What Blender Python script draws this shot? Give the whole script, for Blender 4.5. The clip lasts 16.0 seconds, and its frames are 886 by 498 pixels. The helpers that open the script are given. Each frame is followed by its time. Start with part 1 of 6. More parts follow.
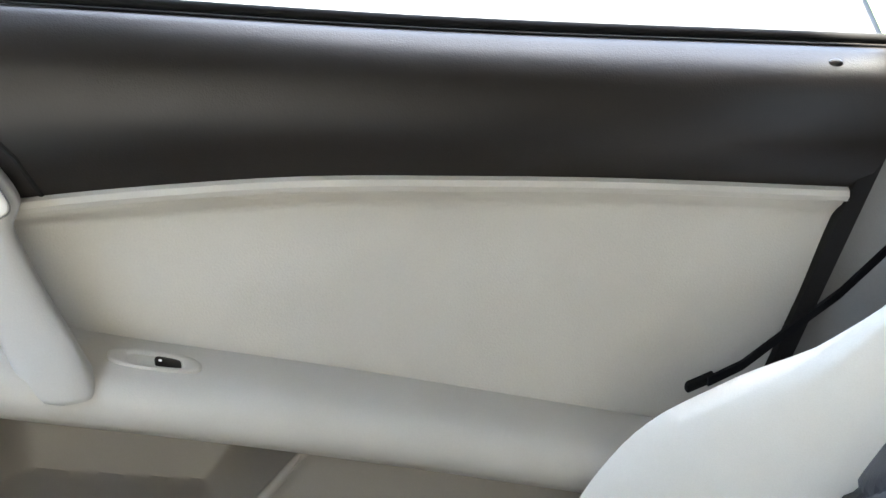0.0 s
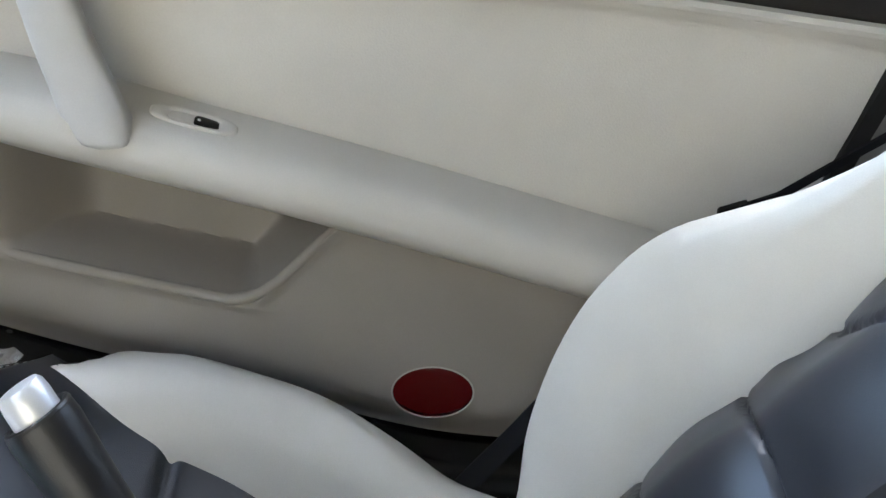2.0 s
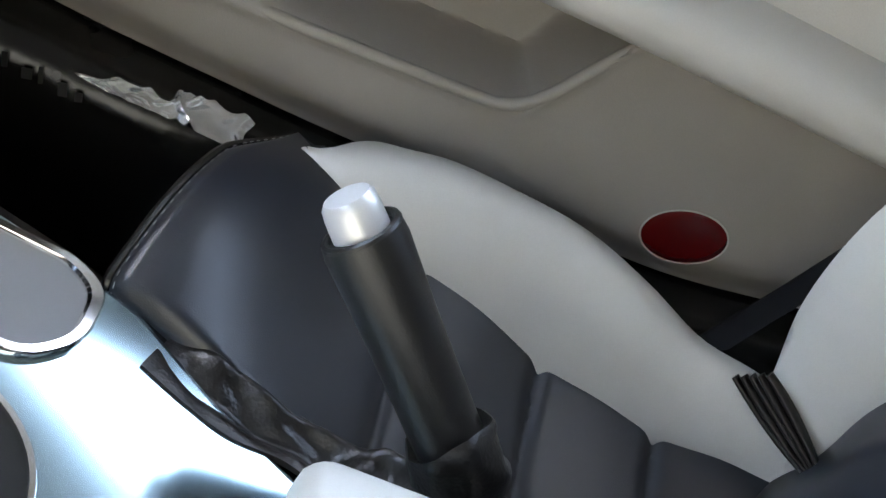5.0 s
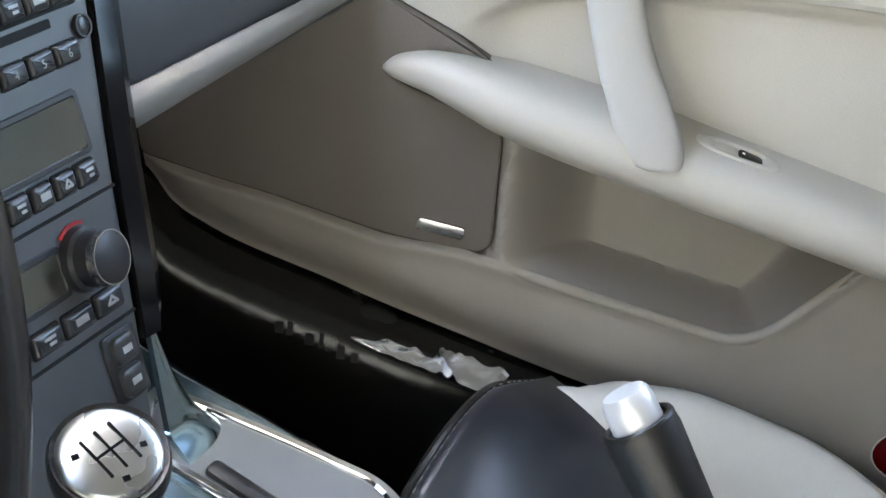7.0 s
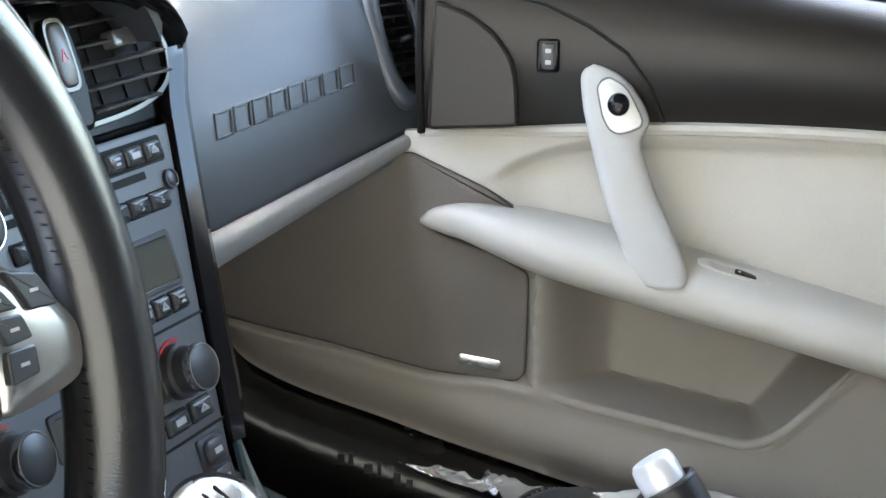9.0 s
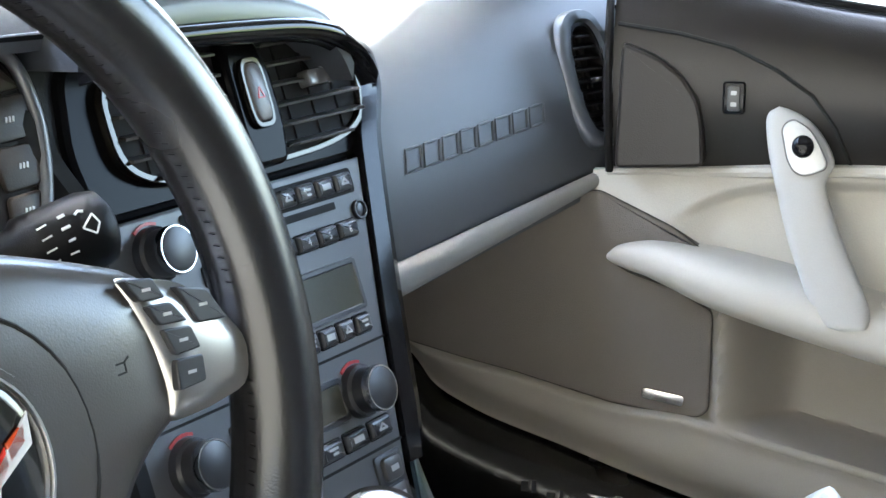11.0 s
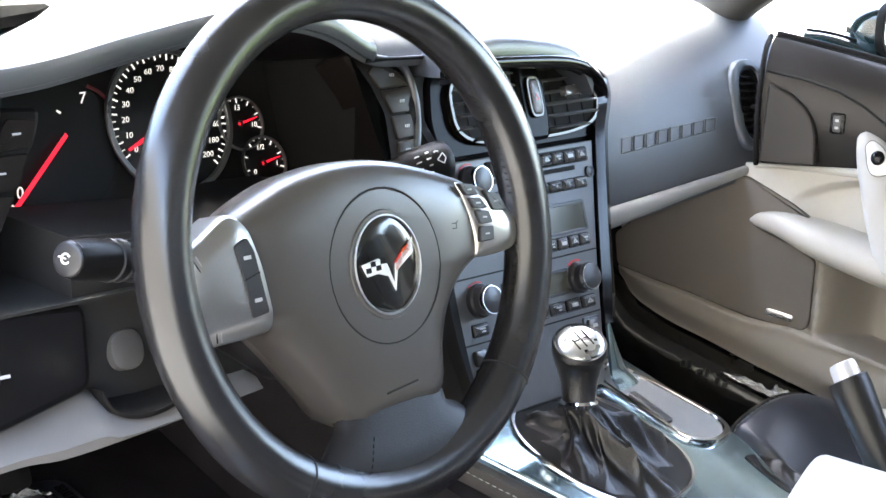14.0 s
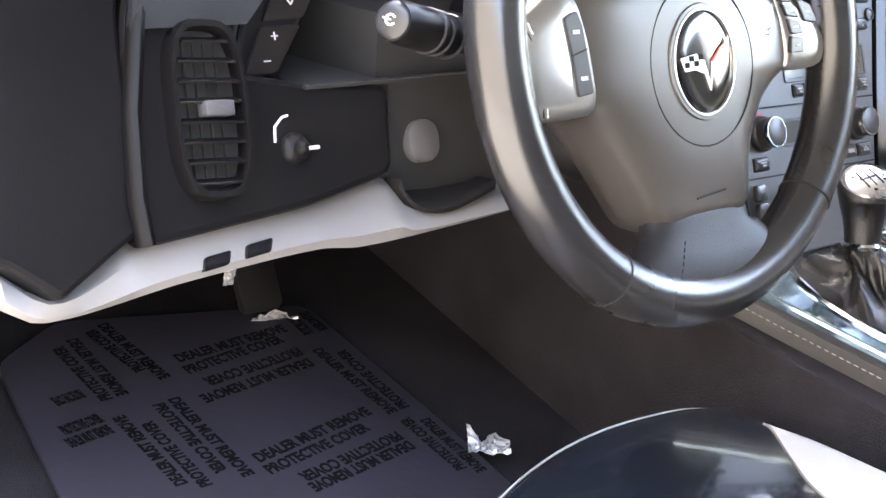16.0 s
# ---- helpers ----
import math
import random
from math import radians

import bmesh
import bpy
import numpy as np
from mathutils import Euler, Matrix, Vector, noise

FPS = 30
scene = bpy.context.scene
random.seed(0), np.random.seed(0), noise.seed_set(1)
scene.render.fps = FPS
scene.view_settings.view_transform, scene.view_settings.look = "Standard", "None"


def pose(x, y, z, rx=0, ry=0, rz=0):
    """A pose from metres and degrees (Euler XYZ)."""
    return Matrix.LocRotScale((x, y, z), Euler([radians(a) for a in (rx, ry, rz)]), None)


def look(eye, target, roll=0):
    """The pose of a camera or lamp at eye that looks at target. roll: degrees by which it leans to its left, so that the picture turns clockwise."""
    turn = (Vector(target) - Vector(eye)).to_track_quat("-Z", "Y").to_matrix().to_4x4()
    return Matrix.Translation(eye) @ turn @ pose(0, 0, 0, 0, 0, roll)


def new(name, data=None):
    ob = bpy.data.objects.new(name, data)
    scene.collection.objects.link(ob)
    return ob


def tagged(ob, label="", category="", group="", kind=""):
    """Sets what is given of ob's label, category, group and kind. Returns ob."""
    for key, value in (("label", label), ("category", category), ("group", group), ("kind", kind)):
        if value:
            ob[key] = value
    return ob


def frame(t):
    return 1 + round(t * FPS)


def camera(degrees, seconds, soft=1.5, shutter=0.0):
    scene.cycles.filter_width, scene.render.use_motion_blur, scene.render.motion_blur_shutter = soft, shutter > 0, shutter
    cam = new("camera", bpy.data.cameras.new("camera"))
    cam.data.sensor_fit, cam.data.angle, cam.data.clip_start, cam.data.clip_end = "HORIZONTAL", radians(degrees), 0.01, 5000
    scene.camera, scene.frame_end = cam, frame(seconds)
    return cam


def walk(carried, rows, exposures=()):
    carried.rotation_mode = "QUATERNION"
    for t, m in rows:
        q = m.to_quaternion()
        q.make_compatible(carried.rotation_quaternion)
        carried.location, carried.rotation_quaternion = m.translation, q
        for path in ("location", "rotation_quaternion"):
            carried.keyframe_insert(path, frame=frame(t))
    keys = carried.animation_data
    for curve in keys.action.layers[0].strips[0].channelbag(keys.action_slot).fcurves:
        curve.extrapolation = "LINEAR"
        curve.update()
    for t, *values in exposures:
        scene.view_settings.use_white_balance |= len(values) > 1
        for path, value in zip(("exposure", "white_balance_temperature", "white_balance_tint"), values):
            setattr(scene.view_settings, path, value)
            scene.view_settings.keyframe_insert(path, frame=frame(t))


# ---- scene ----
cam = camera(31.0, 16.0)
ROWS = [
    (0.0, -0.4770, -0.4764, 0.9880, 66.664, 1.298, -82.956),
    (0.5, -0.4879, -0.5045, 0.9767, 66.836, 0.673, -78.842),
    (1.0, -0.4943, -0.5402, 0.9588, 66.776, -0.162, -76.678),
    (1.5, -0.4953, -0.5406, 0.9714, 64.600, -1.145, -76.373),
    (2.0, -0.4725, -0.6424, 0.9745, 60.633, -0.750, -71.253),
    (2.5, -0.4789, -0.6419, 0.9637, 57.469, -2.449, -70.454),
    (3.0, -0.4685, -0.6266, 0.9776, 54.306, -3.573, -69.882),
    (3.5, -0.4276, -0.5792, 0.9907, 51.153, -5.378, -69.122),
    (4.0, -0.3938, -0.5033, 0.9839, 50.555, -7.063, -69.454),
    (4.5, -0.4193, -0.4196, 0.9581, 50.565, -9.130, -68.847),
    (4.7, -0.4253, -0.3867, 0.9492, 50.369, -10.015, -68.264),
    (6.8, -0.5830, -0.3793, 0.8994, 63.181, -3.948, -65.300),
    (7.0, -0.5963, -0.3813, 0.9136, 64.205, -3.948, -65.142),
    (7.5, -0.6538, -0.4161, 0.8946, 67.877, -1.677, -65.291),
    (8.0, -0.6928, -0.4451, 0.8959, 70.677, -1.137, -65.139),
    (8.2, -0.7085, -0.4370, 0.8734, 72.221, -0.819, -66.044),
    (10.3, -0.8178, -0.4676, 0.8764, 76.385, -0.938, -63.383),
    (10.5, -0.8034, -0.4685, 0.8774, 76.177, -0.050, -61.321),
    (11.0, -0.7831, -0.5140, 0.8777, 75.569, 0.656, -56.672),
    (11.5, -0.9222, -0.7161, 0.9516, 74.676, 0.844, -51.880),
    (12.0, -1.0827, -0.9248, 1.0305, 74.359, 1.082, -48.450),
    (12.5, -1.1658, -1.0148, 1.0462, 74.789, 0.452, -46.012),
    (13.0, -1.2611, -0.9841, 1.0550, 74.771, -0.738, -47.131),
    (13.5, -1.3329, -0.9794, 1.0330, 75.306, -1.083, -47.231),
    (14.0, -1.3594, -1.0131, 0.9943, 75.707, -2.190, -45.910),
    (14.5, -1.4140, -1.0054, 0.9482, 75.933, -3.524, -45.296),
    (15.0, -1.4434, -0.9784, 0.9106, 75.522, -3.901, -43.978),
    (15.5, -1.4617, -0.9191, 0.8598, 75.067, -3.789, -42.867),
    (16.0, -1.4623, -0.8619, 0.8186, 74.327, -4.000, -41.937),
]
walk(cam, [(t, pose(*p)) for t, *p in ROWS], [(0.0, 4.1, 6500, 4), (4.5, 3.95, 6500, 4), (8.0, 4.42, 6350, 4), (11.5, 4.48, 6300, 4), (13.0, 4.62, 6300, 6), (14.5, 4.82, 6700, 10), (16.0, 5.3, 7100, 14)])

# ---- world and light ----
world = bpy.data.worlds.new("sky")
scene.world = world
world.use_nodes = True
wn = world.node_tree
sky = wn.nodes.new("ShaderNodeTexSky")
sky.sky_type = "NISHITA"
sky.sun_disc = False
sky.sun_elevation, sky.sun_rotation = radians(82), radians(85)
sky.dust_density, sky.air_density, sky.ozone_density = 3.0, 1.2, 1.0
wn.links.new(sky.outputs[0], wn.nodes["Background"].inputs[0])
wn.nodes["Background"].inputs[1].default_value = 0.15
sun_data = bpy.data.lights.new("sun", "SUN")
sun_data.energy, sun_data.angle, sun_data.color = 5.0, radians(1.5), (1.0, 0.95, 0.86)
sun = new("sun", sun_data)
sun.matrix_world = look((0.50, 0.04, 3.96), (0, 0, 0))


# ---- materials ----
def mat(name, colour, rough=0.5, metal=0.0, var=0.08, grain=0.0, scale=400.0, coat=0.0, big=9.0, spec=0.5, wear=0.05):
    m = bpy.data.materials.new(name)
    m.use_nodes = True
    n, l = m.node_tree.nodes, m.node_tree.links
    b = n["Principled BSDF"]
    b.inputs["Metallic"].default_value = metal
    b.inputs["Coat Weight"].default_value = coat
    b.inputs["Coat Roughness"].default_value = 0.05
    b.inputs["Specular IOR Level"].default_value = spec
    co = n.new("ShaderNodeTexCoord")
    n1, n2 = n.new("ShaderNodeTexNoise"), n.new("ShaderNodeTexNoise")
    n1.inputs["Scale"].default_value, n1.inputs["Detail"].default_value = big, 4
    n2.inputs["Scale"].default_value, n2.inputs["Detail"].default_value = scale, 3
    for q in (n1, n2):
        l.new(co.outputs["Object"], q.inputs["Vector"])
    mix = n.new("ShaderNodeMath")
    mix.operation = "MULTIPLY_ADD"
    mix.inputs[1].default_value = 0.35
    l.new(n2.outputs[0], mix.inputs[0])
    l.new(n1.outputs[0], mix.inputs[2])
    ramp = n.new("ShaderNodeValToRGB")
    c = np.array(colour)
    ramp.color_ramp.elements[0].position, ramp.color_ramp.elements[1].position = 0.45, 0.9
    ramp.color_ramp.elements[0].color = (*np.clip(c * (1 - var), 0, 1), 1)
    ramp.color_ramp.elements[1].color = (*np.clip(c * (1 + var), 0, 1), 1)
    l.new(mix.outputs[0], ramp.inputs[0])
    l.new(ramp.outputs[0], b.inputs["Base Color"])
    rr = n.new("ShaderNodeMapRange")
    rr.inputs["To Min"].default_value, rr.inputs["To Max"].default_value = max(rough - wear, 0.02), min(rough + wear, 1)
    rr.inputs["From Min"].default_value, rr.inputs["From Max"].default_value = 0.3, 0.7
    l.new(n1.outputs[0], rr.inputs["Value"])
    l.new(rr.outputs[0], b.inputs["Roughness"])
    if grain:
        bump = n.new("ShaderNodeBump")
        bump.inputs["Strength"].default_value, bump.inputs["Distance"].default_value = grain, 0.0006
        vo = n.new("ShaderNodeTexVoronoi")
        vo.inputs["Scale"].default_value = scale
        l.new(co.outputs["Object"], vo.inputs["Vector"])
        add = n.new("ShaderNodeMath")
        l.new(vo.outputs["Distance"], add.inputs[0])
        l.new(n2.outputs[0], add.inputs[1])
        l.new(add.outputs[0], bump.inputs["Height"])
        l.new(bump.outputs[0], b.inputs["Normal"])
    return m


def glow(name, colour, strength):
    m = mat(name, colour, 0.5)
    b = m.node_tree.nodes["Principled BSDF"]
    b.inputs["Emission Color"].default_value = (*colour, 1)
    b.inputs["Emission Strength"].default_value = strength
    return m


def glass(name, tint=(1, 1, 1), rough=0.0):
    m = bpy.data.materials.new(name)
    m.use_nodes = True
    b = m.node_tree.nodes["Principled BSDF"]
    b.inputs["Base Color"].default_value = (*tint, 1)
    b.inputs["Transmission Weight"].default_value = 1.0
    b.inputs["Roughness"].default_value = rough
    b.inputs["IOR"].default_value = 1.1
    return m


BEIGE = mat("beige_soft_trim", (0.49, 0.466, 0.418), 0.5, grain=0.12, scale=900)
BEIGE_LOW = mat("taupe_lower_trim", (0.30, 0.272, 0.235), 0.55, grain=0.15, scale=900)
BEIGE_V = mat("beige_vinyl_insert", (0.48, 0.453, 0.40), 0.48, grain=0.2, scale=700)
DARK = mat("ebony_soft_trim", (0.018, 0.0152, 0.0133), 0.36, spec=0.36, grain=0.15, scale=800)
# near-black copy of the dash skin, with the driver end's shade in its colour
DARKD = mat("ebony_dash_shaded", (0.0045, 0.0042, 0.0045), 0.46, spec=0.11, grain=0.15, scale=800)
DASH = mat("ebony_dash_skin", (0.042, 0.047, 0.055), 0.42, spec=1.0, grain=0.12, scale=1100)
PLASTIC = mat("black_plastic", (0.006, 0.0056, 0.006), 0.42, spec=0.17, grain=0.1, scale=1200)
GLOSS = mat("piano_black", (0.006, 0.006, 0.007), 0.08, spec=0.22, coat=0.04, wear=0.03)
SATINBLACK = mat("satin_black", (0.004, 0.004, 0.0045), 0.20, spec=0.06)
STACK = mat("charcoal_panel", (0.084, 0.086, 0.089), 0.40, grain=0.08, scale=1500)
BUTTON = mat("button_black", (0.022, 0.022, 0.024), 0.35)
KEY = mat("key_grey", (0.040, 0.041, 0.044), 0.30, spec=0.6)
CHROME = mat("chrome", (0.82, 0.82, 0.82), 0.10, 1.0, wear=0.04)
BRUSHED = mat("brushed_silver", (0.72, 0.72, 0.72), 0.36, 0.4, scale=1500)
SATIN = mat("satin_metal", (0.62, 0.61, 0.59), 0.30, 1.0, scale=1500)
GLOSSLEATHER = mat("glossy_ebony_leather", (0.008, 0.010, 0.014), 0.16, coat=0.7, grain=0.08, scale=900)
SILVER = mat("teal_metallic_paint", (0.36, 0.50, 0.57), 0.12, 0.9, coat=1.0, var=0.03, wear=0.01)
LIGHTLEATHER = mat("light_grey_leather", (0.58, 0.565, 0.525), 0.40, grain=0.10, scale=1000)
DARKLEATHER = mat("ebony_leather", (0.013, 0.016, 0.023), 0.38, spec=0.6, grain=0.10, scale=1000)
WHEELLEATHER = mat("wheel_leather", (0.014, 0.0135, 0.014), 0.26, spec=0.75, wear=0.02, grain=0.10, scale=700)
HUB = mat("wheel_hub_plastic", (0.050, 0.044, 0.038), 0.33, spec=0.8, grain=0.08, scale=900)
CARPET = mat("charcoal_carpet", (0.023, 0.021, 0.0235), 0.95, spec=0.05, grain=1.0, scale=600, var=0.3)
RED = mat("red_reflector", (0.075, 0.001, 0.002), 0.18, coat=0.5)
NEEDLE = glow("lit_needle", (0.9, 0.01, 0.03), 0.075)
MARK = glow("lit_marking", (0.8, 0.76, 0.72), 0.05)
WHITEINK = mat("white_ink", (0.75, 0.75, 0.72), 0.5)
GREYINK = mat("grey_ink", (0.42, 0.42, 0.42), 0.5)
LCD = mat("lcd_glass", (0.075, 0.075, 0.060), 0.15, coat=0.4)
# black of joints and ducts, also of sheets that stand in for shade
SEAM_SHADE = mat("gap_shade_black", (0.008, 0.008, 0.008), 0.9)
THREAD = mat("grey_thread", (0.30, 0.30, 0.29), 0.7)
FILM = mat("black_plastic_film", (0.008, 0.0075, 0.0075), 0.24, spec=0.5, grain=0.4, scale=70)
PAINT = mat("dark_teal_paint", (0.006, 0.020, 0.025), 0.12, coat=1.0)
MATFILM = mat("floor_protector_film", (0.030, 0.0275, 0.038), 0.42, grain=0.3, scale=90)
INK = mat("black_ink", (0.005, 0.005, 0.006), 0.7, spec=0.1)
MIRROR = mat("mirror_glass", (0.9, 0.9, 0.9), 0.02, 1.0, wear=0.01)
RUBBER = mat("black_rubber", (0.008, 0.0075, 0.0075), 0.75, spec=0.15)
CONCRETE = mat("grey_driveway", (0.095, 0.094, 0.092), 0.9, grain=0.3, scale=60, big=2)
GRASS = mat("lawn", (0.11, 0.19, 0.045), 0.9, grain=1.0, scale=80, big=3, var=0.4)
GLASS = glass("window_glass")


# ---- builders ----
def thing(name, at, label, category, group="", kind=""):
    e = new(name)
    e.location = at
    e.empty_display_size = 0.05
    return tagged(e, label, category, group, kind)


def world_of(o):
    m = Matrix.Translation(o.location) if o.data is None else Matrix.Identity(4)
    return m


def part(name, bm, material, parent=None, label="", angle=38):
    me = bpy.data.meshes.new(name)
    bmesh.ops.recalc_face_normals(bm, faces=bm.faces)
    bm.to_mesh(me)
    bm.free()
    me.shade_smooth()
    me.set_sharp_from_angle(angle=radians(angle))
    me.materials.append(material)
    ob = new(name, me)
    if parent is not None:
        ob.parent = parent
        ob.matrix_parent_inverse = world_of(parent).inverted()
    if label:
        ob["label"] = label
    return ob


def basis(o, ex, ey, ez):
    m = Matrix((ex, ey, ez)).transposed().to_4x4()
    m.translation = o
    return m


def loft(rings, close=True, caps=True, into=None):
    bm = into or bmesh.new()
    vs = [[bm.verts.new(p) for p in r] for r in rings]
    n = len(rings[0])
    for a, b in zip(vs, vs[1:]):
        for k in range(n if close else n - 1):
            bm.faces.new((a[k], a[(k + 1) % n], b[(k + 1) % n], b[k]))
    if caps and close:
        bm.faces.new(vs[0])
        bm.faces.new(vs[-1])
    return bm


def tube(path, radius, n=12, caps=True, flat=1.0, up=None, into=None, closed=False):
    """A swept ellipse along a path; radius: one number or one per point; flat: second radius over the first."""
    pts = [Vector(p) for p in path]
    rad = radius if isinstance(radius, (list, tuple)) else [radius] * len(pts)
    rings, ref = [], Vector(up) if up else None
    for i, p in enumerate(pts):
        if closed:
            d = pts[(i + 1) % len(pts)] - pts[i - 1]
        else:
            d = pts[min(i + 1, len(pts) - 1)] - pts[max(i - 1, 0)]
        d.normalize()
        r = ref or (Vector((0, 0, 1)) if abs(d.z) < 0.9 else Vector((1, 0, 0)))
        a = d.cross(r).normalized()
        b = a.cross(d).normalized()
        if not up:
            ref = b
        rings.append([p + a * math.cos(2 * math.pi * k / n) * rad[i] + b * math.sin(2 * math.pi * k / n) * rad[i] * flat for k in range(n)])
    if closed:
        rings.append(rings[0])
        bm = loft(rings, True, False, into)
        bmesh.ops.remove_doubles(bm, verts=bm.verts, dist=1e-6)
        return bm
    return loft(rings, True, caps, into)


def slab(outline, depth, m=None, bevel=0.002, seg=2, into=None):
    """A flat piece: outline in local x, y; from z = 0 down to -depth; its front edge rounded."""
    bm = bmesh.new()
    f = bm.faces.new([bm.verts.new((x, y, 0)) for x, y in outline])
    f.normal_update()
    if f.normal.z < 0:
        f.normal_flip()
    r = bmesh.ops.extrude_face_region(bm, geom=[f])
    for v in r["geom"]:
        if isinstance(v, bmesh.types.BMVert):
            v.co.z += depth
    bmesh.ops.translate(bm, verts=bm.verts, vec=(0, 0, -depth))
    if bevel:
        e = [e for e in bm.edges if all(v.co.z > -1e-6 for v in e.verts)]
        bmesh.ops.bevel(bm, geom=e, offset=bevel, segments=seg, affect="EDGES", profile=0.5)
    if m is not None:
        bm.transform(m)
    return bm


def frame_ring(outer, inner, depth, m=None, bevel=0.0015):
    """A flat ring between two outlines with the same number of points."""
    n = len(outer)
    rings = [[(x, y, -depth) for x, y in outer], [(x, y, -bevel) for x, y in outer]]
    mix = lambda t: [(a[0] + (b[0] - a[0]) * t, a[1] + (b[1] - a[1]) * t) for a, b in zip(outer, inner)]
    rings += [[(x, y, 0) for x, y in mix(0.15)], [(x, y, 0) for x, y in mix(0.8)], [(x, y, -bevel) for x, y in inner], [(x, y, -depth) for x, y in inner]]
    bm = loft(rings, True, False)
    if m is not None:
        bm.transform(m)
    return bm


def superellipse(cx, cy, rx, ry, e=2.0, n=40, turn=0.0):
    out = []
    for k in range(n):
        t = 2 * math.pi * k / n
        c, s = math.cos(t), math.sin(t)
        x = rx * math.copysign(abs(c) ** (2 / e), c)
        y = ry * math.copysign(abs(s) ** (2 / e), s)
        out.append((cx + x * math.cos(turn) - y * math.sin(turn), cy + x * math.sin(turn) + y * math.cos(turn)))
    return out


def rounded(x0, y0, x1, y1, r, n=5):
    out = []
    for cx, cy, a in ((x1 - r, y1 - r, 0), (x0 + r, y1 - r, 90), (x0 + r, y0 + r, 180), (x1 - r, y0 + r, 270)):
        for k in range(n):
            t = radians(a + 90 * k / (n - 1))
            out.append((cx + r * math.cos(t), cy + r * math.sin(t)))
    return out


def round_outline(pts, r=0.005, n=4):
    """Rounds the corners of a polygon."""
    out = []
    for i, p in enumerate(pts):
        p, a, b = Vector(p), Vector(pts[i - 1]), Vector(pts[(i + 1) % len(pts)])
        da, db = (a - p), (b - p)
        q = min(r, da.length * 0.45, db.length * 0.45)
        s, e = p + da.normalized() * q, p + db.normalized() * q
        for k in range(n):
            t = k / (n - 1)
            w = s * (1 - t) ** 2 + p * 2 * t * (1 - t) + e * t * t
            out.append((w.x, w.y))
    return out


def grid(fn, nu, nv, into=None):
    bm = into or bmesh.new()
    vs = [[bm.verts.new(fn(i / nu, j / nv)) for j in range(nv + 1)] for i in range(nu + 1)]
    for i in range(nu):
        for j in range(nv):
            bm.faces.new((vs[i][j], vs[i + 1][j], vs[i + 1][j + 1], vs[i][j + 1]))
    return bm


def thicken(bm, t, to=(0, 0, 1)):
    """Gives an open sheet a thickness behind the side that faces to."""
    to = Vector(to)
    bmesh.ops.recalc_face_normals(bm, faces=bm.faces)
    bm.normal_update()
    if sum((f.normal.dot(to) * f.calc_area() for f in bm.faces)) < 0:
        bmesh.ops.reverse_faces(bm, faces=bm.faces)
        bm.normal_update()
    faces, edges = bm.faces[:], [e for e in bm.edges if len(e.link_faces) == 1]
    twin = {v: bm.verts.new(v.co - v.normal * t) for v in bm.verts[:]}
    for e in edges:
        f = e.link_faces[0]
        a, b = [l for l in f.loops if l.edge == e][0].vert, None
        b = e.other_vert(a)
        bm.faces.new((b, a, twin[a], twin[b]))
    for f in faces:
        bm.faces.new([twin[v] for v in reversed(f.verts)])
    return bm


def knots(table, smooth=True):
    """A smooth function through (x, y) pairs."""
    xs, ys = [p[0] for p in table], [p[1] for p in table]

    def f(x):
        if x <= xs[0]:
            return ys[0] + (x - xs[0]) * (ys[1] - ys[0]) / (xs[1] - xs[0])
        if x >= xs[-1]:
            return ys[-1] + (x - xs[-1]) * (ys[-1] - ys[-2]) / (xs[-1] - xs[-2])
        i = max(k for k in range(len(xs) - 1) if xs[k] <= x)
        h = xs[i + 1] - xs[i]
        t = (x - xs[i]) / h
        sl = lambda k: (ys[min(k + 1, len(ys) - 1)] - ys[max(k - 1, 0)]) / (xs[min(k + 1, len(xs) - 1)] - xs[max(k - 1, 0)])
        a, b = sl(i) * h, sl(i + 1) * h
        return ys[i] * (2 * t**3 - 3 * t * t + 1) + a * (t**3 - 2 * t * t + t) + ys[i + 1] * (3 * t * t - 2 * t**3) + b * (t**3 - t * t)

    return f


def smooth(a, b, x):
    t = min(max((x - a) / (b - a), 0), 1)
    return t * t * (3 - 2 * t)


def ribbon(path, width, m, lift=0.0005, into=None):
    """A thin raised stroke along a local path."""
    bm = into or bmesh.new()
    for (x0, y0), (x1, y1) in zip(path, path[1:]):
        d = Vector((x1 - x0, y1 - y0)).normalized() * width / 2
        q = [(x0 - d.y - d.x * 0.6, y0 + d.x - d.y * 0.6), (x1 - d.y + d.x * 0.6, y1 + d.x + d.y * 0.6), (x1 + d.y + d.x * 0.6, y1 - d.x + d.y * 0.6), (x0 + d.y - d.x * 0.6, y0 - d.x - d.y * 0.6)]
        t = [bm.verts.new(m @ Vector((x, y, lift))) for x, y in q]
        b = [bm.verts.new(m @ Vector((x, y, -0.0005))) for x, y in q]
        bm.faces.new(t)
        for k in range(4):
            bm.faces.new((t[k], b[k], b[(k + 1) % 4], t[(k + 1) % 4]))
    return bm


def words(text, size, m, depth=0.0004, into=None, sx=1.0, shear=0.0, bold=0.0):
    """Letters of the built-in font as a mesh, centred on the local origin."""
    cu = bpy.data.curves.new("letters", "FONT")
    cu.body, cu.size, cu.extrude, cu.align_x, cu.align_y, cu.shear = text, size, depth, "CENTER", "CENTER", shear
    cu.resolution_u, cu.offset = 3, bold
    ob = bpy.data.objects.new("letters", cu)
    me = bpy.data.meshes.new_from_object(ob)
    bm = into or bmesh.new()
    n0 = len(bm.verts)
    bm.from_mesh(me)
    bm.verts.ensure_lookup_table()
    t = m @ Matrix.Diagonal((sx, 1, 1, 1))
    for v in bm.verts[n0:]:
        v.co = t @ v.co
    bpy.data.objects.remove(ob)
    bpy.data.meshes.remove(me)
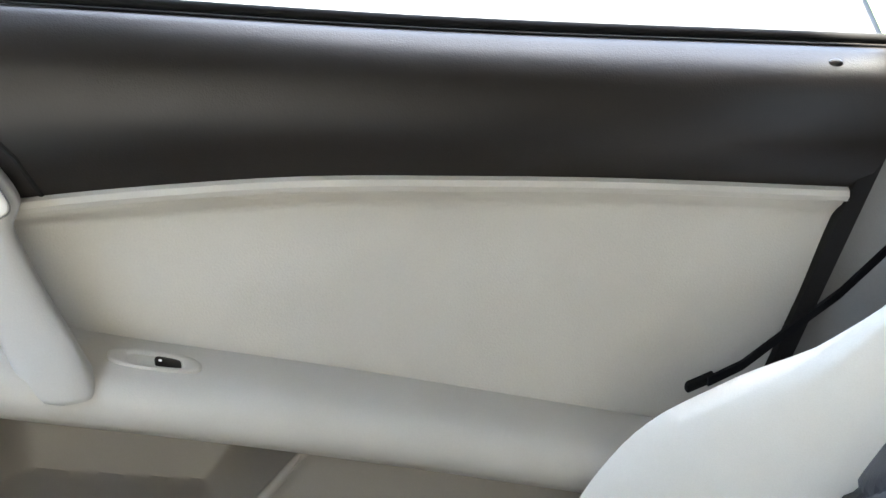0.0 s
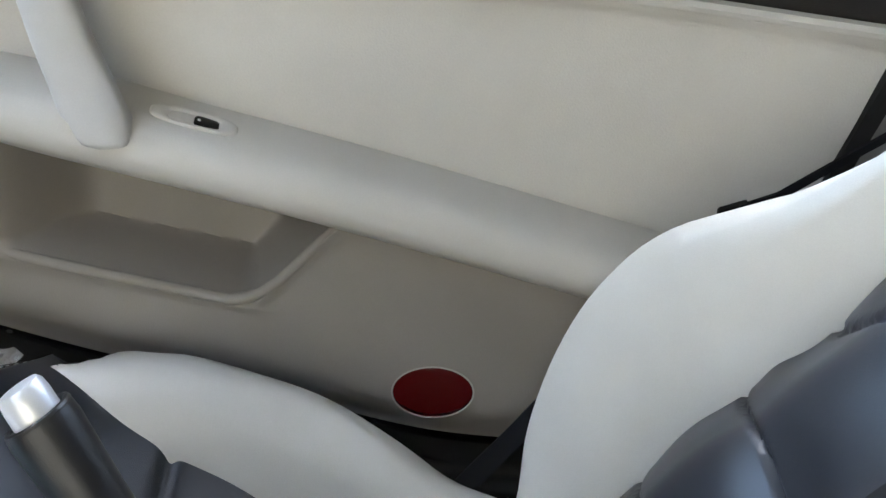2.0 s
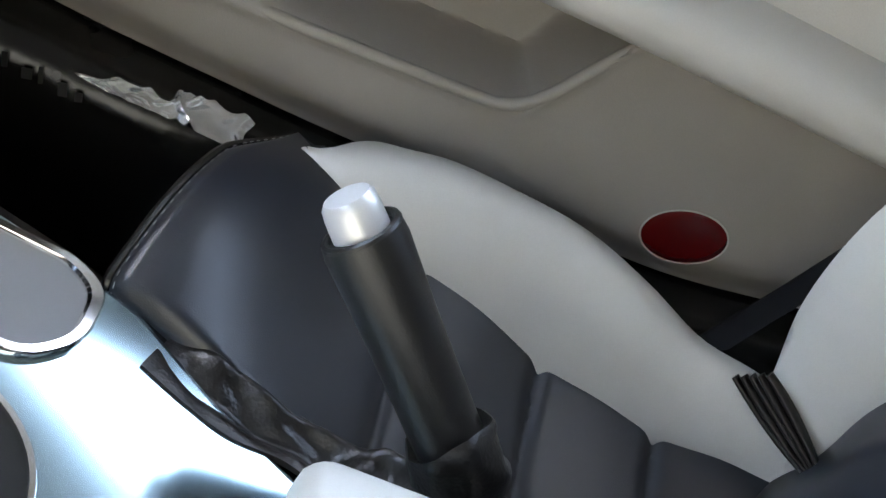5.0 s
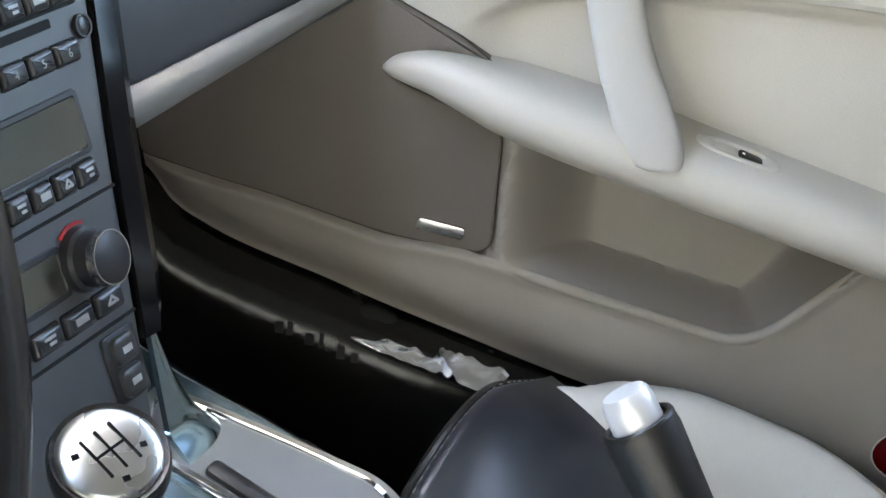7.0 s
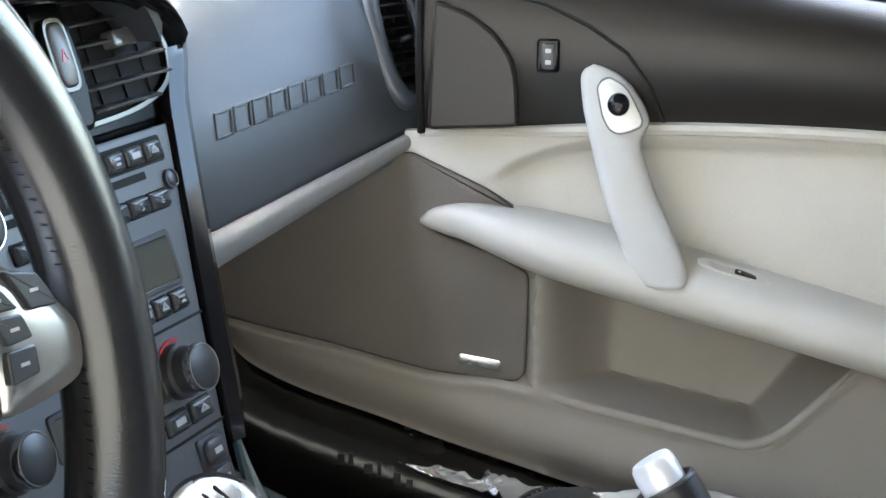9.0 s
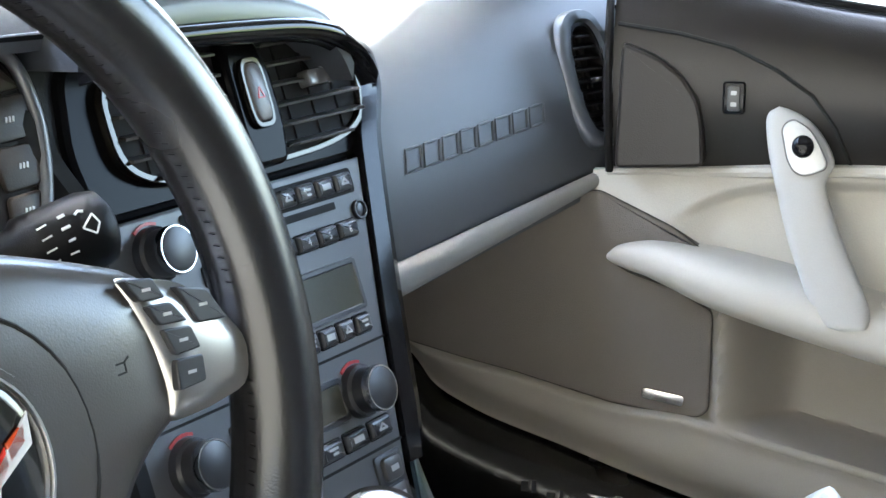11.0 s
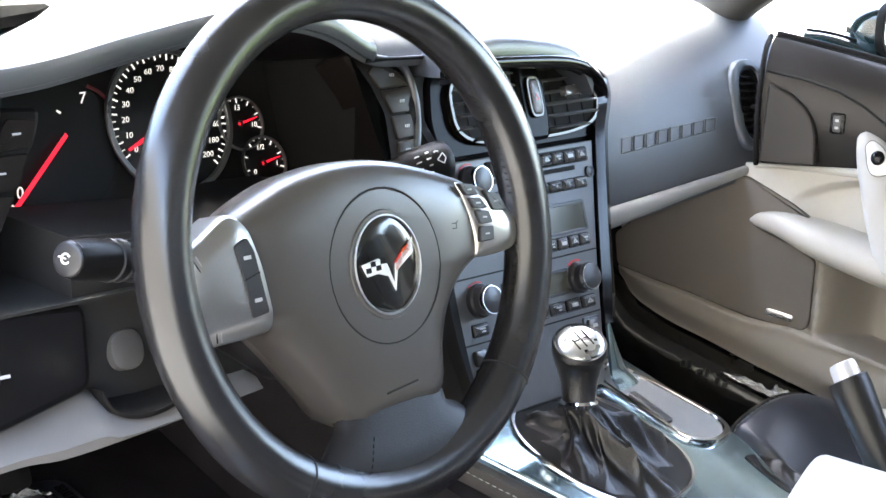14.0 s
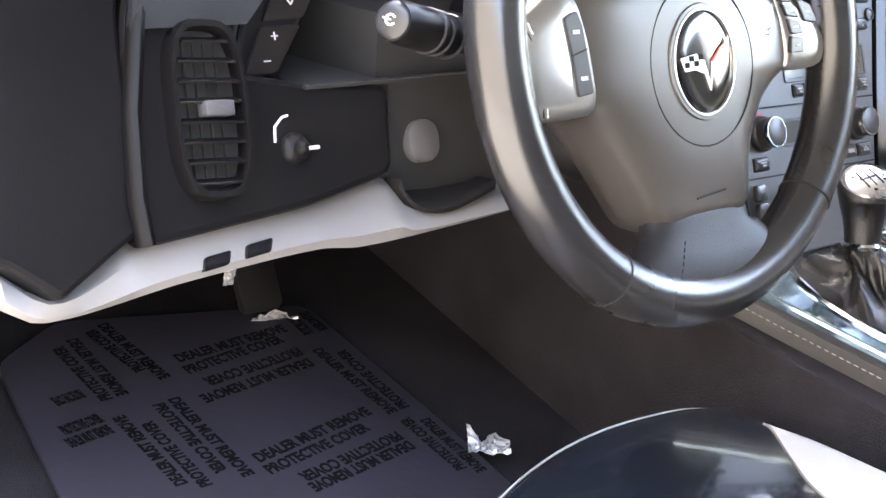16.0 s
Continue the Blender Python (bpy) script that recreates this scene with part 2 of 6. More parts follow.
    bpy.data.curves.remove(cu)
    return bm


def stitches(path, length=0.006, gap=0.003, r=0.0007, into=None):
    """Short thread stitches along a path of points."""
    bm = into or bmesh.new()
    pts = [Vector(p) for p in path]
    run = 0.0
    for a, b in zip(pts, pts[1:]):
        d = (b - a)
        L = d.length
        d.normalize()
        while run + length < L:
            tube([a + d * run, a + d * (run + length / 2) , a + d * (run + length)], [r * 0.6, r, r * 0.6], 5, into=bm)
            run += length + gap
        run = max(0.0, run - L)
    return bm


def dome(cx, cy, rx, ry, h, m, n=28, k=5, base=0.0):
    rings = [[(cx + rx * math.cos(2 * math.pi * i / n), cy + ry * math.sin(2 * math.pi * i / n), -base) for i in range(n)]]
    for j in range(k):
        a = math.pi / 2 * j / k
        rings.append([(cx + rx * math.cos(a) * math.cos(2 * math.pi * i / n), cy + ry * math.cos(a) * math.sin(2 * math.pi * i / n), h * math.sin(a)) for i in range(n)])
    bm = loft(rings, True, False)
    bm.faces.new([v for v in bm.verts][-n:])
    bm.transform(m)
    return bm

# ---- setting: ground, cabin floor, sills ----
bm = grid(lambda u, v: ((u - 0.5) * 400, (v - 0.5) * 400, -0.22), 8, 8)
tagged(part("ground", bm, CONCRETE), "sunlit grey driveway under the car", "ground", kind="structure")
bm = grid(lambda u, v: (3.4 + u * 190, -180 + v * 178.9, -0.19 + u * 1.5), 8, 8)
tagged(part("lawn", bm, GRASS), "mown green lawn beyond the driveway", "lawn", kind="structure")


def floor_z(x, y):
    return 0.19 + 0.3 * (y - 0.25)


bm = grid(lambda u, v: (-0.95 + u * 0.80, -0.75 + v * 1.5, floor_z(0, -0.75 + v * 1.5) - 0.012 if v > 0.4 else 0.03), 6, 24)
tagged(part("floor", thicken(bm, 0.02), CARPET), "charcoal carpeted driver footwell floor", "floor", kind="structure")
bm = grid(lambda u, v: (0.08 + u * 0.72, -0.75 + v * 1.6, 0.10 + 0.25 * smooth(0.75, 1, v)), 6, 24)
tagged(part("floor_passenger", thicken(bm, 0.02), CARPET), "dark carpeted passenger footwell floor", "floor", kind="structure")
bm = grid(lambda u, v: (-1.0 + u * 1.9, 0.62 + 0.12 * v, 0.05 + v * 0.75), 8, 4)
bm2 = grid(lambda u, v: (-1.02 + 0.02 * v, 0.24 + u * 0.50, 0.0 + v * 0.80), 6, 4)
tagged(part("wall_kick", thicken(bm2, 0.02, (1, 0, 0)), CARPET), "dark carpeted side wall of the driver footwell", "wall", kind="structure")
tagged(part("wall_firewall", thicken(bm, 0.02), CARPET), "dark carpeted bulkhead ahead of the footwells", "wall", kind="structure")
bm = grid(lambda u, v: (-1.0 + u * 1.9, -1.0 - 0.15 * v, 0.0 + v * 0.95), 8, 4)
tagged(part("wall_rear", thicken(bm, 0.02), CARPET), "dark carpeted wall behind the seats", "wall", kind="structure")

def ceiling(u, v):
    x = -0.96 + u * 1.64
    return (x, -1.18 + v * 1.38, 1.25 - 0.10 * abs(u * 2 - 1) ** 3 - 0.08 * v ** 3 - 0.28 * (1 - v) ** 7)


tagged(part("ceiling", thicken(grid(ceiling, 16, 12), 0.03, (0, 0, -1)), mat("headliner", (0.16, 0.155, 0.15), 0.9, grain=0.3, scale=500)), "grey cloth headliner of the roof", "ceiling", kind="structure")


def screen(u, v):
    x = -0.85 + u * 1.42
    return (x * (1 - 0.12 * v), 0.82 - 0.62 * v - 0.10 * (u * 2 - 1) ** 2, 0.80 + 0.36 * v - 0.02 * (u * 2 - 1) ** 2)


ws_ = part("window_windscreen", thicken(grid(screen, 16, 8), 0.004, (0, -0.7, 0.7)), GLASS)
ws_.visible_shadow = False
tagged(ws_, "clear raked windscreen above the dashboard", "windscreen", kind="structure")

# pillar at the front of the passenger door
rings = []
for k in np.linspace(-0.35, 1, 12):
    c = Vector((0.450, 0.265, 0.785)) + Vector((-0.02, -0.52, 0.37)) * k
    w, d = 0.062 - 0.012 * k, 0.032
    a, b = Vector((0.25, 0.56, 0.79)).normalized(), Vector((-0.95, 0.18, 0.2)).normalized()
    rings.append([c + a * w * x + b * d * y for x, y in superellipse(0, 0, 1, 1, 2.6, 20)])
tagged(part("wall_front_pillar", loft(rings), mat("greige_pillar_trim", (0.035, 0.033, 0.030), 0.7, spec=0.2, grain=0.3, scale=700), angle=60), "greige moulded trim on the windscreen pillar", "pillar", kind="structure")

# unseen wall, added to block the left sky and bounce warm light
bm = slab([(-14, 0), (6, 0), (6, 3.6), (-14, 3.6)], 0.3, basis(Vector((-4.2, 0, -0.22)), Vector((0, 1, 0)), Vector((0, 0, 1)), Vector((1, 0, 0))), 0)
tagged(part("wall_bounce", bm, mat("tan_plaster", (0.33, 0.29, 0.245), 0.9, grain=0.4, scale=40, big=1.5)), "unseen plain tan wall added to block sky and bounce warm light", "wall", kind="structure")

# ---- passenger door ----
DU, DN = Vector((0.3134, -0.9497, 0)), Vector((-0.9497, -0.3134, 0))


def D(s, h, d=0.0):
    return Vector((0.396, 0, 0)) + DU * s + DN * d + Vector((0, 0, h))


d_top = knots([(-0.30, 0.795), (-0.087, 0.773), (-0.024, 0.764), (0.093, 0.7435), (0.14, 0.737), (0.375, 0.7045), (0.686, 0.669), (0.76, 0.660)])
d_trim = knots([(-0.28, 0.600), (-0.085, 0.615), (0.035, 0.620), (0.107, 0.623), (0.185, 0.623), (0.273, 0.620), (0.370, 0.611), (0.488, 0.598), (0.650, 0.576)])
d_arm = knots([(-0.09, 0.545), (-0.05, 0.556), (-0.006, 0.551), (0.05, 0.541), (0.11, 0.527), (0.28, 0.480), (0.50, 0.413), (0.66, 0.366)])
d_low = knots([(-0.30, 0.475), (-0.2587, 0.437), (-0.2414, 0.4135), (-0.2148, 0.397), (-0.1836, 0.3835), (-0.1254, 0.3645), (-0.0805, 0.3485), (-0.013, 0.327), (0.06, 0.304), (0.247, 0.252), (0.33, 0.231), (0.42, 0.222), (0.66, 0.20)])
rear = lambda h: 0.605 + (h - 0.455) * 0.40
car_door = thing("car_door", D(0.2, 0.22), "closed passenger door with beige lower trim and black upper panel", "car door")


def upper_d(k):
    q = min(1.0, max(0.0, (k - 0.74) / 0.26))
    return 0.015 * math.sin(math.pi * min(1, k * 1.05)) - 0.030 * (1 - math.sqrt(1 - q * q))


def upper(u, v):
    v = 0.74 * v / 0.6 if v < 0.6 else 0.74 + 0.26 * math.sin((v - 0.6) / 0.4 * math.pi / 2)
    h = 0.60 + 0.1 * v
    s = -0.083 + u * (rear(h) + 0.083)
    h = d_trim(s) + (d_top(s) - d_trim(s)) * v
    return D(s, h, 0.002 + upper_d(v))


part("upper_panel", thicken(grid(upper, 60, 40), 0.012, DN), DARK, car_door, "soft black upper door panel")
path = [D(s, d_top(s) + 0.0022, -0.0335) for s in np.linspace(-0.083, 0.70, 30)]
part("window_seal", tube(path, 0.0042, 10), RUBBER, car_door, "black rubber window seal")
path = [D(s, d_top(s) + 0.0003, -0.022) for s in np.linspace(-0.083, 0.69, 30)]
part("seal_lip", tube(path, 0.0008, 6), RUBBER, car_door)


scoop = knots([(-0.10, 0.535), (-0.07, 0.556), (-0.041, 0.575), (0.0, 0.597), (0.04, 0.608), (0.09, 0.6115), (0.15, 0.6125), (0.273, 0.611), (0.37, 0.602), (0.488, 0.589), (0.65, 0.567)])


def insert(u, v):
    end = rear(0.40 + 0.18 * v)
    s = -0.10 + u * (end + 0.10)
    lo, hi = d_arm(max(s, -0.085)) - 0.012, d_trim(s) - 0.002
    h = lo + (hi - lo) * v
    k = scoop(s) - h
    near = smooth(-0.045, 0.012, s)
    deep = 0.008 + 0.006 * (1 - smooth(0.07, 0.18, s))
    return D(s, h, 0.0045 - 0.0015 * near - near * (deep * smooth(0.0, 0.014, k) - 0.004 * smooth(0.02, 0.08, k)))


part("insert", thicken(grid(insert, 150, 40), 0.01, DN), BEIGE_V, car_door, "beige vinyl door insert", angle=60)
path = [D(s, d_trim(s) - 0.004, 0.004) for s in np.linspace(-0.088, 0.652, 48)]
part("insert_bead", tube(path, [0.003 + 0.0025 * smooth(-0.06, 0.05, s) for s in np.linspace(-0.088, 0.652, 48)], 8), BEIGE, car_door, "raised pale bead above the insert")


# armrest: shelf, rounded nose and underside
rings = []
arm_t = knots([(-0.0875, 0.004), (-0.08, 0.015), (-0.07, 0.022), (-0.05, 0.030), (-0.03, 0.036), (0.0, 0.041), (0.04, 0.042), (0.70, 0.042)])
arm_w = knots([(-0.0875, 0.010), (-0.08, 0.017), (-0.07, 0.023), (-0.05, 0.033), (-0.03, 0.043), (0.0, 0.054), (0.03, 0.060), (0.06, 0.062), (0.70, 0.062)])
arm_h = knots([(-0.0875, 0.5415), (-0.08, 0.5485), (-0.07, 0.5525), (-0.05, 0.5555), (-0.025, 0.5545)])
for s in np.concatenate([np.linspace(-0.0872, -0.05, 12), np.linspace(-0.04, 0.02, 7), np.linspace(0.04, 0.64, 30)]):
    w, t = arm_w(s), arm_t(s)
    drop = 0.008 * smooth(-0.05, 0.1, s)
    hm = d_arm(s) if s > -0.03 else arm_h(s)
    prof = [(-0.01, hm), (0.35 * w, hm - 0.2 * drop), (0.72 * w, hm - 0.7 * drop), (0.92 * w, hm - drop - 0.10 * t), (w, hm - drop - 0.35 * t), (0.96 * w, hm - drop - 0.65 * t), (0.8 * w, hm - drop - 0.88 * t), (0.45 * w, hm - drop - t), (-0.01, hm - drop - 1.02 * t)]
    rings.append([D(s, h, d) for d, h in prof])
part("armrest", loft(rings, True, True), BEIGE, car_door, "padded beige armrest with a flat shelf", angle=60)

# lower panel with a map pocket
lip_line = knots([(-0.28, 0.460), (-0.255, 0.4526), (-0.2117, 0.4423), (-0.1637, 0.4324), (-0.0806, 0.4113), (-0.024, 0.4065), (-0.012, 0.404), (0.06, 0.387), (0.187, 0.359), (0.26, 0.346), (0.66, 0.30)])


def lower_d(s, h):
    d = 0.012
    k = h - lip_line(s)
    pocket = smooth(0.005, 0.075, s) * (1 - smooth(0.0, 0.020, s - (0.190 + 0.95 * (h - 0.368))))
    d -= pocket * (0.070 * smooth(-0.001, 0.009, k) + 0.018 * smooth(0.009, 0.075, k))
    if s < 0.008:
        d -= (1 - smooth(-0.002, 0.008, s)) * 0.013 * smooth(-0.004, 0.003, k)
    ridge = math.exp(-(((k + 0.005) / 0.006) ** 2)) * (1 - smooth(0.19, 0.24, s))
    d += 0.002 * ridge
    e = s - (0.210 + 0.95 * (h - 0.368))
    if k > -0.012:
        d += 0.003 * math.exp(-((e / 0.008) ** 2)) * smooth(-0.012, 0.01, k) * (1 - smooth(0.42, 0.46, h))
    d -= 0.016 * (1 - smooth(0.0, 0.05, h - d_low(s))) ** 2
    return d


def lower(u, v):
    s = -0.262 + u * 0.90
    shear = smooth(-0.1, 0.18, s) * (1 - smooth(0.22, 0.6, s))
    s += 0.95 * shear * (d_low(s) + (d_arm(max(s, -0.09)) - 0.035 - d_low(s)) * v - 0.368)
    hi = d_arm(max(s, -0.09)) - 0.035 if s > -0.08 else 0.51 + (-0.08 - s) * 0.0
    lo = d_low(s)
    h = lo + (hi - lo) * v
    return D(s, h, lower_d(s, h))


part("lower_panel", thicken(grid(lower, 300, 110), 0.005, DN), BEIGE_LOW, car_door, "taupe lower panel with a moulded map pocket", angle=60)


rim_path = [(s, lip_line(s) - 0.003) for s in np.linspace(-0.03, 0.165, 24)] + [(0.179, 0.3575), (0.192, 0.3595), (0.204, 0.365)] + [(0.210 + 0.95 * (h - 0.368), h) for h in np.linspace(0.374, 0.437, 8)]
n_rim = len(rim_path)
part("pocket_rim", tube([D(s, h, 0.011 - 0.004 * smooth(0.05, -0.03, s) - 0.004 * smooth(0.40, 0.437, h) * (1 if s > 0.2 else 0)) for s, h in rim_path], [0.0050 * min(1, 0.35 + i / 8, 0.3 + (n_rim - 1 - i) / 5) for i in range(n_rim)], 12, flat=0.9, up=DN), BEIGE_LOW, car_door, "rounded rim of the map pocket", angle=80)


# speaker grille at the front of the door
grille = [(-0.262, 0.4575), (-0.2117, 0.4453), (-0.1637, 0.4354), (-0.0806, 0.4143), (-0.03, 0.4085), (-0.008, 0.407), (0.0, 0.414), (0.001, 0.50), (-0.03, 0.517), (-0.07, 0.530), (-0.0865, 0.540), (-0.078, 0.551), (-0.05, 0.5575), (-0.007, 0.551), (-0.035, 0.571), (-0.095, 0.599), (-0.14, 0.590), (-0.20, 0.56), (-0.268, 0.50)]
dm = basis(D(0, -0.003, 0.0075), DU, Vector((0, 0, 1)), DN)
sp = part("speaker_grille", slab(round_outline(grille, 0.006), 0.018, dm, 0.002), mat("grille_cloth", (0.135, 0.118, 0.101), 0.7, grain=0.5, scale=1100), car_door, "taupe speaker cover panel", angle=14)
part("badge", slab(rounded(-0.054, 0.4165, -0.018, 0.4265, 0.003), 0.003, basis(D(0, -0.003, 0.0100), DU, Vector((-0.0, 0.0, 1)), DN) @ Matrix.Rotation(radians(-9), 4, "Z") @ Matrix.Translation((-0.068, -0.009, 0)), 0.001), mat("badge_chrome", (0.62, 0.61, 0.59), 0.22, 0.85), sp, "small bright speaker badge")
gap = tube([D(x, y - 0.003, 0.0060) for x, y in round_outline(grille, 0.006)], 0.0006, 6, closed=True)
part("panel_gap", gap, mat("joint_brown", (0.035, 0.030, 0.026), 0.8), sp)

# dark corner panel with the seat switch
corner = [(-0.080, 0.6175), (-0.075, 0.72), (-0.045, 0.708), (-0.026, 0.693), (-0.014, 0.675), (-0.010, 0.657), (-0.008, 0.6215)]
part("corner_panel", slab(round_outline(corner, 0.006), 0.02, basis(D(0, 0, 0.0245), DU, Vector((0, 0, 1)), DN), 0.003), DARK, car_door, "black corner panel", angle=14)
line = [(-0.080, 0.733), (-0.03, 0.726), (0.011, 0.716), (0.045, 0.70), (0.074, 0.68), (0.092, 0.655), (0.105, 0.624)]
kk = lambda s, h: (h - d_trim(s)) / (d_top(s) - d_trim(s))
part("joint_line", tube([D(s, h, 0.0028 + upper_d(kk(s, h))) for s, h in line], 0.0018, 6), SEAM_SHADE, car_door)
sw = part("seat_switch", slab(rounded(0.0045, 0.664, 0.0225, 0.690, 0.003), 0.006, basis(D(0, 0, 0.020), DU, Vector((0, 0, 1)), DN), 0.0015), GLOSS, car_door, "small black rocker switch")
part("rocker", slab(rounded(0.0085, 0.667, 0.0185, 0.687, 0.002), 0.004, basis(D(0, 0, 0.0225), DU, Vector((0, 0, 1)), DN), 0.001), mat("switch_grey", (0.05, 0.05, 0.05), 0.35), sw)
for h in (0.6725, 0.6815):
    part("switch_mark", slab(rounded(0.0112, h - 0.0016, 0.0158, h + 0.0016, 0.0006), 0.0008, basis(D(0, 0, 0.0231), DU, Vector((0, 0, 1)), DN), 0), GREYINK, sw)

path = [D(-0.0865 - 0.05 * max(0, h - 0.74), h, 0.006 + upper_d(min(1.0, (h - 0.615) / 0.158))) for h in np.linspace(0.612, 0.773, 16)]
part("front_seal", tube(path, 0.0035, 8), RUBBER, car_door, "black rubber strip at the front edge")

# pull handle
# left edge, right edge, height and depth of the handle's broad face
blade = [(0.0455, 0.0490, 0.6705, 0.018), (0.0415, 0.0570, 0.6680, 0.021), (0.0390, 0.0690, 0.6620, 0.024), (0.0395, 0.0790, 0.6530, 0.027), (0.0412, 0.0880, 0.6400, 0.029), (0.0435, 0.0928, 0.6290, 0.031), (0.0450, 0.0918, 0.6230, 0.032), (0.0465, 0.0885, 0.6170, 0.033), (0.0490, 0.0875, 0.6080, 0.034), (0.0540, 0.0935, 0.5890, 0.036), (0.0610, 0.1025, 0.5660, 0.041), (0.0700, 0.1135, 0.5440, 0.049), (0.0762, 0.1205, 0.5290, 0.056), (0.0812, 0.1253, 0.5170, 0.061), (0.0880, 0.1265, 0.5090, 0.064), (0.0990, 0.1250, 0.5055, 0.064)]
fa, fb, fh, fd = (knots([(i, p[j]) for i, p in enumerate(blade)]) for j in range(4))
rings = []
for t in np.linspace(0, 15, 76):
    a, b, k = fa(t), fb(t), 0.75 + 0.15 * smooth(0, 3, t) + 0.5 * smooth(11, 14, t)
    sec = superellipse(0, 0, 1, 1, 4.5, 36)
    rings.append([D((a + b) / 2 + x * (b - a) / 2, fh(t) + 0.001 * x, fd(t) - 0.011 * k + y * 0.011 * k - 0.0022 * x * x * (y > 0)) for x, y in sec])
part("pull_handle", loft(rings), mat("pale_grey_handle", (0.40, 0.387, 0.36), 0.45, grain=0.10, scale=900), car_door, "slanted pale pull handle", angle=50)
HN = (DN + Vector((0, 0, 0.22))).normalized()
hm = basis(D(0.0685, 0.6422, 0.0290), DU, (Vector((0, 0, 1)) - HN * HN.z).normalized(), HN)
tear = [(-0.0165, 0.012), (-0.0135, 0.018), (-0.0075, 0.0205), (0.005, 0.0135), (0.0125, 0.001), (0.0185, -0.0115), (0.0175, -0.0165), (0.009, -0.0205), (0.0005, -0.0225), (-0.0065, -0.019), (-0.0115, -0.010)]
bez = part("bezel", slab(round_outline(tear, 0.008, 6), 0.008, hm @ Matrix.Translation((0, 0, 0.0018)), 0.0015), mat("satin_grey_plastic", (0.60, 0.59, 0.56), 0.30, 0.2), car_door, "satin silver teardrop bezel", angle=30)
part("bezel_joint", tube([hm @ Vector((x * 1.03, y * 1.03, 0.0009)) for x, y in round_outline(tear, 0.008, 6)], 0.0006, 6, closed=True), mat("joint_grey", (0.16, 0.155, 0.145), 0.6), bez)
part("release_button", dome(0.0, 0.0, 0.0086, 0.0090, 0.004, hm @ Matrix.Translation((0, 0, 0.0018)), base=0.004), GLOSS, bez, "round black door release button")

# window switch in the armrest
am = basis(D(0.1645, d_arm(0.1645) - 0.0005, 0.026), (DU + Vector((0, 0, -0.27))).normalized(), (DN - Vector((0, 0, 0.17))).normalized(), (Vector((0, 0, 1)) + DN * 0.17 + DU * 0.27).normalized())
ws = part("window_switch", frame_ring(superellipse(0, 0, 0.0310, 0.0100, 3, 40), superellipse(0.0005, 0, 0.0182, 0.0064, 4, 40), 0.006, am, 0.0012), BEIGE, car_door, "oval switch plate let into the armrest", angle=60)
part("switch_well", slab(superellipse(0.0005, 0, 0.0185, 0.0067, 4), 0.002, am @ Matrix.Translation((0, 0, -0.0025)), 0), mat("switch_recess", (0.16, 0.155, 0.145), 0.4), ws)
cap = part("switch_cap", slab(superellipse(0.0092, 0, 0.0092, 0.0060, 4), 0.004, am @ Matrix.Translation((0, 0, -0.0004)) @ Matrix.Rotation(radians(4), 4, "Y"), 0.001), GLOSS, ws, "black window switch")
part("cap_mark", dome(0.0035, 0.0, 0.0012, 0.0012, 0.0004, am @ Matrix.Translation((0, 0, -0.0002)), 12, 3, 0.0002), WHITEINK, cap)

# red courtesy reflector
rm = basis(D(0.3305, 0.2775, 0.0135), DU, Vector((0, 0, 1)), DN)
rf = part("reflector_ring", frame_ring(superellipse(0, 0, 0.0322, 0.0240), superellipse(0, 0, 0.0306, 0.0226), 0.008, rm @ Matrix.Translation((0, 0, -0.001))), BEIGE, car_door)
part("red_lens", dome(0, 0, 0.0308, 0.0228, 0.0015, rm @ Matrix.Translation((0, 0, -0.0015)), base=0.005), RED, rf, "oval dark red reflector lens")
lk = basis(D(0.640, d_top(0.64) - 0.010, -0.006), DU, (Vector((0, 0, 1)) - DN).normalized(), (DN + Vector((0, 0, 1))).normalized())
part("lock_knob", dome(0, 0, 0.0065, 0.0042, 0.005, lk, base=0.01), DARK, car_door, "small lock knob")

# pillar behind the door
bm = loft([[D(rear(h) + a, h, b) for a, b in ((0.002, -0.04), (0.002, 0.006), (0.014, 0.010), (0.014, -0.04))] for h in np.linspace(0.2, 0.72, 8)])
tagged(part("wall_pillar_seal", bm, RUBBER), "black rubber seal at the rear of the door opening", "seal", kind="structure")
bm = loft([[D(rear(h) + a, h, b) for a, b in ((0.015, -0.05), (0.015, 0.000), (0.12, 0.03), (0.30, 0.03), (0.30, -0.05))] for h in np.linspace(0.1, 0.95, 8)])
tagged(part("wall_pillar", bm, mat("grey_pillar_trim", (0.20, 0.195, 0.19), 0.5, grain=0.15, scale=700)), "grey trim on the rear door pillar", "pillar", kind="structure")
# sill under the passenger door
bm = loft([[D(s, h, d) for d, h in ((-0.06, 0.10), (-0.06, d_low(s) + 0.06), (-0.025, d_low(s) + 0.06), (-0.014, d_low(s) - 0.004), (0.022, d_low(s) - 0.006), (0.032, d_low(s) - 0.010), (0.041, d_low(s) - 0.018), (0.046, d_low(s) - 0.030), (0.048, d_low(s) - 0.05), (0.048, 0.10))] for s in np.linspace(-0.40, 0.7, 40)])
tagged(part("sill_passenger", bm, FILM), "door sill wrapped in black plastic film", "door sill", kind="structure")

# crumpled clear film on the sill
def crumple(u, v):
    s = -0.092 + 0.112 * u
    wide = (0.15 + 0.42 * smooth(0.0, 0.30, u)) * (1 - 0.25 * abs(math.sin(17 * u))) + 0.43 * smooth(0.52, 0.60, u + 0.05 * v)
    fold = 0.0085 * math.exp(-(((u - 0.54 - 0.10 * v) / 0.020) ** 2)) + 0.004 * math.exp(-(((u - 0.66 + 0.10 * v) / 0.025) ** 2)) + 0.003 * math.exp(-(((u - 0.96) / 0.03) ** 2))
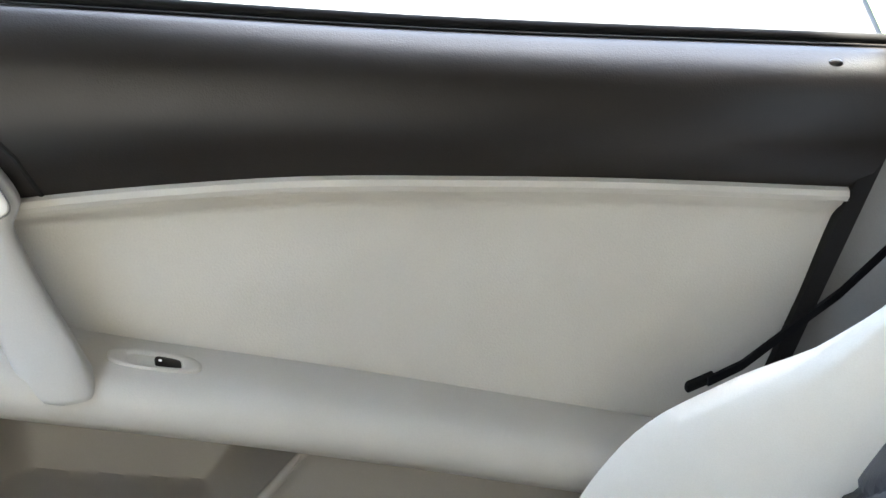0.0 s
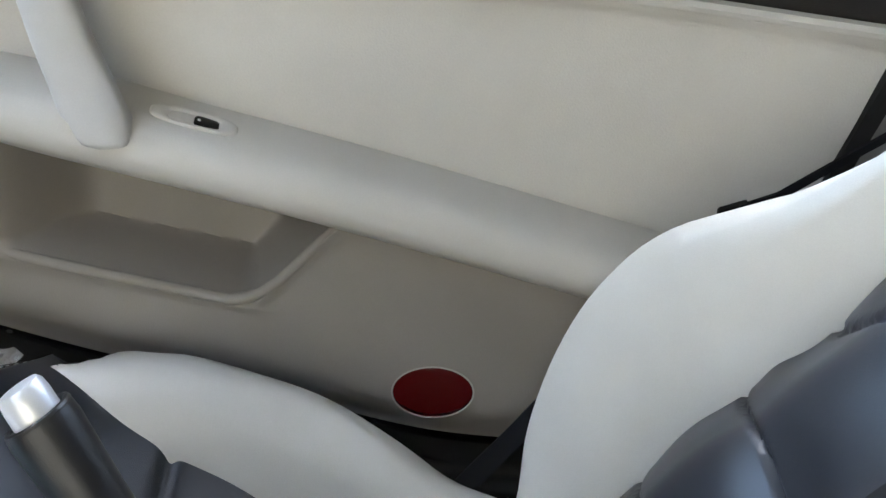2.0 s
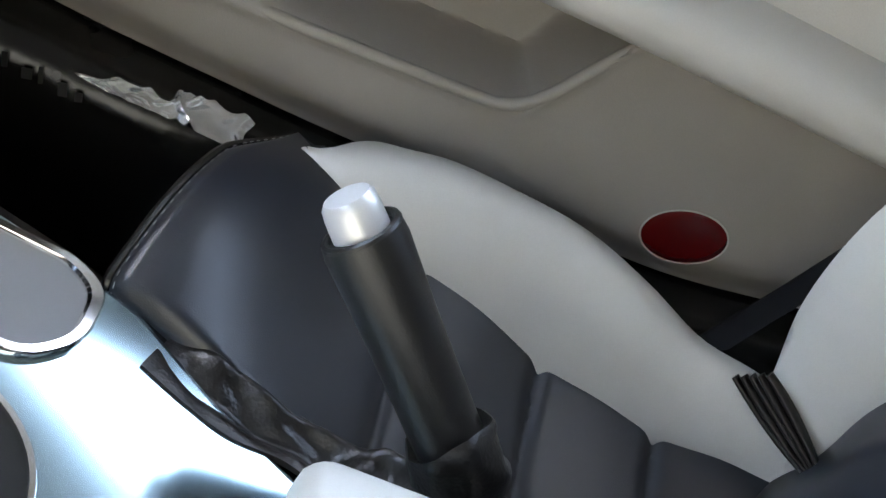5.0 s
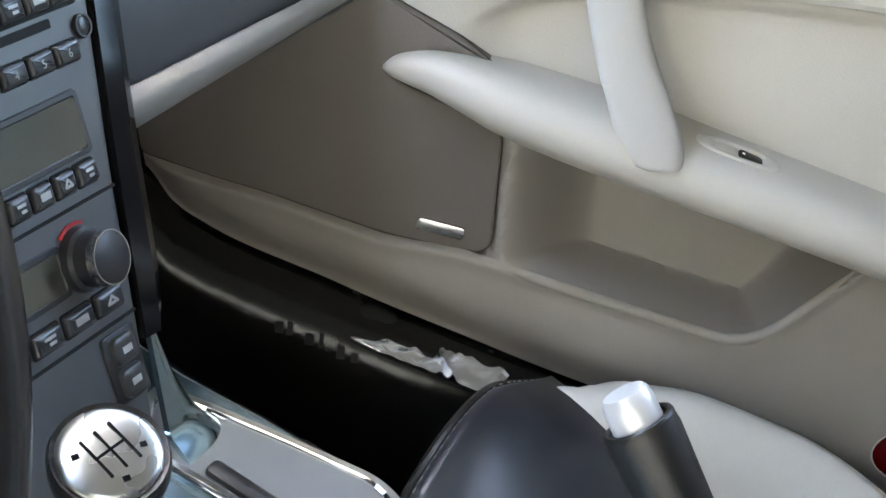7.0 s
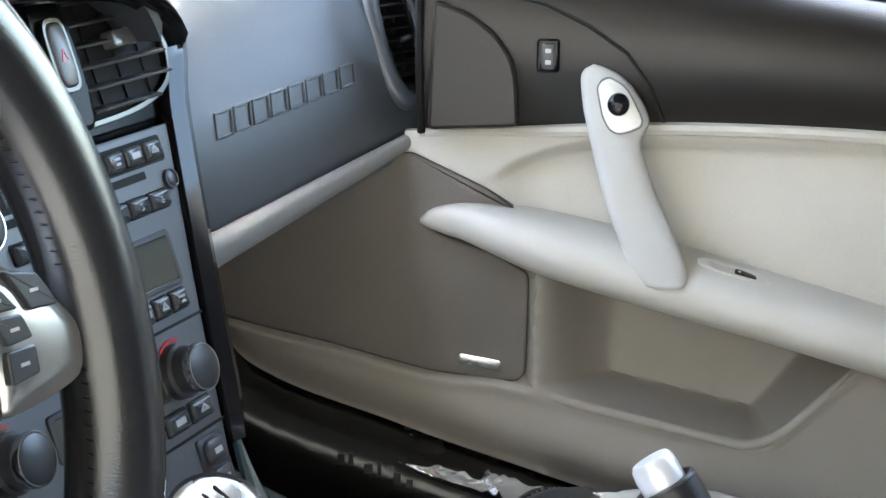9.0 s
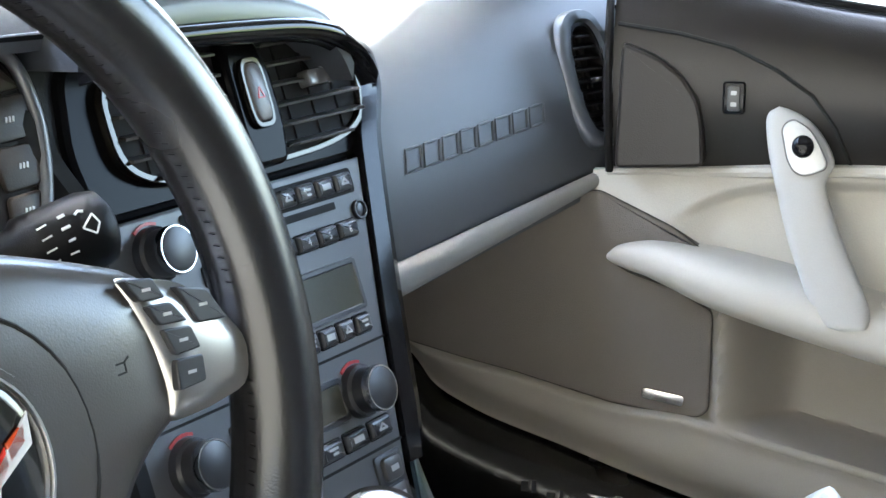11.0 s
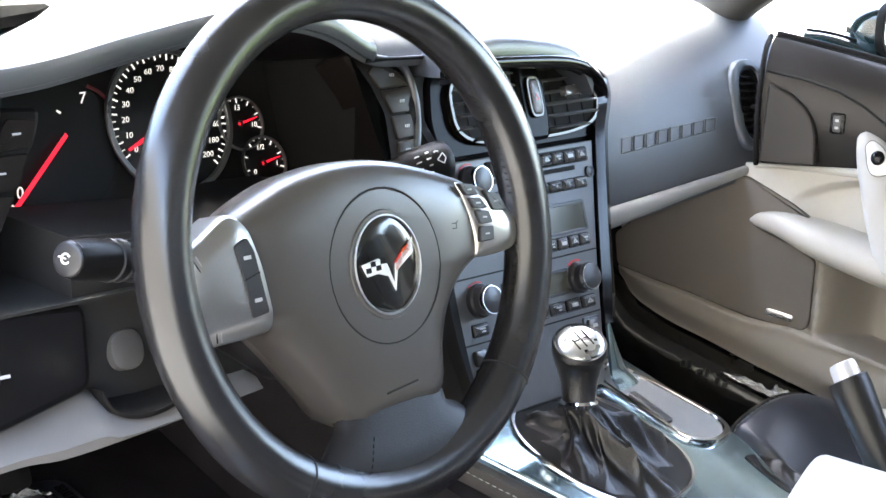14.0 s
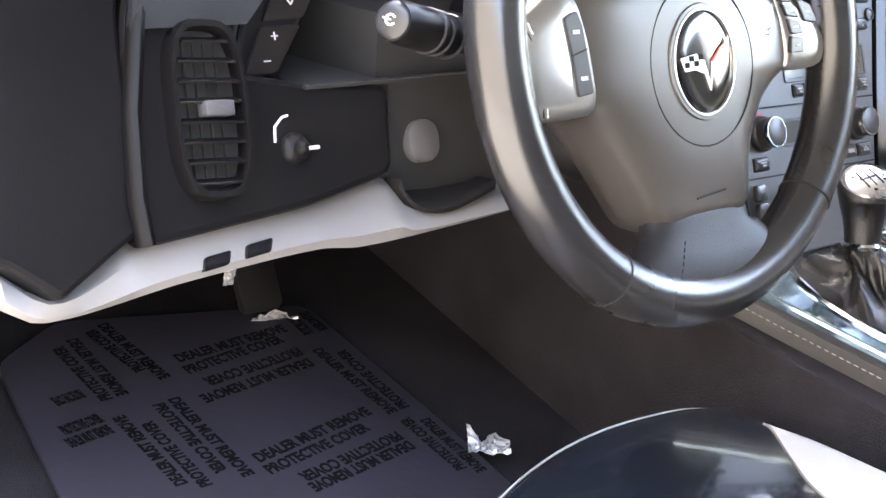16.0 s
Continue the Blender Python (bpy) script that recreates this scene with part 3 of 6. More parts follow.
    ripple = 0.0016 * abs(math.sin(11 * u + 4 * v)) * math.sin(3 * v + 9 * u) * (1 - 0.6 * smooth(0.55, 0.65, u)) + 0.0012 * abs(math.sin(29 * u - 5 * v * v)) * (1 - smooth(0.5, 0.6, u))
    lift = fold + ripple
    w = 1 - (1 - v) * wide
    return D(s + 0.003 * math.sin(6 * v + 2), d_low(s) - 0.004 - 0.008 * w + 0.9 * lift, 0.016 + 0.032 * w + 0.4 * lift)


WRAP = mat("clear_wrap", (0.86, 0.87, 0.88), 0.16, 0.75, coat=0.9, wear=0.05, spec=0.9)
tagged(part("plastic_wrap", thicken(grid(crumple, 90, 14), 0.0005, DN), WRAP, angle=50), "crumpled shiny clear wrap lying on the door sill", "plastic wrap")

# flat black sheet standing in for the shade beyond the windscreen's lower edge
o = [(-1.05, 0.02), (-0.95, 0.10), (-0.52, 0.335), (-0.35, 0.49), (0.10, 0.725), (0.10, 1.15), (-1.05, 1.15)]
bm = slab(o, 0.01, basis(Vector((0, 0, 0.822)), Vector((1, 0, 0)), Vector((0, 1, 0)), Vector((0, 0, 1))), 0)
tagged(part("cowl", bm, mat("flat_black", (0.0015, 0.0015, 0.0015), 0.95, spec=0.0)), "matte black sheet standing in for shade beyond the windscreen", "cowl", kind="structure")

sill_mark = mat("faded_print", (0.014, 0.0135, 0.014), 0.45)
for k, (s, w, q) in enumerate(((-0.150, 0.006, 0.008), (-0.141, 0.004, 0.010), (-0.128, 0.007, 0.007), (-0.117, 0.003, 0.011), (-0.104, 0.006, 0.009), (-0.093, 0.005, 0.006))):
    b = slab([(0, 0), (w, 0), (w, q), (0, q)], 0.0008, basis(D(s, d_low(s) - 0.029 + 0.002 * (k % 2), 0.0535), DU, Vector((0, 0, 1)) - DN * 0.25, DN), 0)
    part("faded_mark", b, sill_mark, bpy.data.objects["sill_passenger"])

# ---- dashboard ----
dashboard = thing("dashboard", (0, 0.3, 0.45), "black soft dashboard with a pale lower strip", "dashboard")
# passenger fascia: sections along its face, from the centre stack to the door
def fascia(u, v):
    x, y, z = 0.150 + u * 0.232, 0.154 - 0.060 * u, 0.566 + 0.047 * u
    rise, depth = 0.805 - z, 0.17 + 0.05 * (1 - u)
    if v < 0.7:
        a = v / 0.7 * math.pi / 2
        back, z = depth * (1 - math.cos(a)), z + rise * math.sin(a)
    else:
        back, z = depth + (v - 0.7) / 0.3 * 0.42, z + rise
    return Vector((x, y, z)) + Vector((0.26, 0.965, 0)) * back


def on_fascia(u, v, lift):
    """The point of the fascia at those shares of its width and height, moved off it by lift."""
    p = fascia(u, v)
    n = (fascia(u + 0.01, v) - p).cross(fascia(u, v + 0.01) - p).normalized()
    return p + (n if n.y < 0 else -n) * lift


# its air vent, sunk into the face
ez = (on_fascia(0.99, 0.17, 1) - on_fascia(0.99, 0.17, 0)).normalized()
ex = Vector((0.955, -0.24, 0)) - ez * ez.dot(Vector((0.955, -0.24, 0)))
ex.normalize()
vm = basis(on_fascia(0.995, 0.172, -0.002), ex, ez.cross(ex), ez)
bm = grid(lambda u, v: fascia(-0.25 + u * 1.50, -0.05 + 1.05 * v) - Vector((0, 0, 0.03 * smooth(0.17, 0.0, u))), 120, 136)
inv = vm.inverted()
gone = []
for f in bm.faces:
    q = inv @ f.calc_center_median()
    if abs(q.x / 0.0185) ** 2.6 + abs(q.y / 0.048) ** 2.6 < 1 and abs(q.z) < 0.05:
        gone.append(f)
bmesh.ops.delete(bm, geom=gone, context="FACES")
part("passenger_fascia", thicken(bm, 0.006, (-0.26, -0.9, 0.4)), DASH, dashboard, "black grained passenger fascia", angle=60)
rings = []
for k in range(25):
    u = -0.12 + k / 24 * 1.12
    c = Vector((0.150 + u * 0.232, 0.150 - 0.062 * u, 0.557 + 0.050 * u))
    r = 0.0135 * (1 - 0.55 * u)
    rings.append([c + Vector((0, -1, 0)) * math.cos(a) * r * 0.7 + Vector((0, 0, 1)) * math.sin(a) * r for a in np.linspace(0, 2 * math.pi, 12, endpoint=False)])
part("lower_strip", loft(rings), mat("grey_strip", (0.20, 0.197, 0.19), 0.65, grain=0.1, scale=900), dashboard, "pale grey strip below the fascia")
bm = grid(lambda u, v: Vector((0.150 + u * 0.23, 0.16 - 0.062 * u + v * 0.30, 0.542 + 0.050 * u - 0.05 * v)), 8, 6)
part("underside", thicken(bm, 0.005, (0, 0, -1)), PLASTIC, dashboard)
# raised blank shapes pressed into the fascia in a row
for i in range(8):
    u0 = 0.118 + i * 0.0775
    b = bmesh.new()
    q = [(0, 0), (0.012, 1), (0.074, 1), (0.062, 0)]
    ring = []
    for (a, c), (a2, c2) in zip(q, q[1:] + q[:1]):
        ring += [(u0 + a + (a2 - a) * k, 0.122 + 0.033 * (c + (c2 - c) * k)) for k in (0, 0.34, 0.67)]
    tube([on_fascia(u, v, 0.0003) for u, v in ring], 0.0013, 6, closed=True, into=b)
    part("raised_emblem", b, DASH, dashboard)

def vent(parent, m, rx, ry, n, e=2.6, material=PLASTIC, knob=True, depth=0.0145, wide=1.3):
    v = part("side_vent", frame_ring(superellipse(0, 0, rx * wide, ry * 1.12, e), superellipse(0, 0, rx, ry, e), 0.018, m, 0.004), material, parent, "black plastic air vent")
    well = loft([[(x, y, -0.004) for x, y in superellipse(0, 0, rx * 1.02, ry * 1.02, e)], [(x, y, -depth) for x, y in superellipse(0, 0, rx, ry, e)]], True, False)
    well.faces.new(well.verts[-40:])
    well.transform(m)
    part("duct", well, SEAM_SHADE, v)
    for i in range(n):
        y = -ry + (i + 0.5) * 2 * ry / n
        w = rx * (1 - abs(y / ry) ** e) ** (1 / e) * 0.98
        b = slab([(-w, -0.006), (w, -0.006), (w, 0.006), (-w, 0.006)], 0.002, m @ Matrix.Translation((0, y, -0.006)) @ Matrix.Rotation(radians(-68), 4, "X"), 0.0006, 1)
        part("slat", b, PLASTIC, v)
    for x in (-0.5, -0.17, 0.17, 0.5):
        b = slab([(-0.0007, -ry * 0.85), (0.0007, -ry * 0.85), (0.0007, ry * 0.85), (-0.0007, ry * 0.85)], 0.003, m @ Matrix.Translation((x * rx, 0, -0.011)), 0, 1)
        part("vane", b, SEAM_SHADE, v)
    if knob:
        part("vent_tab", slab(rounded(-rx * 0.45, -0.006, rx * 0.45, 0.006, 0.002), 0.012, m @ Matrix.Translation((rx * 0.15, 0, 0.004)), 0.0015), mat("tab_grey", (0.05, 0.05, 0.055), 0.3), v, "grey vent tab")
    return v


vent(dashboard, vm, 0.0155, 0.043, 9, knob=False, depth=0.030, wide=1.28)
part("vent_tab", dome(0.004, -0.003, 0.005, 0.003, 0.006, vm, base=0.004), BUTTON, dashboard)
part("vent_bezel", frame_ring(superellipse(-0.004, -0.001, 0.0300, 0.0590, 2.6), superellipse(0, 0, 0.0180, 0.0470, 2.6), 0.012, vm @ Matrix.Translation((0, 0, 0.0045)), 0.004), DASH, dashboard, "wide rounded bezel of the passenger vent", angle=60)

# top pad from the driver's end to the passenger's end
def brow(x):
    return knots([(-0.95, 0.735), (-0.80, 0.778), (-0.72, 0.787), (-0.61, 0.796), (-0.52, 0.812), (-0.41, 0.829), (-0.33, 0.831), (-0.27, 0.817), (-0.215, 0.79), (-0.16, 0.785), (0.0, 0.782), (0.05, 0.768), (0.10, 0.745)])(x)


def top_pad(u, v):
    x = -0.92 + u * 1.02
    y0 = 0.185
    y = y0 + v * 0.62
    z = brow(x) + (0.80 - brow(x)) * smooth(0.15, 0.9, v) + 0.006 * math.sin(math.pi * v) - 0.012 * (1 - smooth(0, 0.06, v))
    back = min(1.0, max(0.0, (y - 0.166) / 0.222))
    join = 0.557 + 0.248 * math.sin(math.acos(1 - back)) + 0.001
    w = smooth(0.015, 0.095, x)
    return (x, y, z * (1 - w) + join * w)


part("top_pad", thicken(grid(top_pad, 70, 20), 0.012), DASH, dashboard, "black soft dashboard top", angle=60)
gm = basis(Vector((-0.02, 0.575, 0.812)), Vector((1, 0, 0)), Vector((0, 1, 0)), Vector((0, 0, 1)))
part("defrost_grille", slab(superellipse(0, 0, 0.15, 0.10, 2.4, 40, radians(-18)), 0.01, gm, 0.004), bpy.data.materials["flat_black"], dashboard, "black ribbed defroster grille")

# hood over the instruments; black sheets stand in for the shade in its well
def hood(u, v):
    x = -0.64 + u * 0.428
    return (x, 0.183 + v * 0.19, brow(x) - 0.012 - 0.03 * v)


part("hood_underside", thicken(grid(hood, 40, 6), 0.004, (0, 0, -1)), PLASTIC, dashboard)
rings = []
for x in np.linspace(-0.84, -0.214, 80):
    rings.append([(x, 0.181 + a, brow(x) - 0.004 + b) for a, b in ((0, -0.008), (0.0, 0.0), (0.004, 0.006), (0.012, 0.0085), (0.03, 0.006), (0.03, -0.014), (0.012, -0.017), (0.003, -0.014))])
part("hood_lip", loft(rings), DASH, dashboard, "rounded instrument hood lip")
part("well_back", thicken(grid(lambda u, v: (-0.68 + u * 0.48, 0.347 + 0.35 * ((0.57 + v * 0.26) - 0.69), 0.57 + v * 0.26), 2, 2), 0.003, (0, -1, 0)), SEAM_SHADE, dashboard)
part("well_side", thicken(grid(lambda u, v: (-0.2105, 0.215 + u * 0.215, 0.57 + v * 0.22), 2, 2), 0.003, (-1, 0, 0)), SEAM_SHADE, dashboard)
part("well_floor", thicken(grid(lambda u, v: (-0.68 + u * 0.48, 0.15 + v * 0.20, 0.590), 2, 2), 0.003), SEAM_SHADE, dashboard)

# ---- instruments ----
cluster = thing("instrument_cluster", (-0.38, 0.36, 0.58), "dark instrument cluster with lit white figures and red needles", "instrument cluster")
cm = basis(Vector((-0.33, 0.334, 0.69)), Vector((1, 0, 0)), Vector((0, 0.33, 0.944)), Vector((0, -0.944, 0.33)))
CV = lambda x, z: (x + 0.33, (z - 0.69) * 1.059)


def dial(name, x, z, r, n, start, sweep, figures, needle_at, label, needle_len=0.85, small=False):
    cx, cy = CV(x, z)
    c = part(name, slab(superellipse(cx, cy, r, r), 0.004, cm, 0.0005), mat("dial_black", (0.006, 0.006, 0.006), 0.4), cluster, label)
    o = superellipse(cx, cy, r * 1.05, r * 1.05)
    part("dial_ring", frame_ring(o, superellipse(cx, cy, r * 0.965, r * 0.965), 0.004, cm @ Matrix.Translation((0, 0, 0.004)), 0.001), mat("ring_grey", (0.16, 0.16, 0.16), 0.3, 0.6), c)
    b = bmesh.new()
    for i in range(n):
        a = radians(start - sweep * i / (n - 1))
        big = i % 2 == 0
        p = lambda q: (cx + r * q * math.cos(a), cy + r * q * math.sin(a))
        ribbon([p(0.94), p((0.80 if small else 0.87) if big else 0.90)], r * ((0.045 if small else 0.020) if big else 0.013), cm @ Matrix.Translation((0, 0, 0.001)), 0.0005, b)
    for t, a in figures:
        words(t, r * (0.27 if small else 0.112), cm @ Matrix.Translation((cx + r * (0.60 if small else 0.74) * math.cos(radians(a)), cy + r * (0.60 if small else 0.74) * math.sin(radians(a)), 0.0012)), 0.0002, b, 1.15, 0.15)
    part("dial_print", b, MARK, c, "lit white figures and ticks")
    a = radians(needle_at)
    p = lambda q, w=0: Vector((cx + r * q * math.cos(a) - w * math.sin(a), cy + r * q * math.sin(a) + w * math.cos(a), 0.003))
    nb = bmesh.new()
    w = r * 0.055
    vs = [nb.verts.new(cm @ q) for q in (p(-0.12, w), p(-0.12, -w), p(needle_len, -w * 0.3), p(needle_len, w * 0.3))]
    nb.faces.new(vs)
    part("needle", thicken(nb, 0.0008), NEEDLE, c, "red lit needle")
    part("needle_hub", dome(cx, cy, r * 0.12, r * 0.12, 0.004, cm, base=0), BUTTON, c)
    return c


dial("speedometer", -0.361, 0.700, 0.0755, 41, 207, 253, [(str(10 * i), 207 - 16.7 * i if i <= 8 else 46 - 9.2 * (i - 10)) for i in range(21) if i <= 8 or i % 2 == 0], 203, "large round speedometer dial")
rev = part("rev_counter", slab(superellipse(*CV(-0.500, 0.690), 0.070, 0.072), 0.002, cm @ Matrix.Translation((0, 0, -0.001)), 0), mat("rev_black", (0.005, 0.005, 0.005), 0.6, spec=0.2), cluster, "rev counter dial behind the wheel")
for ch, x, z in (("7", -0.462, 0.731), ("0", -0.553, 0.650)):
    part("dial_print", words(ch, 0.0165, cm @ Matrix.Translation((*CV(x, z), 0.001)), 0.0002, None, 1.0, 0.2), MARK, rev)
part("rev_tick", ribbon([CV(-0.563, 0.640), CV(-0.557, 0.634)], 0.0016, cm @ Matrix.Translation((0, 0, 0.001)), 0.0004), MARK, rev)
part("rev_tick", ribbon([CV(-0.493, 0.7215), CV(-0.490, 0.7195)], 0.002, cm @ Matrix.Translation((0, 0, 0.001)), 0.0004), MARK, rev)
part("red_zone", ribbon([CV(-0.452, 0.742), CV(-0.442, 0.7365), CV(-0.434, 0.729)], 0.0035, cm @ Matrix.Translation((0, 0, 0.001)), 0.0004), mat("dim_red", (0.10, 0.004, 0.006), 0.5), rev)
nb = bmesh.new()
q = [CV(-0.5640, 0.6375), CV(-0.5595, 0.6355), CV(-0.4890, 0.6965), CV(-0.4915, 0.6995)]
nb.faces.new([nb.verts.new(cm @ Vector((x, y, 0.005))) for x, y in q])
part("needle", thicken(nb, 0.0008, (0, -1, 0)), NEEDLE, rev, "red lit rev counter needle")
dial("volt_gauge", -0.270, 0.689, 0.029, 13, 195, 210, [("8", 200), ("13", 95), ("18", -10)], 12, "small round voltage gauge", 0.8, True)
dial("fuel_gauge", -0.249, 0.6455, 0.029, 13, 195, 210, [("0", 210), ("1/2", 95), ("1", -8)], 12, "small round fuel gauge", 0.8, True)

# button pods beside the instruments
pm = basis(Vector((-0.18, 0.180, 0.71)), Vector((1, 0, 0)), Vector((0, 0.33, 0.944)), Vector((0, -0.944, 0.33)))
pod = thing("button_pod", (-0.18, 0.2, 0.66), "black curved button pod at the instrument hood", "button pod", "driver button pods")
PV = lambda x, z: (x + 0.18, (z - 0.71) * 1.059)
o = [PV(-0.239, 0.777), PV(-0.219, 0.7825), PV(-0.197, 0.775), PV(-0.178, 0.768), PV(-0.1655, 0.762), PV(-0.158, 0.753), PV(-0.155, 0.739), PV(-0.1545, 0.72), PV(-0.1595, 0.695), PV(-0.170, 0.667), PV(-0.190, 0.625), PV(-0.212, 0.625), PV(-0.209, 0.676), PV(-0.204, 0.713), PV(-0.2157, 0.7416)]
POD = mat("pod_brown_black", (0.024, 0.019, 0.0155), 0.45, spec=0.22, grain=0.1, scale=900)
# body blacker than the buttons: the hood's shade is put into its colour
part("pod_body", slab(round_outline(o, 0.006), 0.05, pm, 0.006, 4), mat("pod_black", (0.010, 0.0085, 0.008), 0.6, spec=0.08), pod, angle=30)
bt = [[(-0.213, 0.757), (-0.2015, 0.7655), (-0.181, 0.7610), (-0.168, 0.7540), (-0.1565, 0.7410), (-0.200, 0.7395)], [(-0.200, 0.7378), (-0.1565, 0.7390), (-0.1560, 0.7140), (-0.190, 0.7135)], [(-0.1915, 0.7115), (-0.1560, 0.7120), (-0.1630, 0.6880), (-0.1895, 0.6870)], [(-0.190, 0.6850), (-0.1640, 0.6860), (-0.1730, 0.6620), (-0.1935, 0.6620)]]
for q, at in zip(bt, ((-0.180, 0.7525), (-0.1725, 0.7255), (-0.1725, 0.7000), (-0.1780, 0.6760))):
    b = part("pod_button", slab(round_outline([PV(*p) for p in q], 0.0035), 0.006, pm @ Matrix.Translation((0, 0, 0.0025)), 0.0018, 3), POD, pod, angle=30)
    xx, yy = PV(*at)
    kb = bmesh.new()
    for k in range(3):
        ribbon([(xx - 0.003 + 0.0026 * k, yy - 0.0012), (xx - 0.0022 + 0.0026 * k, yy + 0.0012)], 0.0014, pm @ Matrix.Translation((0, 0, 0.0025)), 0.0004, kb)
    part("button_mark", kb, GREYINK, b)
rim_pts = knots([(0, -0.236), (1, -0.219), (2, -0.197), (3, -0.178), (4, -0.1645), (5, -0.1565), (6, -0.1530), (7, -0.1525), (8, -0.1580), (9, -0.169), (10, -0.188)]), knots([(0, 0.7835), (1, 0.7835), (2, 0.7765), (3, 0.7695), (4, 0.7625), (5, 0.7535), (6, 0.739), (7, 0.720), (8, 0.695), (9, 0.667), (10, 0.625)])
part("pod_rim", tube([pm @ Vector((*PV(rim_pts[0](t), rim_pts[1](t)), 0.002)) for t in np.linspace(0, 10, 50)], 0.0042, 10), DASH, pod, "rounded padded rim of the pod", angle=80)
# saddle of dash skin, its colour darkened as if the hood shaded it
saddle = grid(lambda u, v: (-0.222 + 0.118 * u, 0.184 + 0.20 * v, 0.774 - 0.004 * u + 0.050 * min(1, v / 0.4) ** 0.9 + 0.012 * v), 12, 24)
part("hood_saddle", thicken(saddle, 0.006), mat("saddle_skin_shaded", (0.009, 0.010, 0.012), 0.6, spec=0.06, grain=0.12, scale=1100), dashboard, "black dash skin beside the instrument hood", angle=60)
o = [PV(-0.160, 0.59), PV(-0.108, 0.59), PV(-0.104, 0.70), PV(-0.112, 0.788), PV(-0.165, 0.790), PV(-0.172, 0.70)]
hs = part("hood_side", slab(round_outline(o, 0.01), 0.10, pm @ Matrix.Translation((0, 0, -0.012)), 0.006), mat("hood_leather", (0.014, 0.014, 0.016), 0.55, spec=0.15, grain=0.2, scale=700), dashboard, "black leather side of the instrument hood", angle=14)
part("hood_stitching", stitches([pm @ Vector((*PV(-0.1385, 0.60 + 0.018 * k), -0.0112)) for k in range(11)], 0.004, 0.003, 0.0006), GREYINK, hs)
lm = basis(Vector((-0.65, 0.196, 0.67)), Vector((1, 0, 0)), Vector((0, 0.33, 0.944)), Vector((0, -0.944, 0.33)))
pod = thing("button_pod", (-0.65, 0.2, 0.60), "tall slanted black button pod at the door end", "button pod", "driver button pods")
LV = lambda x, z: (x + 0.640 - 0.06 * (0.745 - z), (z - 0.67) * 1.059)
o = [LV(-0.625, 0.755), LV(-0.575, 0.752), LV(-0.585, 0.725), LV(-0.677, 0.590), LV(-0.722, 0.590), LV(-0.700, 0.66)]
part("pod_body", slab(round_outline(o, 0.012), 0.06, lm, 0.005), DARKD, pod, angle=14)
qs = [[(-0.614, 0.744), (-0.584, 0.741), (-0.593, 0.719), (-0.637, 0.717)], [(-0.639, 0.714), (-0.597, 0.713), (-0.614, 0.685), (-0.659, 0.683)], [(-0.661, 0.680), (-0.617, 0.680), (-0.645, 0.639), (-0.687, 0.637)], [(-0.689, 0.634), (-0.648, 0.634), (-0.678, 0.597), (-0.709, 0.597)]]
for i, q in enumerate(qs):
    b = part("pod_button", slab(round_outline([LV(*p) for p in q], 0.004), 0.006, lm @ Matrix.Translation((0, 0, 0.003)), 0.0012), bpy.data.materials["pod_black"], pod, angle=14)
    c = [sum(p[j] for p in q) / 4 for j in (0, 1)]
    xx, yy = LV(*c)
    mm = lm @ Matrix.Translation((0, 0, 0.0035))
    kb = bmesh.new()
    if i < 2:
        ribbon([(xx - 0.0035, yy), (xx + 0.0035, yy)], 0.0018, mm, 0.0004, kb)
    elif i == 2:
        ribbon([(xx + 0.002, yy + 0.011), (xx + 0.005, yy + 0.015), (xx + 0.008, yy + 0.011)], 0.0010, mm, 0.0004, kb)
        ribbon([(xx - 0.008, yy - 0.006), (xx - 0.005, yy - 0.010), (xx - 0.002, yy - 0.006)], 0.0010, mm, 0.0004, kb)
    else:
        ribbon([(xx + 0.002, yy + 0.011), (xx + 0.008, yy + 0.011)], 0.0009, mm, 0.0004, kb)
        ribbon([(xx + 0.005, yy + 0.008), (xx + 0.005, yy + 0.014)], 0.0009, mm, 0.0004, kb)
        ribbon([(xx - 0.009, yy - 0.009), (xx - 0.003, yy - 0.009)], 0.0009, mm, 0.0004, kb)
    part("button_mark", kb, GREYINK, b)

# ---- driver's lower dash ----
lp = basis(Vector((-0.75, 0.140, 0.55)), Vector((1, 0, 0)), Vector((0, 0.33, 0.944)), Vector((0, -0.944, 0.33)))
QV = lambda x, z: (x + 0.75, (z - 0.55) * 1.059)
o = [QV(-0.845, 0.485), QV(-0.69, 0.498), QV(-0.60, 0.515), QV(-0.59, 0.585), QV(-0.675, 0.592), QV(-0.746, 0.605), QV(-0.704, 0.70), QV(-0.664, 0.752), QV(-0.80, 0.762), QV(-0.838, 0.64), QV(-0.850, 0.52)]
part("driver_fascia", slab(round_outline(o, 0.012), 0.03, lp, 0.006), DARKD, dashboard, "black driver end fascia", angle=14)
def wing(u, v):
    a = v * math.pi / 2
    z = 0.640 + 0.148 * math.sin(a)
    right = -0.731 + (z - 0.64) * 0.85
    x = -0.836 + 0.03 * v + (right + 0.836 - 0.03 * v) * u
    return (x, 0.164 + 0.13 * (1 - math.cos(a)), z)


# wing in a darker copy of the dash skin, shade put into the colour
part("dash_wing", thicken(grid(wing, 16, 20), 0.006, (0, -0.8, 0.5)), mat("ebony_wing_shaded", (0.013, 0.014, 0.017), 0.34, spec=0.9, grain=0.12, scale=1100), dashboard, "black soft wing of the dashboard", angle=60)
vm2 = lp @ Matrix.Translation((*QV(-0.780, 0.577), 0.016)) @ Matrix.Rotation(radians(-3), 4, "Z")
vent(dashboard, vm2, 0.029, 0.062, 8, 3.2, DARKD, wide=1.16)
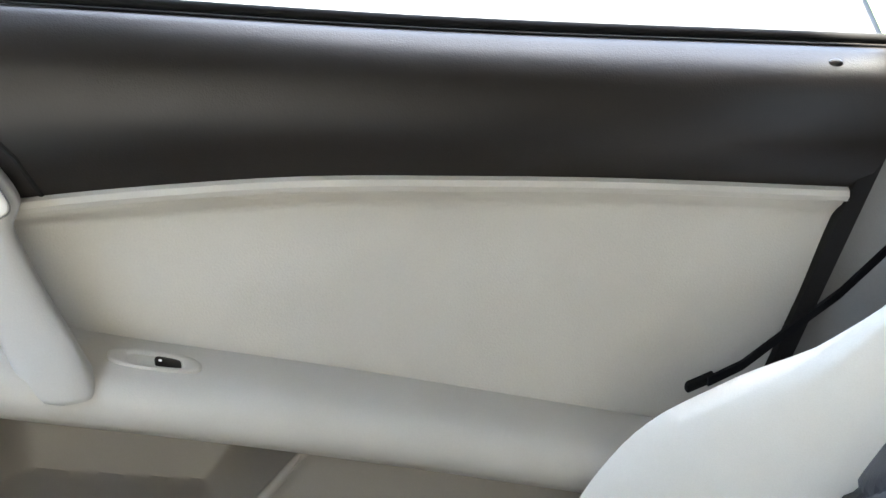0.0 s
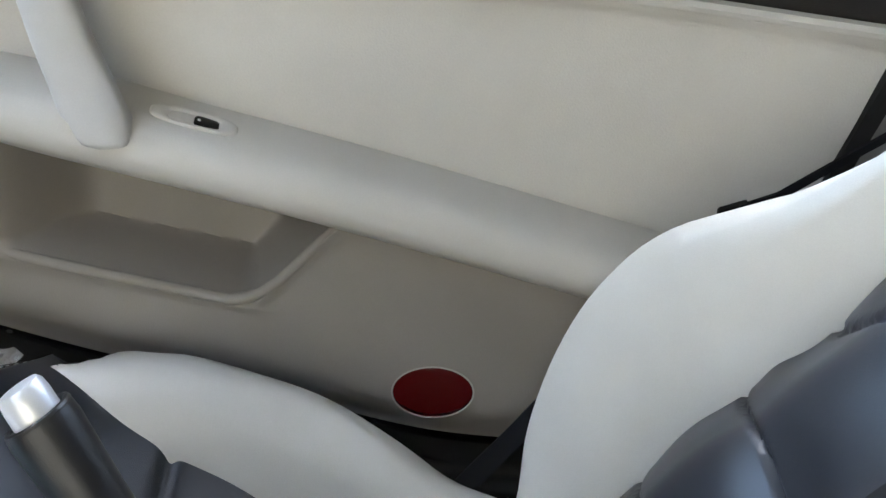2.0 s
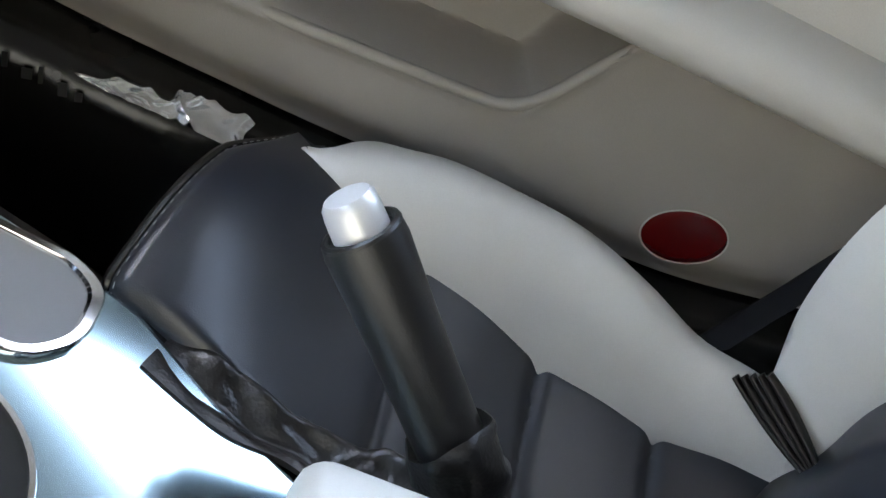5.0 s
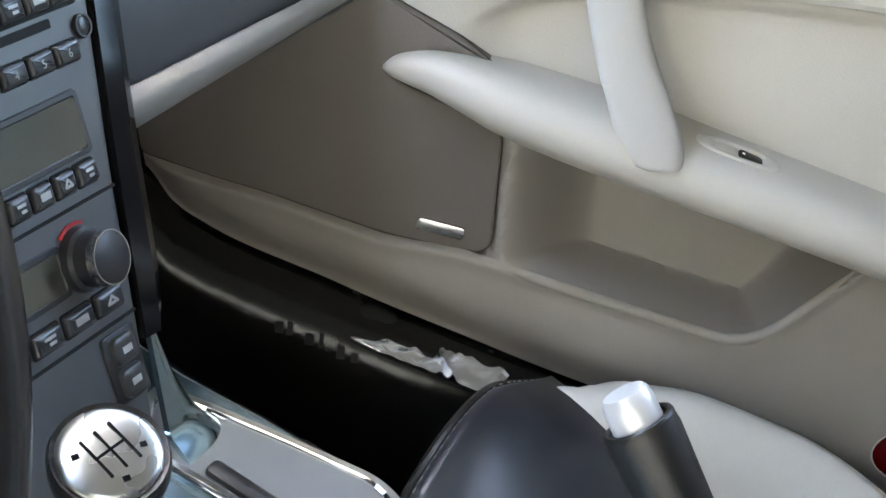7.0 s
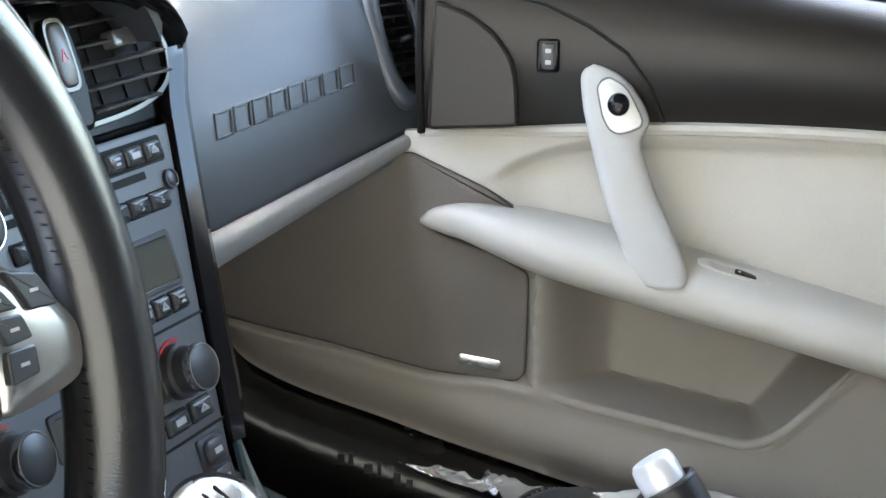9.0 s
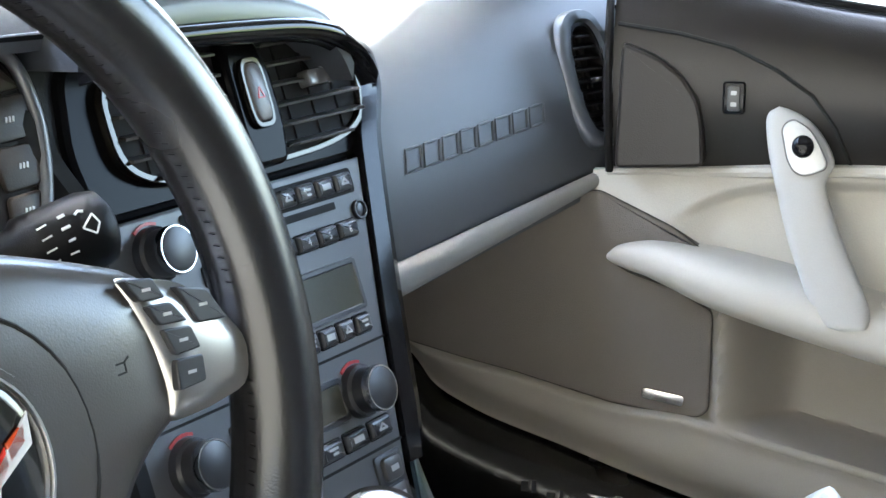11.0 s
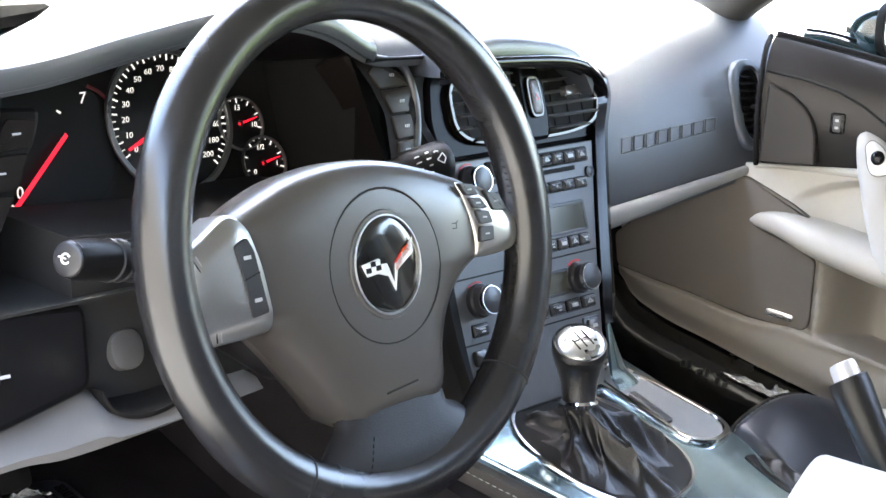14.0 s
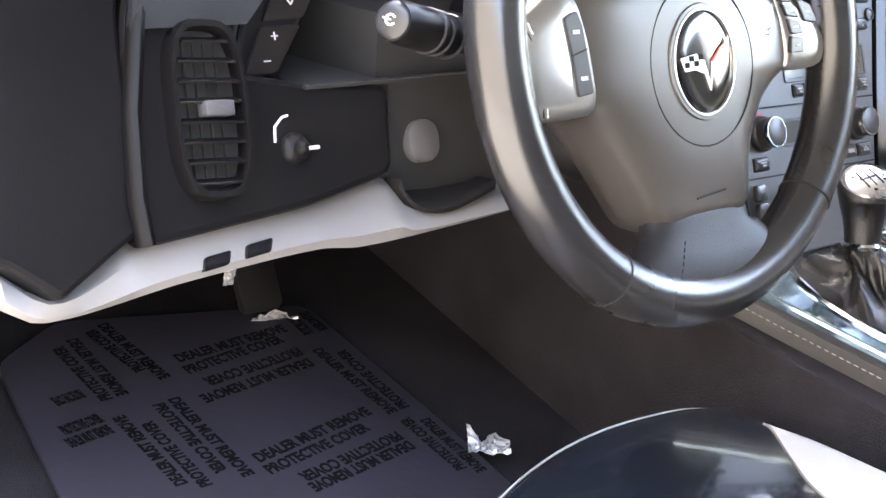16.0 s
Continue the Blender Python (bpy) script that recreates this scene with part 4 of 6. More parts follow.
dk = part("dimmer_base", dome(*QV(-0.699, 0.543), 0.013, 0.013, 0.008, lp, base=0.002), PLASTIC, dashboard)
part("dimmer_knob", dome(*QV(-0.697, 0.542), 0.0085, 0.0085, 0.016, lp, base=0.0), DARKD, dk, "black dimmer knob")
x0, y0 = QV(-0.713, 0.553)
part("dimmer_mark", ribbon([(x0 - 0.004, y0 - 0.004), (x0 - 0.002, y0 + 0.008), (x0 + 0.006, y0 + 0.015), (x0 + 0.012, y0 + 0.016)], 0.0018, lp, 0.0008), WHITEINK, dk)
xx, yy = QV(-0.692, 0.541)
part("knob_mark", ribbon([(xx - 0.003, yy), (xx + 0.005, yy)], 0.003, lp @ Matrix.Translation((0, 0, 0.016)), 0.0006), GREYINK, dk)
# end of the dash towards the door
o = [QV(-1.02, 0.51), QV(-0.956, 0.486), QV(-0.918, 0.458), QV(-0.846, 0.497), QV(-0.838, 0.648), QV(-0.82, 0.715), QV(-1.02, 0.74)]
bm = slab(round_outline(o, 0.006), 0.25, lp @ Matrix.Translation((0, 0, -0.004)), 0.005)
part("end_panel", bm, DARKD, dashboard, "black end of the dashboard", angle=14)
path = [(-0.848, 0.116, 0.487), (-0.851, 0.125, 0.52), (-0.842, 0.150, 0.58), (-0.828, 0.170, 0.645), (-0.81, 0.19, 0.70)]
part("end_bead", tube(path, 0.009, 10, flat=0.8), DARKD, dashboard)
# pale trim under the driver's dash
tm = knots([(-0.96, 0.478), (-0.915, 0.452), (-0.83, 0.480), (-0.74, 0.488), (-0.66, 0.494), (-0.587, 0.503), (-0.57, 0.480), (-0.50, 0.478), (-0.42, 0.481)])
tl = knots([(-0.96, 0.455), (-0.925, 0.434), (-0.80, 0.447), (-0.673, 0.456), (-0.626, 0.452), (-0.53, 0.457), (-0.42, 0.466)])
rings = []
for x in np.linspace(-0.955, -0.405, 50):
    a, b = tm(x), tl(x)
    rings.append([(x, 0.150 + (a - 0.48) * 0.5, a), (x, 0.138 + 0.4 * (a - 0.48), a - 0.15 * (a - b)), (x, 0.128, b + 0.25 * (a - b)), (x, 0.134, b), (x, 0.18, b - 0.004), (x, 0.20, a)])
tr = part("knee_trim", loft(rings), mat("pale_grey_trim", (0.165, 0.16, 0.158), 0.55, grain=0.12, scale=900), dashboard, "pale grey trim under the driver fascia", angle=50)
for x, z in ((-0.776, 0.4625), (-0.736, 0.4675)):
    b = slab(round_outline([(-0.015, -0.006), (0.010, -0.005), (0.015, 0.006), (-0.010, 0.005)], 0.003), 0.004, basis(Vector((x, 0.1275, z)), Vector((1, -0.01, 0.08)).normalized(), Vector((-0.07, 0.43, 0.90)).normalized(), Vector((0.02, -0.90, 0.43)).normalized()), 0.001)
    part("trunk_switch", b, GLOSS, tr, "small black push switch")
# black lip let into the trim below the column
lip = knots([(-0.585, 0.500), (-0.574, 0.483), (-0.556, 0.4745), (-0.53, 0.4725), (-0.50, 0.478), (-0.47, 0.486)])
rings = [[(x, 0.1365 + 0.4 * (lip(x) - 0.48) - 0.004, lip(x)), (x, 0.1325 + 0.4 * (lip(x) - 0.48), lip(x) + 0.004), (x, 0.138, lip(x) + 0.008), (x, 0.165, max(lip(x) + 0.006, 0.488)), (x, 0.165, lip(x) - 0.002)] for x in np.linspace(-0.583, -0.472, 30)]
part("column_lip", loft(rings), RUBBER, dashboard, "curved black lip below the column")
# column shroud
rings = []
for k, (y, s) in enumerate(((0.02, 0.75), (0.06, 0.95), (0.12, 1.0), (0.20, 1.05))):
    rings.append([(-0.40 + x * 0.085 * s, y, 0.575 + 0.23 * (y - 0.1) + z * 0.065 * s) for x, z in superellipse(0, 0, 1, 1, 3.5, 24)])
column = thing("steering_column", (-0.4, 0.2, 0.5), "black plastic steering column shroud with two stalks", "steering column")
part("shroud", loft(rings), PLASTIC, column)
# box behind the column, blackened in its colour to pass for shade
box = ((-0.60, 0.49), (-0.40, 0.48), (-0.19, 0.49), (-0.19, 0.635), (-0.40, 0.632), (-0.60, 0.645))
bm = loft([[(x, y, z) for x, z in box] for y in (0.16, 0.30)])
part("column_panel", bm, SEAM_SHADE, dashboard)
bm = slab(superellipse(-0.001, 0.004, 0.018, 0.019, 2.6), 0.01, basis(Vector((-0.545, 0.150, 0.530)), Vector((1, 0, 0)), Vector((0, 0.3, 0.95)), Vector((0, -0.95, 0.3))), 0.004)
part("fuse_cover", bm, mat("taupe_plastic", (0.065, 0.062, 0.06), 0.4), dashboard, "taupe rounded cover")


def stalk(base, tip, r):
    b, t = Vector(base), Vector(tip)
    d = t - b
    s = part("stalk", tube([b, b + d * 0.35, b + d * 0.42, b + d * 0.6, b + d * 0.62, b + d * 0.93, t], [r * 0.55, r * 0.6, r * 0.85, r * 0.9, r, r, r * 0.9], 20), PLASTIC, column, "black control stalk")
    return s, d.normalized()


s, d = stalk((-0.50, 0.125, 0.615), (-0.657, 0.075, 0.653), 0.0178)
sm = basis(Vector((-0.658, 0.0745, 0.6535)), Vector((0.31, -0.95, 0.0)).normalized(), Vector((0.22, 0.07, 0.97)).normalized(), d)
part("stalk_cap", dome(0, 0, 0.015, 0.015, 0.003, sm, base=0.002), BUTTON, s)
kb = bmesh.new()
ribbon([(0.0042 * math.cos(a), 0.0042 * math.sin(a)) for a in np.linspace(0.6, 5.6, 9)], 0.0015, sm @ Matrix.Translation((0, 0, 0.0032)), 0.0004, kb)
ribbon([(0.0, 0.0), (-0.007, 0.001)], 0.0011, sm @ Matrix.Translation((0, 0, 0.0032)), 0.0004, kb)
part("cap_mark", kb, WHITEINK, s)
for q in (0.50, 0.62, 0.70):
    c = Vector((-0.50, 0.125, 0.615)) + Vector((-0.155, -0.05, 0.037)) * q
    part("stalk_ring", tube([c + (sm.to_3x3() @ Vector((math.cos(a), math.sin(a), 0))) * 0.0178 for a in np.linspace(0, 2 * math.pi, 24, endpoint=False)], 0.0014, 6, closed=True), BUTTON, s)
sb, st = Vector((-0.275, 0.150, 0.652)), Vector((-0.172, 0.112, 0.674))
sd = (st - sb).normalized()
s = part("stalk", tube([sb, sb + sd * 0.040, sb + sd * 0.044, sb + sd * 0.058, sb + sd * 0.062, sb + sd * 0.100, sb + sd * 0.109, sb + sd * 0.1125], [0.010, 0.0115, 0.0150, 0.0165, 0.0205, 0.0225, 0.0205, 0.0150], 28, up=Vector((0, 0, 1))), PLASTIC, column, "black wiper stalk with white symbols", angle=50)
sn = Vector((-0.55, -0.80, 0.25))
sn = (sn - sd * sn.dot(sd)).normalized()
su = sn.cross(sd)


def wrapped(a, q, r=0.0226):
    """A point on the stalk's thick end: a along it, q round it."""
    return sb + sd * a + (sn * math.cos(q / r) + su * math.sin(q / r)) * (r - 0.0022 * (0.1 - min(a, 0.1)) / 0.038)


kb = bmesh.new()
for k in range(4):
    q = 0.012 - 0.0075 * k
    tube([wrapped(0.068, q), wrapped(0.074, q + 0.001)], 0.0006, 5, into=kb)
    tube([wrapped(0.081 - 0.001 * (k % 2), q + 0.002), wrapped(0.085, q + 0.0025)], 0.0012 - 0.0002 * k, 5, into=kb)
fan = [(0.091, 0.003), (0.0985, 0.009), (0.1005, 0.003), (0.097, -0.002), (0.091, 0.003)]
for (a, q), (a2, q2) in zip(fan, fan[1:]):
    tube([wrapped(a, q), wrapped((a + a2) / 2, (q + q2) / 2), wrapped(a2, q2)], 0.0006, 5, into=kb)
tube([wrapped(0.090, 0.012), wrapped(0.0925, 0.0135), wrapped(0.095, 0.012)], 0.0009, 5, into=kb)
part("stalk_marks", kb, WHITEINK, s)

# ---- centre stack ----
KNOBR, KNOBL, KNOBV = (0.057, 0.507), (-0.113, 0.509), (-0.091, 0.632)
sm0 = basis(Vector((0, 0.125, 0.54)), Vector((1, 0, 0)), Vector((0, 0.322, 0.947)), Vector((0, -0.947, 0.322)))
SV = lambda x, z: (x, (z - 0.54) * 1.056)
stack = thing("centre_stack", (0, 0.13, 0.43), "charcoal centre stack with radio and climate controls", "centre stack")
edge_r = knots([(0.42, 0.078), (0.468, 0.088), (0.535, 0.102), (0.60, 0.118), (0.655, 0.132)])
edge_l = knots([(0.42, -0.145), (0.468, -0.148), (0.535, -0.148), (0.60, -0.14), (0.655, -0.125)])
zs = np.linspace(0.386, 0.655, 14)
o = [SV(edge_r(z), z) for z in zs] + [SV(edge_l(z), z) for z in zs[::-1]]
part("face_plate", slab(o, 0.03, sm0, 0.002), STACK, stack, "matte charcoal face plate", angle=14)
# gloss surround
rings = []
for side, f in ((1, edge_r), (-1, edge_l)):
    rr = []
    for z in np.linspace(0.449 if side > 0 else 0.40, 0.738, 40):
        w = 0.034 - 0.012 * smooth(0.49, 0.42, z) + 0.004 * smooth(0.6, 0.72, z) - 0.004 * smooth(0.72, 0.8, z)
        bulge = 0.020 * smooth(0.655, 0.71, z) - 0.03 * smooth(0.72, 0.80, z)
        e = f(min(z, 0.66)) + side * bulge
        x0, y0 = SV(e + side * 0.0015, z)
        x1 = x0 + side * w
        back = -0.10 * smooth(0.72, 0.80, z)
        rr.append([sm0 @ Vector((x0, y0, -0.012 + back)), sm0 @ Vector((x0, y0, 0.004 + back * 0.6)), sm0 @ Vector((x0 + side * w * 0.4, y0, 0.007 + back * 0.6)), sm0 @ Vector((x0 + side * w * 0.8, y0, 0.0 + back * 0.7)), sm0 @ Vector((x1, y0, -0.02 + back)), sm0 @ Vector((x1 + side * 0.01, y0, -0.07 + back))])
    part("gloss_surround" if side > 0 else "side_surround", loft(rr, False, False), GLOSS if side > 0 else RUBBER, stack, "piano black side trim" if side > 0 else "")
# upper pod with the twin vents
top = [(-0.125, 0.655), (-0.132, 0.70), (-0.122, 0.745), (-0.09, 0.768), (-0.03, 0.777), (0.04, 0.777), (0.10, 0.768), (0.145, 0.748), (0.164, 0.715), (0.160, 0.685), (0.137, 0.655)]
part("vent_pod", slab(round_outline([SV(*p) for p in top], 0.012, 5), 0.05, sm0 @ Matrix.Translation((0, 0, -0.004)), 0.006), SATINBLACK, stack, "black vent surround", angle=14)
vc = (0.027, (0.709 - 0.54) * 1.056)
part("vent_bezel", frame_ring(superellipse(*vc, 0.128, 0.0465, 3.4, 60), superellipse(*vc, 0.122, 0.042, 3.4, 60), 0.008, sm0 @ Matrix.Translation((0, 0, 0.004)), 0.002), mat("smoked_chrome", (0.055, 0.052, 0.046), 0.14, 0.9), stack, "thin chrome vent bezel")
part("vent_well", slab(superellipse(*vc, 0.123, 0.043, 3.4, 60), 0.002, sm0 @ Matrix.Translation((0, 0, -0.001)), 0), SEAM_SHADE, stack)
for side, x0, x1 in ((-1, -0.093, 0.006), (1, 0.052, 0.146)):
    for i in range(6):
        y = vc[1] - 0.035 + i * 0.014
        q = abs((y - vc[1]) / 0.043)
        lim = 0.122 * (1 - q**3.4) ** (1 / 3.4)
        a, b = max(x0, vc[0] - lim), min(x1, vc[0] + lim)
        part("slat", slab([(a, -0.005), (b, -0.005), (b, 0.005), (a, 0.005)], 0.002, sm0 @ Matrix.Translation((0, y, 0.0035)) @ Matrix.Rotation(radians(-72), 4, "X"), 0.0006, 1), mat("slat_grey", (0.045, 0.043, 0.041), 0.30) if i == 0 and side == -1 else bpy.data.materials["slat_grey"], stack)
    for i in range(3):
        x = x0 + 0.020 + i * (x1 - x0 - 0.040) / 2
        part("vane", slab([(x - 0.0006, vc[1] - 0.034), (x + 0.0006, vc[1] - 0.034), (x + 0.0006, vc[1] + 0.034), (x - 0.0006, vc[1] + 0.034)], 0.003, sm0 @ Matrix.Translation((0, 0, 0.0008)), 0, 1), SEAM_SHADE, stack)
    kx = 0.104 if side > 0 else -0.045
    part("vent_tab", slab(rounded(kx - 0.016, vc[1] - 0.001, kx + 0.016, vc[1] + 0.011, 0.003), 0.01, sm0 @ Matrix.Translation((0, 0, 0.012)), 0.002), mat("tab_satin", (0.22, 0.22, 0.22), 0.25, 0.5) if side < 0 else bpy.data.materials["tab_satin"], stack, "satin vent tab")
# hazard bridge between the vents
br = [(0.013, 0.750), (0.044, 0.750), (0.053, 0.725), (0.053, 0.69), (0.047, 0.664), (0.014, 0.664), (0.009, 0.69), (0.010, 0.73)]
b = part("vent_bridge", slab(round_outline([SV(*p) for p in br], 0.006), 0.012, sm0 @ Matrix.Translation((0, 0, 0.010)), 0.004), SATINBLACK, stack, "black bridge between the vents", angle=14)
hx, hy = 0.030, (0.711 - 0.54) * 1.056
part("hazard_ring", frame_ring(superellipse(hx, hy, 0.0115, 0.024, 4), superellipse(hx, hy, 0.0085, 0.020, 4), 0.006, sm0 @ Matrix.Translation((0, 0, 0.014)), 0.001), bpy.data.materials["smoked_chrome"], b)
hb = part("hazard_button", slab(superellipse(hx, hy, 0.0085, 0.020, 4), 0.008, sm0 @ Matrix.Translation((0, 0, 0.0155)), 0.002), mat("hazard_grey", (0.12, 0.105, 0.10), 0.35), b, "grey hazard button with a red triangle")
part("hazard_mark", ribbon([(hx - 0.003, hy - 0.004), (hx, hy + 0.003), (hx + 0.003, hy - 0.004), (hx - 0.003, hy - 0.004)], 0.0012, sm0 @ Matrix.Translation((0, 0, 0.0157)), 0.0003), mat("red_ink", (0.4, 0.02, 0.02), 0.4), hb)
# domed pad above the vents
cap_top = knots([(-0.145, 0.770), (-0.117, 0.786), (-0.06, 0.792), (-0.035, 0.791), (0.02, 0.785), (0.057, 0.778), (0.082, 0.769), (0.100, 0.755), (0.112, 0.736)])
rings = []
for x in np.linspace(-0.14, 0.112, 40):
    z = cap_top(x)
    rings.append([(x, y, zz) for y, zz in ((0.152, z - 0.022), (0.151, z - 0.010), (0.156, z - 0.003), (0.170, z + 0.001), (0.22, z + 0.003), (0.27, z - 0.004), (0.30, z - 0.03))])
part("pod_cap", loft(rings), DASH, stack, "black padded cap above the vents", angle=60)
edge_top = knots([(-0.145, 0.752), (-0.13, 0.763), (-0.106, 0.768), (0.014, 0.764), (0.075, 0.757), (0.11, 0.743), (0.127, 0.727), (0.142, 0.70)])
rings = []
for x in np.linspace(-0.14, 0.131, 40):
    z = edge_top(x)
    rings.append([(x, 0.160, z - 0.014), (x, 0.146, z - 0.010), (x, 0.1435, z - 0.003), (x, 0.148, z + 0.003), (x, 0.160, z + 0.003)])
part("cap_gloss_edge", loft(rings), GLOSS, stack, angle=60)

# radio and climate controls
def button_row(z, xs, w, h, mark=0.36, digits=""):
    for i, x in enumerate(xs):
        cx, cy = SV(x, z)
        b = part("push_button", slab(rounded(cx - w / 2, cy - h / 2, cx + w / 2, cy + h / 2, 0.0018), 0.004, sm0 @ Matrix.Translation((0, 0, 0.0042)), 0.0028, 3), KEY, stack, "small rounded dark grey push button", angle=40)
        part("button_gap", frame_ring(rounded(cx - w / 2 - 0.0011, cy - h / 2 - 0.0011, cx + w / 2 + 0.0011, cy + h / 2 + 0.0011, 0.002), rounded(cx - w / 2, cy - h / 2, cx + w / 2, cy + h / 2, 0.0018), 0.001, sm0 @ Matrix.Translation((0, 0, 0.0008)), 0.0002), SEAM_SHADE, b)
        k = w * mark / 2
        mm = sm0 @ Matrix.Translation((0, 0, 0.0043))
        if digits:
            if digits[i] != " ":
                part("button_mark", words(digits[i], h * 0.62, mm @ Matrix.Translation((cx, cy - 0.0006, 0)), 0.0002), GREYINK, b)
        elif (i + round(z * 1000)) % 3 == 0:
            part("button_mark", ribbon([(cx - k, cy - h * 0.12), (cx, cy + h * 0.2), (cx + k, cy - h * 0.12), (cx - k, cy - h * 0.12)], h * 0.13, mm, 0.0002), GREYINK, b)
        elif (i + round(z * 1000)) % 3 == 1:
            part("button_mark", ribbon([(cx - k, cy), (cx + k, cy)], h * 0.34, mm, 0.0002), GREYINK, b)
        else:
            kb = ribbon([(cx - k, cy + h * 0.13), (cx + k, cy + h * 0.13)], h * 0.14, mm, 0.0002)
            ribbon([(cx - k * 0.3, cy - h * 0.14), (cx + k * 0.8, cy - h * 0.14)], h * 0.14, mm, 0.0002, kb)
            part("button_mark", kb, GREYINK, b)


part("button_bed", slab(rounded(-0.062, (0.633 - 0.54) * 1.056, 0.116, (0.650 - 0.54) * 1.056, 0.003), 0.003, sm0 @ Matrix.Translation((0, 0, 0.0012)), 0.0005), SEAM_SHADE, stack)
button_row(0.6415, [0.1035 - 0.0212 * i for i in range(8)], 0.0185, 0.0125)
part("disc_slot", slab(rounded(-0.055, (0.6255 - 0.54) * 1.056, 0.089, (0.6305 - 0.54) * 1.056, 0.001), 0.002, sm0 @ Matrix.Translation((0, 0, 0.0012)), 0), SEAM_SHADE, stack, "narrow disc slot")
o = part("small_socket", dome(*SV(0.114, 0.6205), 0.0068, 0.0068, 0.003, sm0, base=0.002), BUTTON, stack)
part("socket_ring", frame_ring(superellipse(*SV(0.114, 0.6205), 0.0072, 0.0072), superellipse(*SV(0.114, 0.6205), 0.0055, 0.0055), 0.003, sm0 @ Matrix.Translation((0, 0, 0.003)), 0.0005), BUTTON, o)
button_row(0.6105, [0.0945 - 0.0232 * i for i in range(7)], 0.0205, 0.0115, digits="654321 ")
for (xa, xb, za, zb) in ((-0.055, 0.089, 0.5605, 0.588), (-0.070, 0.038, 0.4965, 0.5175)):
    o = part("display_frame", frame_ring(rounded(xa - 0.004, (za - 0.544) * 1.056, xb + 0.004, (zb - 0.536) * 1.056, 0.003), rounded(xa, (za - 0.54) * 1.056, xb, (zb - 0.54) * 1.056, 0.002), 0.004, sm0 @ Matrix.Translation((0, 0, 0.0015)), 0.001), BUTTON, stack)
    part("display", slab(rounded(xa, (za - 0.54) * 1.056, xb, (zb - 0.54) * 1.056, 0.002), 0.001, sm0 @ Matrix.Translation((0, 0, 0.0008)), 0), LCD, o, "olive tinted unlit display")
button_row(0.5478, [0.081 - 0.0199 * i for i in range(7)], 0.0165, 0.0125)
part("unit_gap", slab([SV(-0.149, 0.5335), SV(0.1015, 0.5335), SV(0.1015, 0.5352), SV(-0.149, 0.5352)], 0.002, sm0 @ Matrix.Translation((0, 0, 0.0012)), 0), SEAM_SHADE, stack)
button_row(0.4795, [0.067, 0.039, 0.011, -0.018, -0.048, -0.119], 0.0235, 0.0125)
part("unit_gap", slab([SV(-0.149, 0.4655), SV(0.087, 0.4655), SV(0.087, 0.4672), SV(-0.149, 0.4672)], 0.002, sm0 @ Matrix.Translation((0, 0, 0.0012)), 0), SEAM_SHADE, stack)


def knob(x, z, r=0.0175):
    cx, cy = SV(x, z)
    k = part("rotary_knob", loft([[sm0 @ Vector((cx + q * math.cos(a), cy + q * math.sin(a), h)) for a in np.linspace(0, 2 * math.pi, 28, endpoint=False)] for q, h in ((r * 1.08, 0), (r * 1.05, 0.006), (r * 0.93, 0.008), (r * 0.9, 0.018))]), BUTTON, stack, "black rotary knob with a chrome rim")
    part("knob_rim", loft([[sm0 @ Vector((cx + q * math.cos(a), cy + q * math.sin(a), h)) for a in np.linspace(0, 2 * math.pi, 28, endpoint=False)] for q, h in ((r * 0.93, 0.017), (r * 0.94, 0.0195), (r * 0.90, 0.0225), (r * 0.85, 0.0225))], True, False), bpy.data.materials.get("knob_chrome") or mat("knob_chrome", (0.42, 0.42, 0.43), 0.18, 1.0), k, "chrome knob rim")
    part("knob_cap", slab(superellipse(cx, cy, r * 0.845, r * 0.845, 2, 28), 0.004, sm0 @ Matrix.Translation((0, 0, 0.0228)), 0.001), BUTTON, k)
    part("temperature_arc", ribbon([(cx + r * 1.2 * math.cos(a), cy + r * 1.2 * math.sin(a)) for a in np.linspace(1.2, 2.2, 6)], 0.002, sm0 @ Matrix.Translation((0, 0, 0.001)), 0.0006), mat("red_arc", (0.45, 0.02, 0.02), 0.4), k)


knob(KNOBR[0], KNOBR[1])
knob(KNOBL[0], KNOBL[1])
knob(KNOBV[0], KNOBV[1], 0.0165)
# seat heater switches
part("switch_bezel", slab(rounded(*SV(0.050, 0.4225), *SV(0.080, 0.4625), 0.003), 0.004, sm0 @ Matrix.Translation((0, 0, 0.002)), 0.001), BUTTON, stack)
for za, zb in ((0.4435, 0.460), (0.425, 0.4415)):
    b = part("rocker_switch", slab(rounded(*SV(0.055, za), *SV(0.075, zb), 0.004), 0.006, sm0 @ Matrix.Translation((0, 0, 0.006)), 0.0025), mat("rocker_dark", (0.05, 0.05, 0.05), 0.3), stack, "black rocker switch")
    cx, cy = SV(0.065, (za + zb) / 2)
    part("rocker_mark", ribbon([(cx - 0.003, cy), (cx + 0.003, cy)], 0.004, sm0 @ Matrix.Translation((0, 0, 0.0061)), 0.0002), GREYINK, b)
for za, zb in ((0.4435, 0.460), (0.425, 0.4415)):
    part("rocker_switch", slab(rounded(*SV(-0.138, za), *SV(-0.119, zb), 0.004), 0.006, sm0 @ Matrix.Translation((0, 0, 0.006)), 0.0025), bpy.data.materials["rocker_dark"], stack)

# ---- centre console ----
km = basis(Vector((0, 0, 0.358)), Vector((1, 0, 0)), Vector((0, 0.95, 0.313)), Vector((0, -0.313, 0.95)))
KV = lambda x, y: (x, y * 1.053)
console = thing("centre_console", (0, -0.1, 0.10), "centre console with a glossy teal top plate and black leather sides", "centre console")
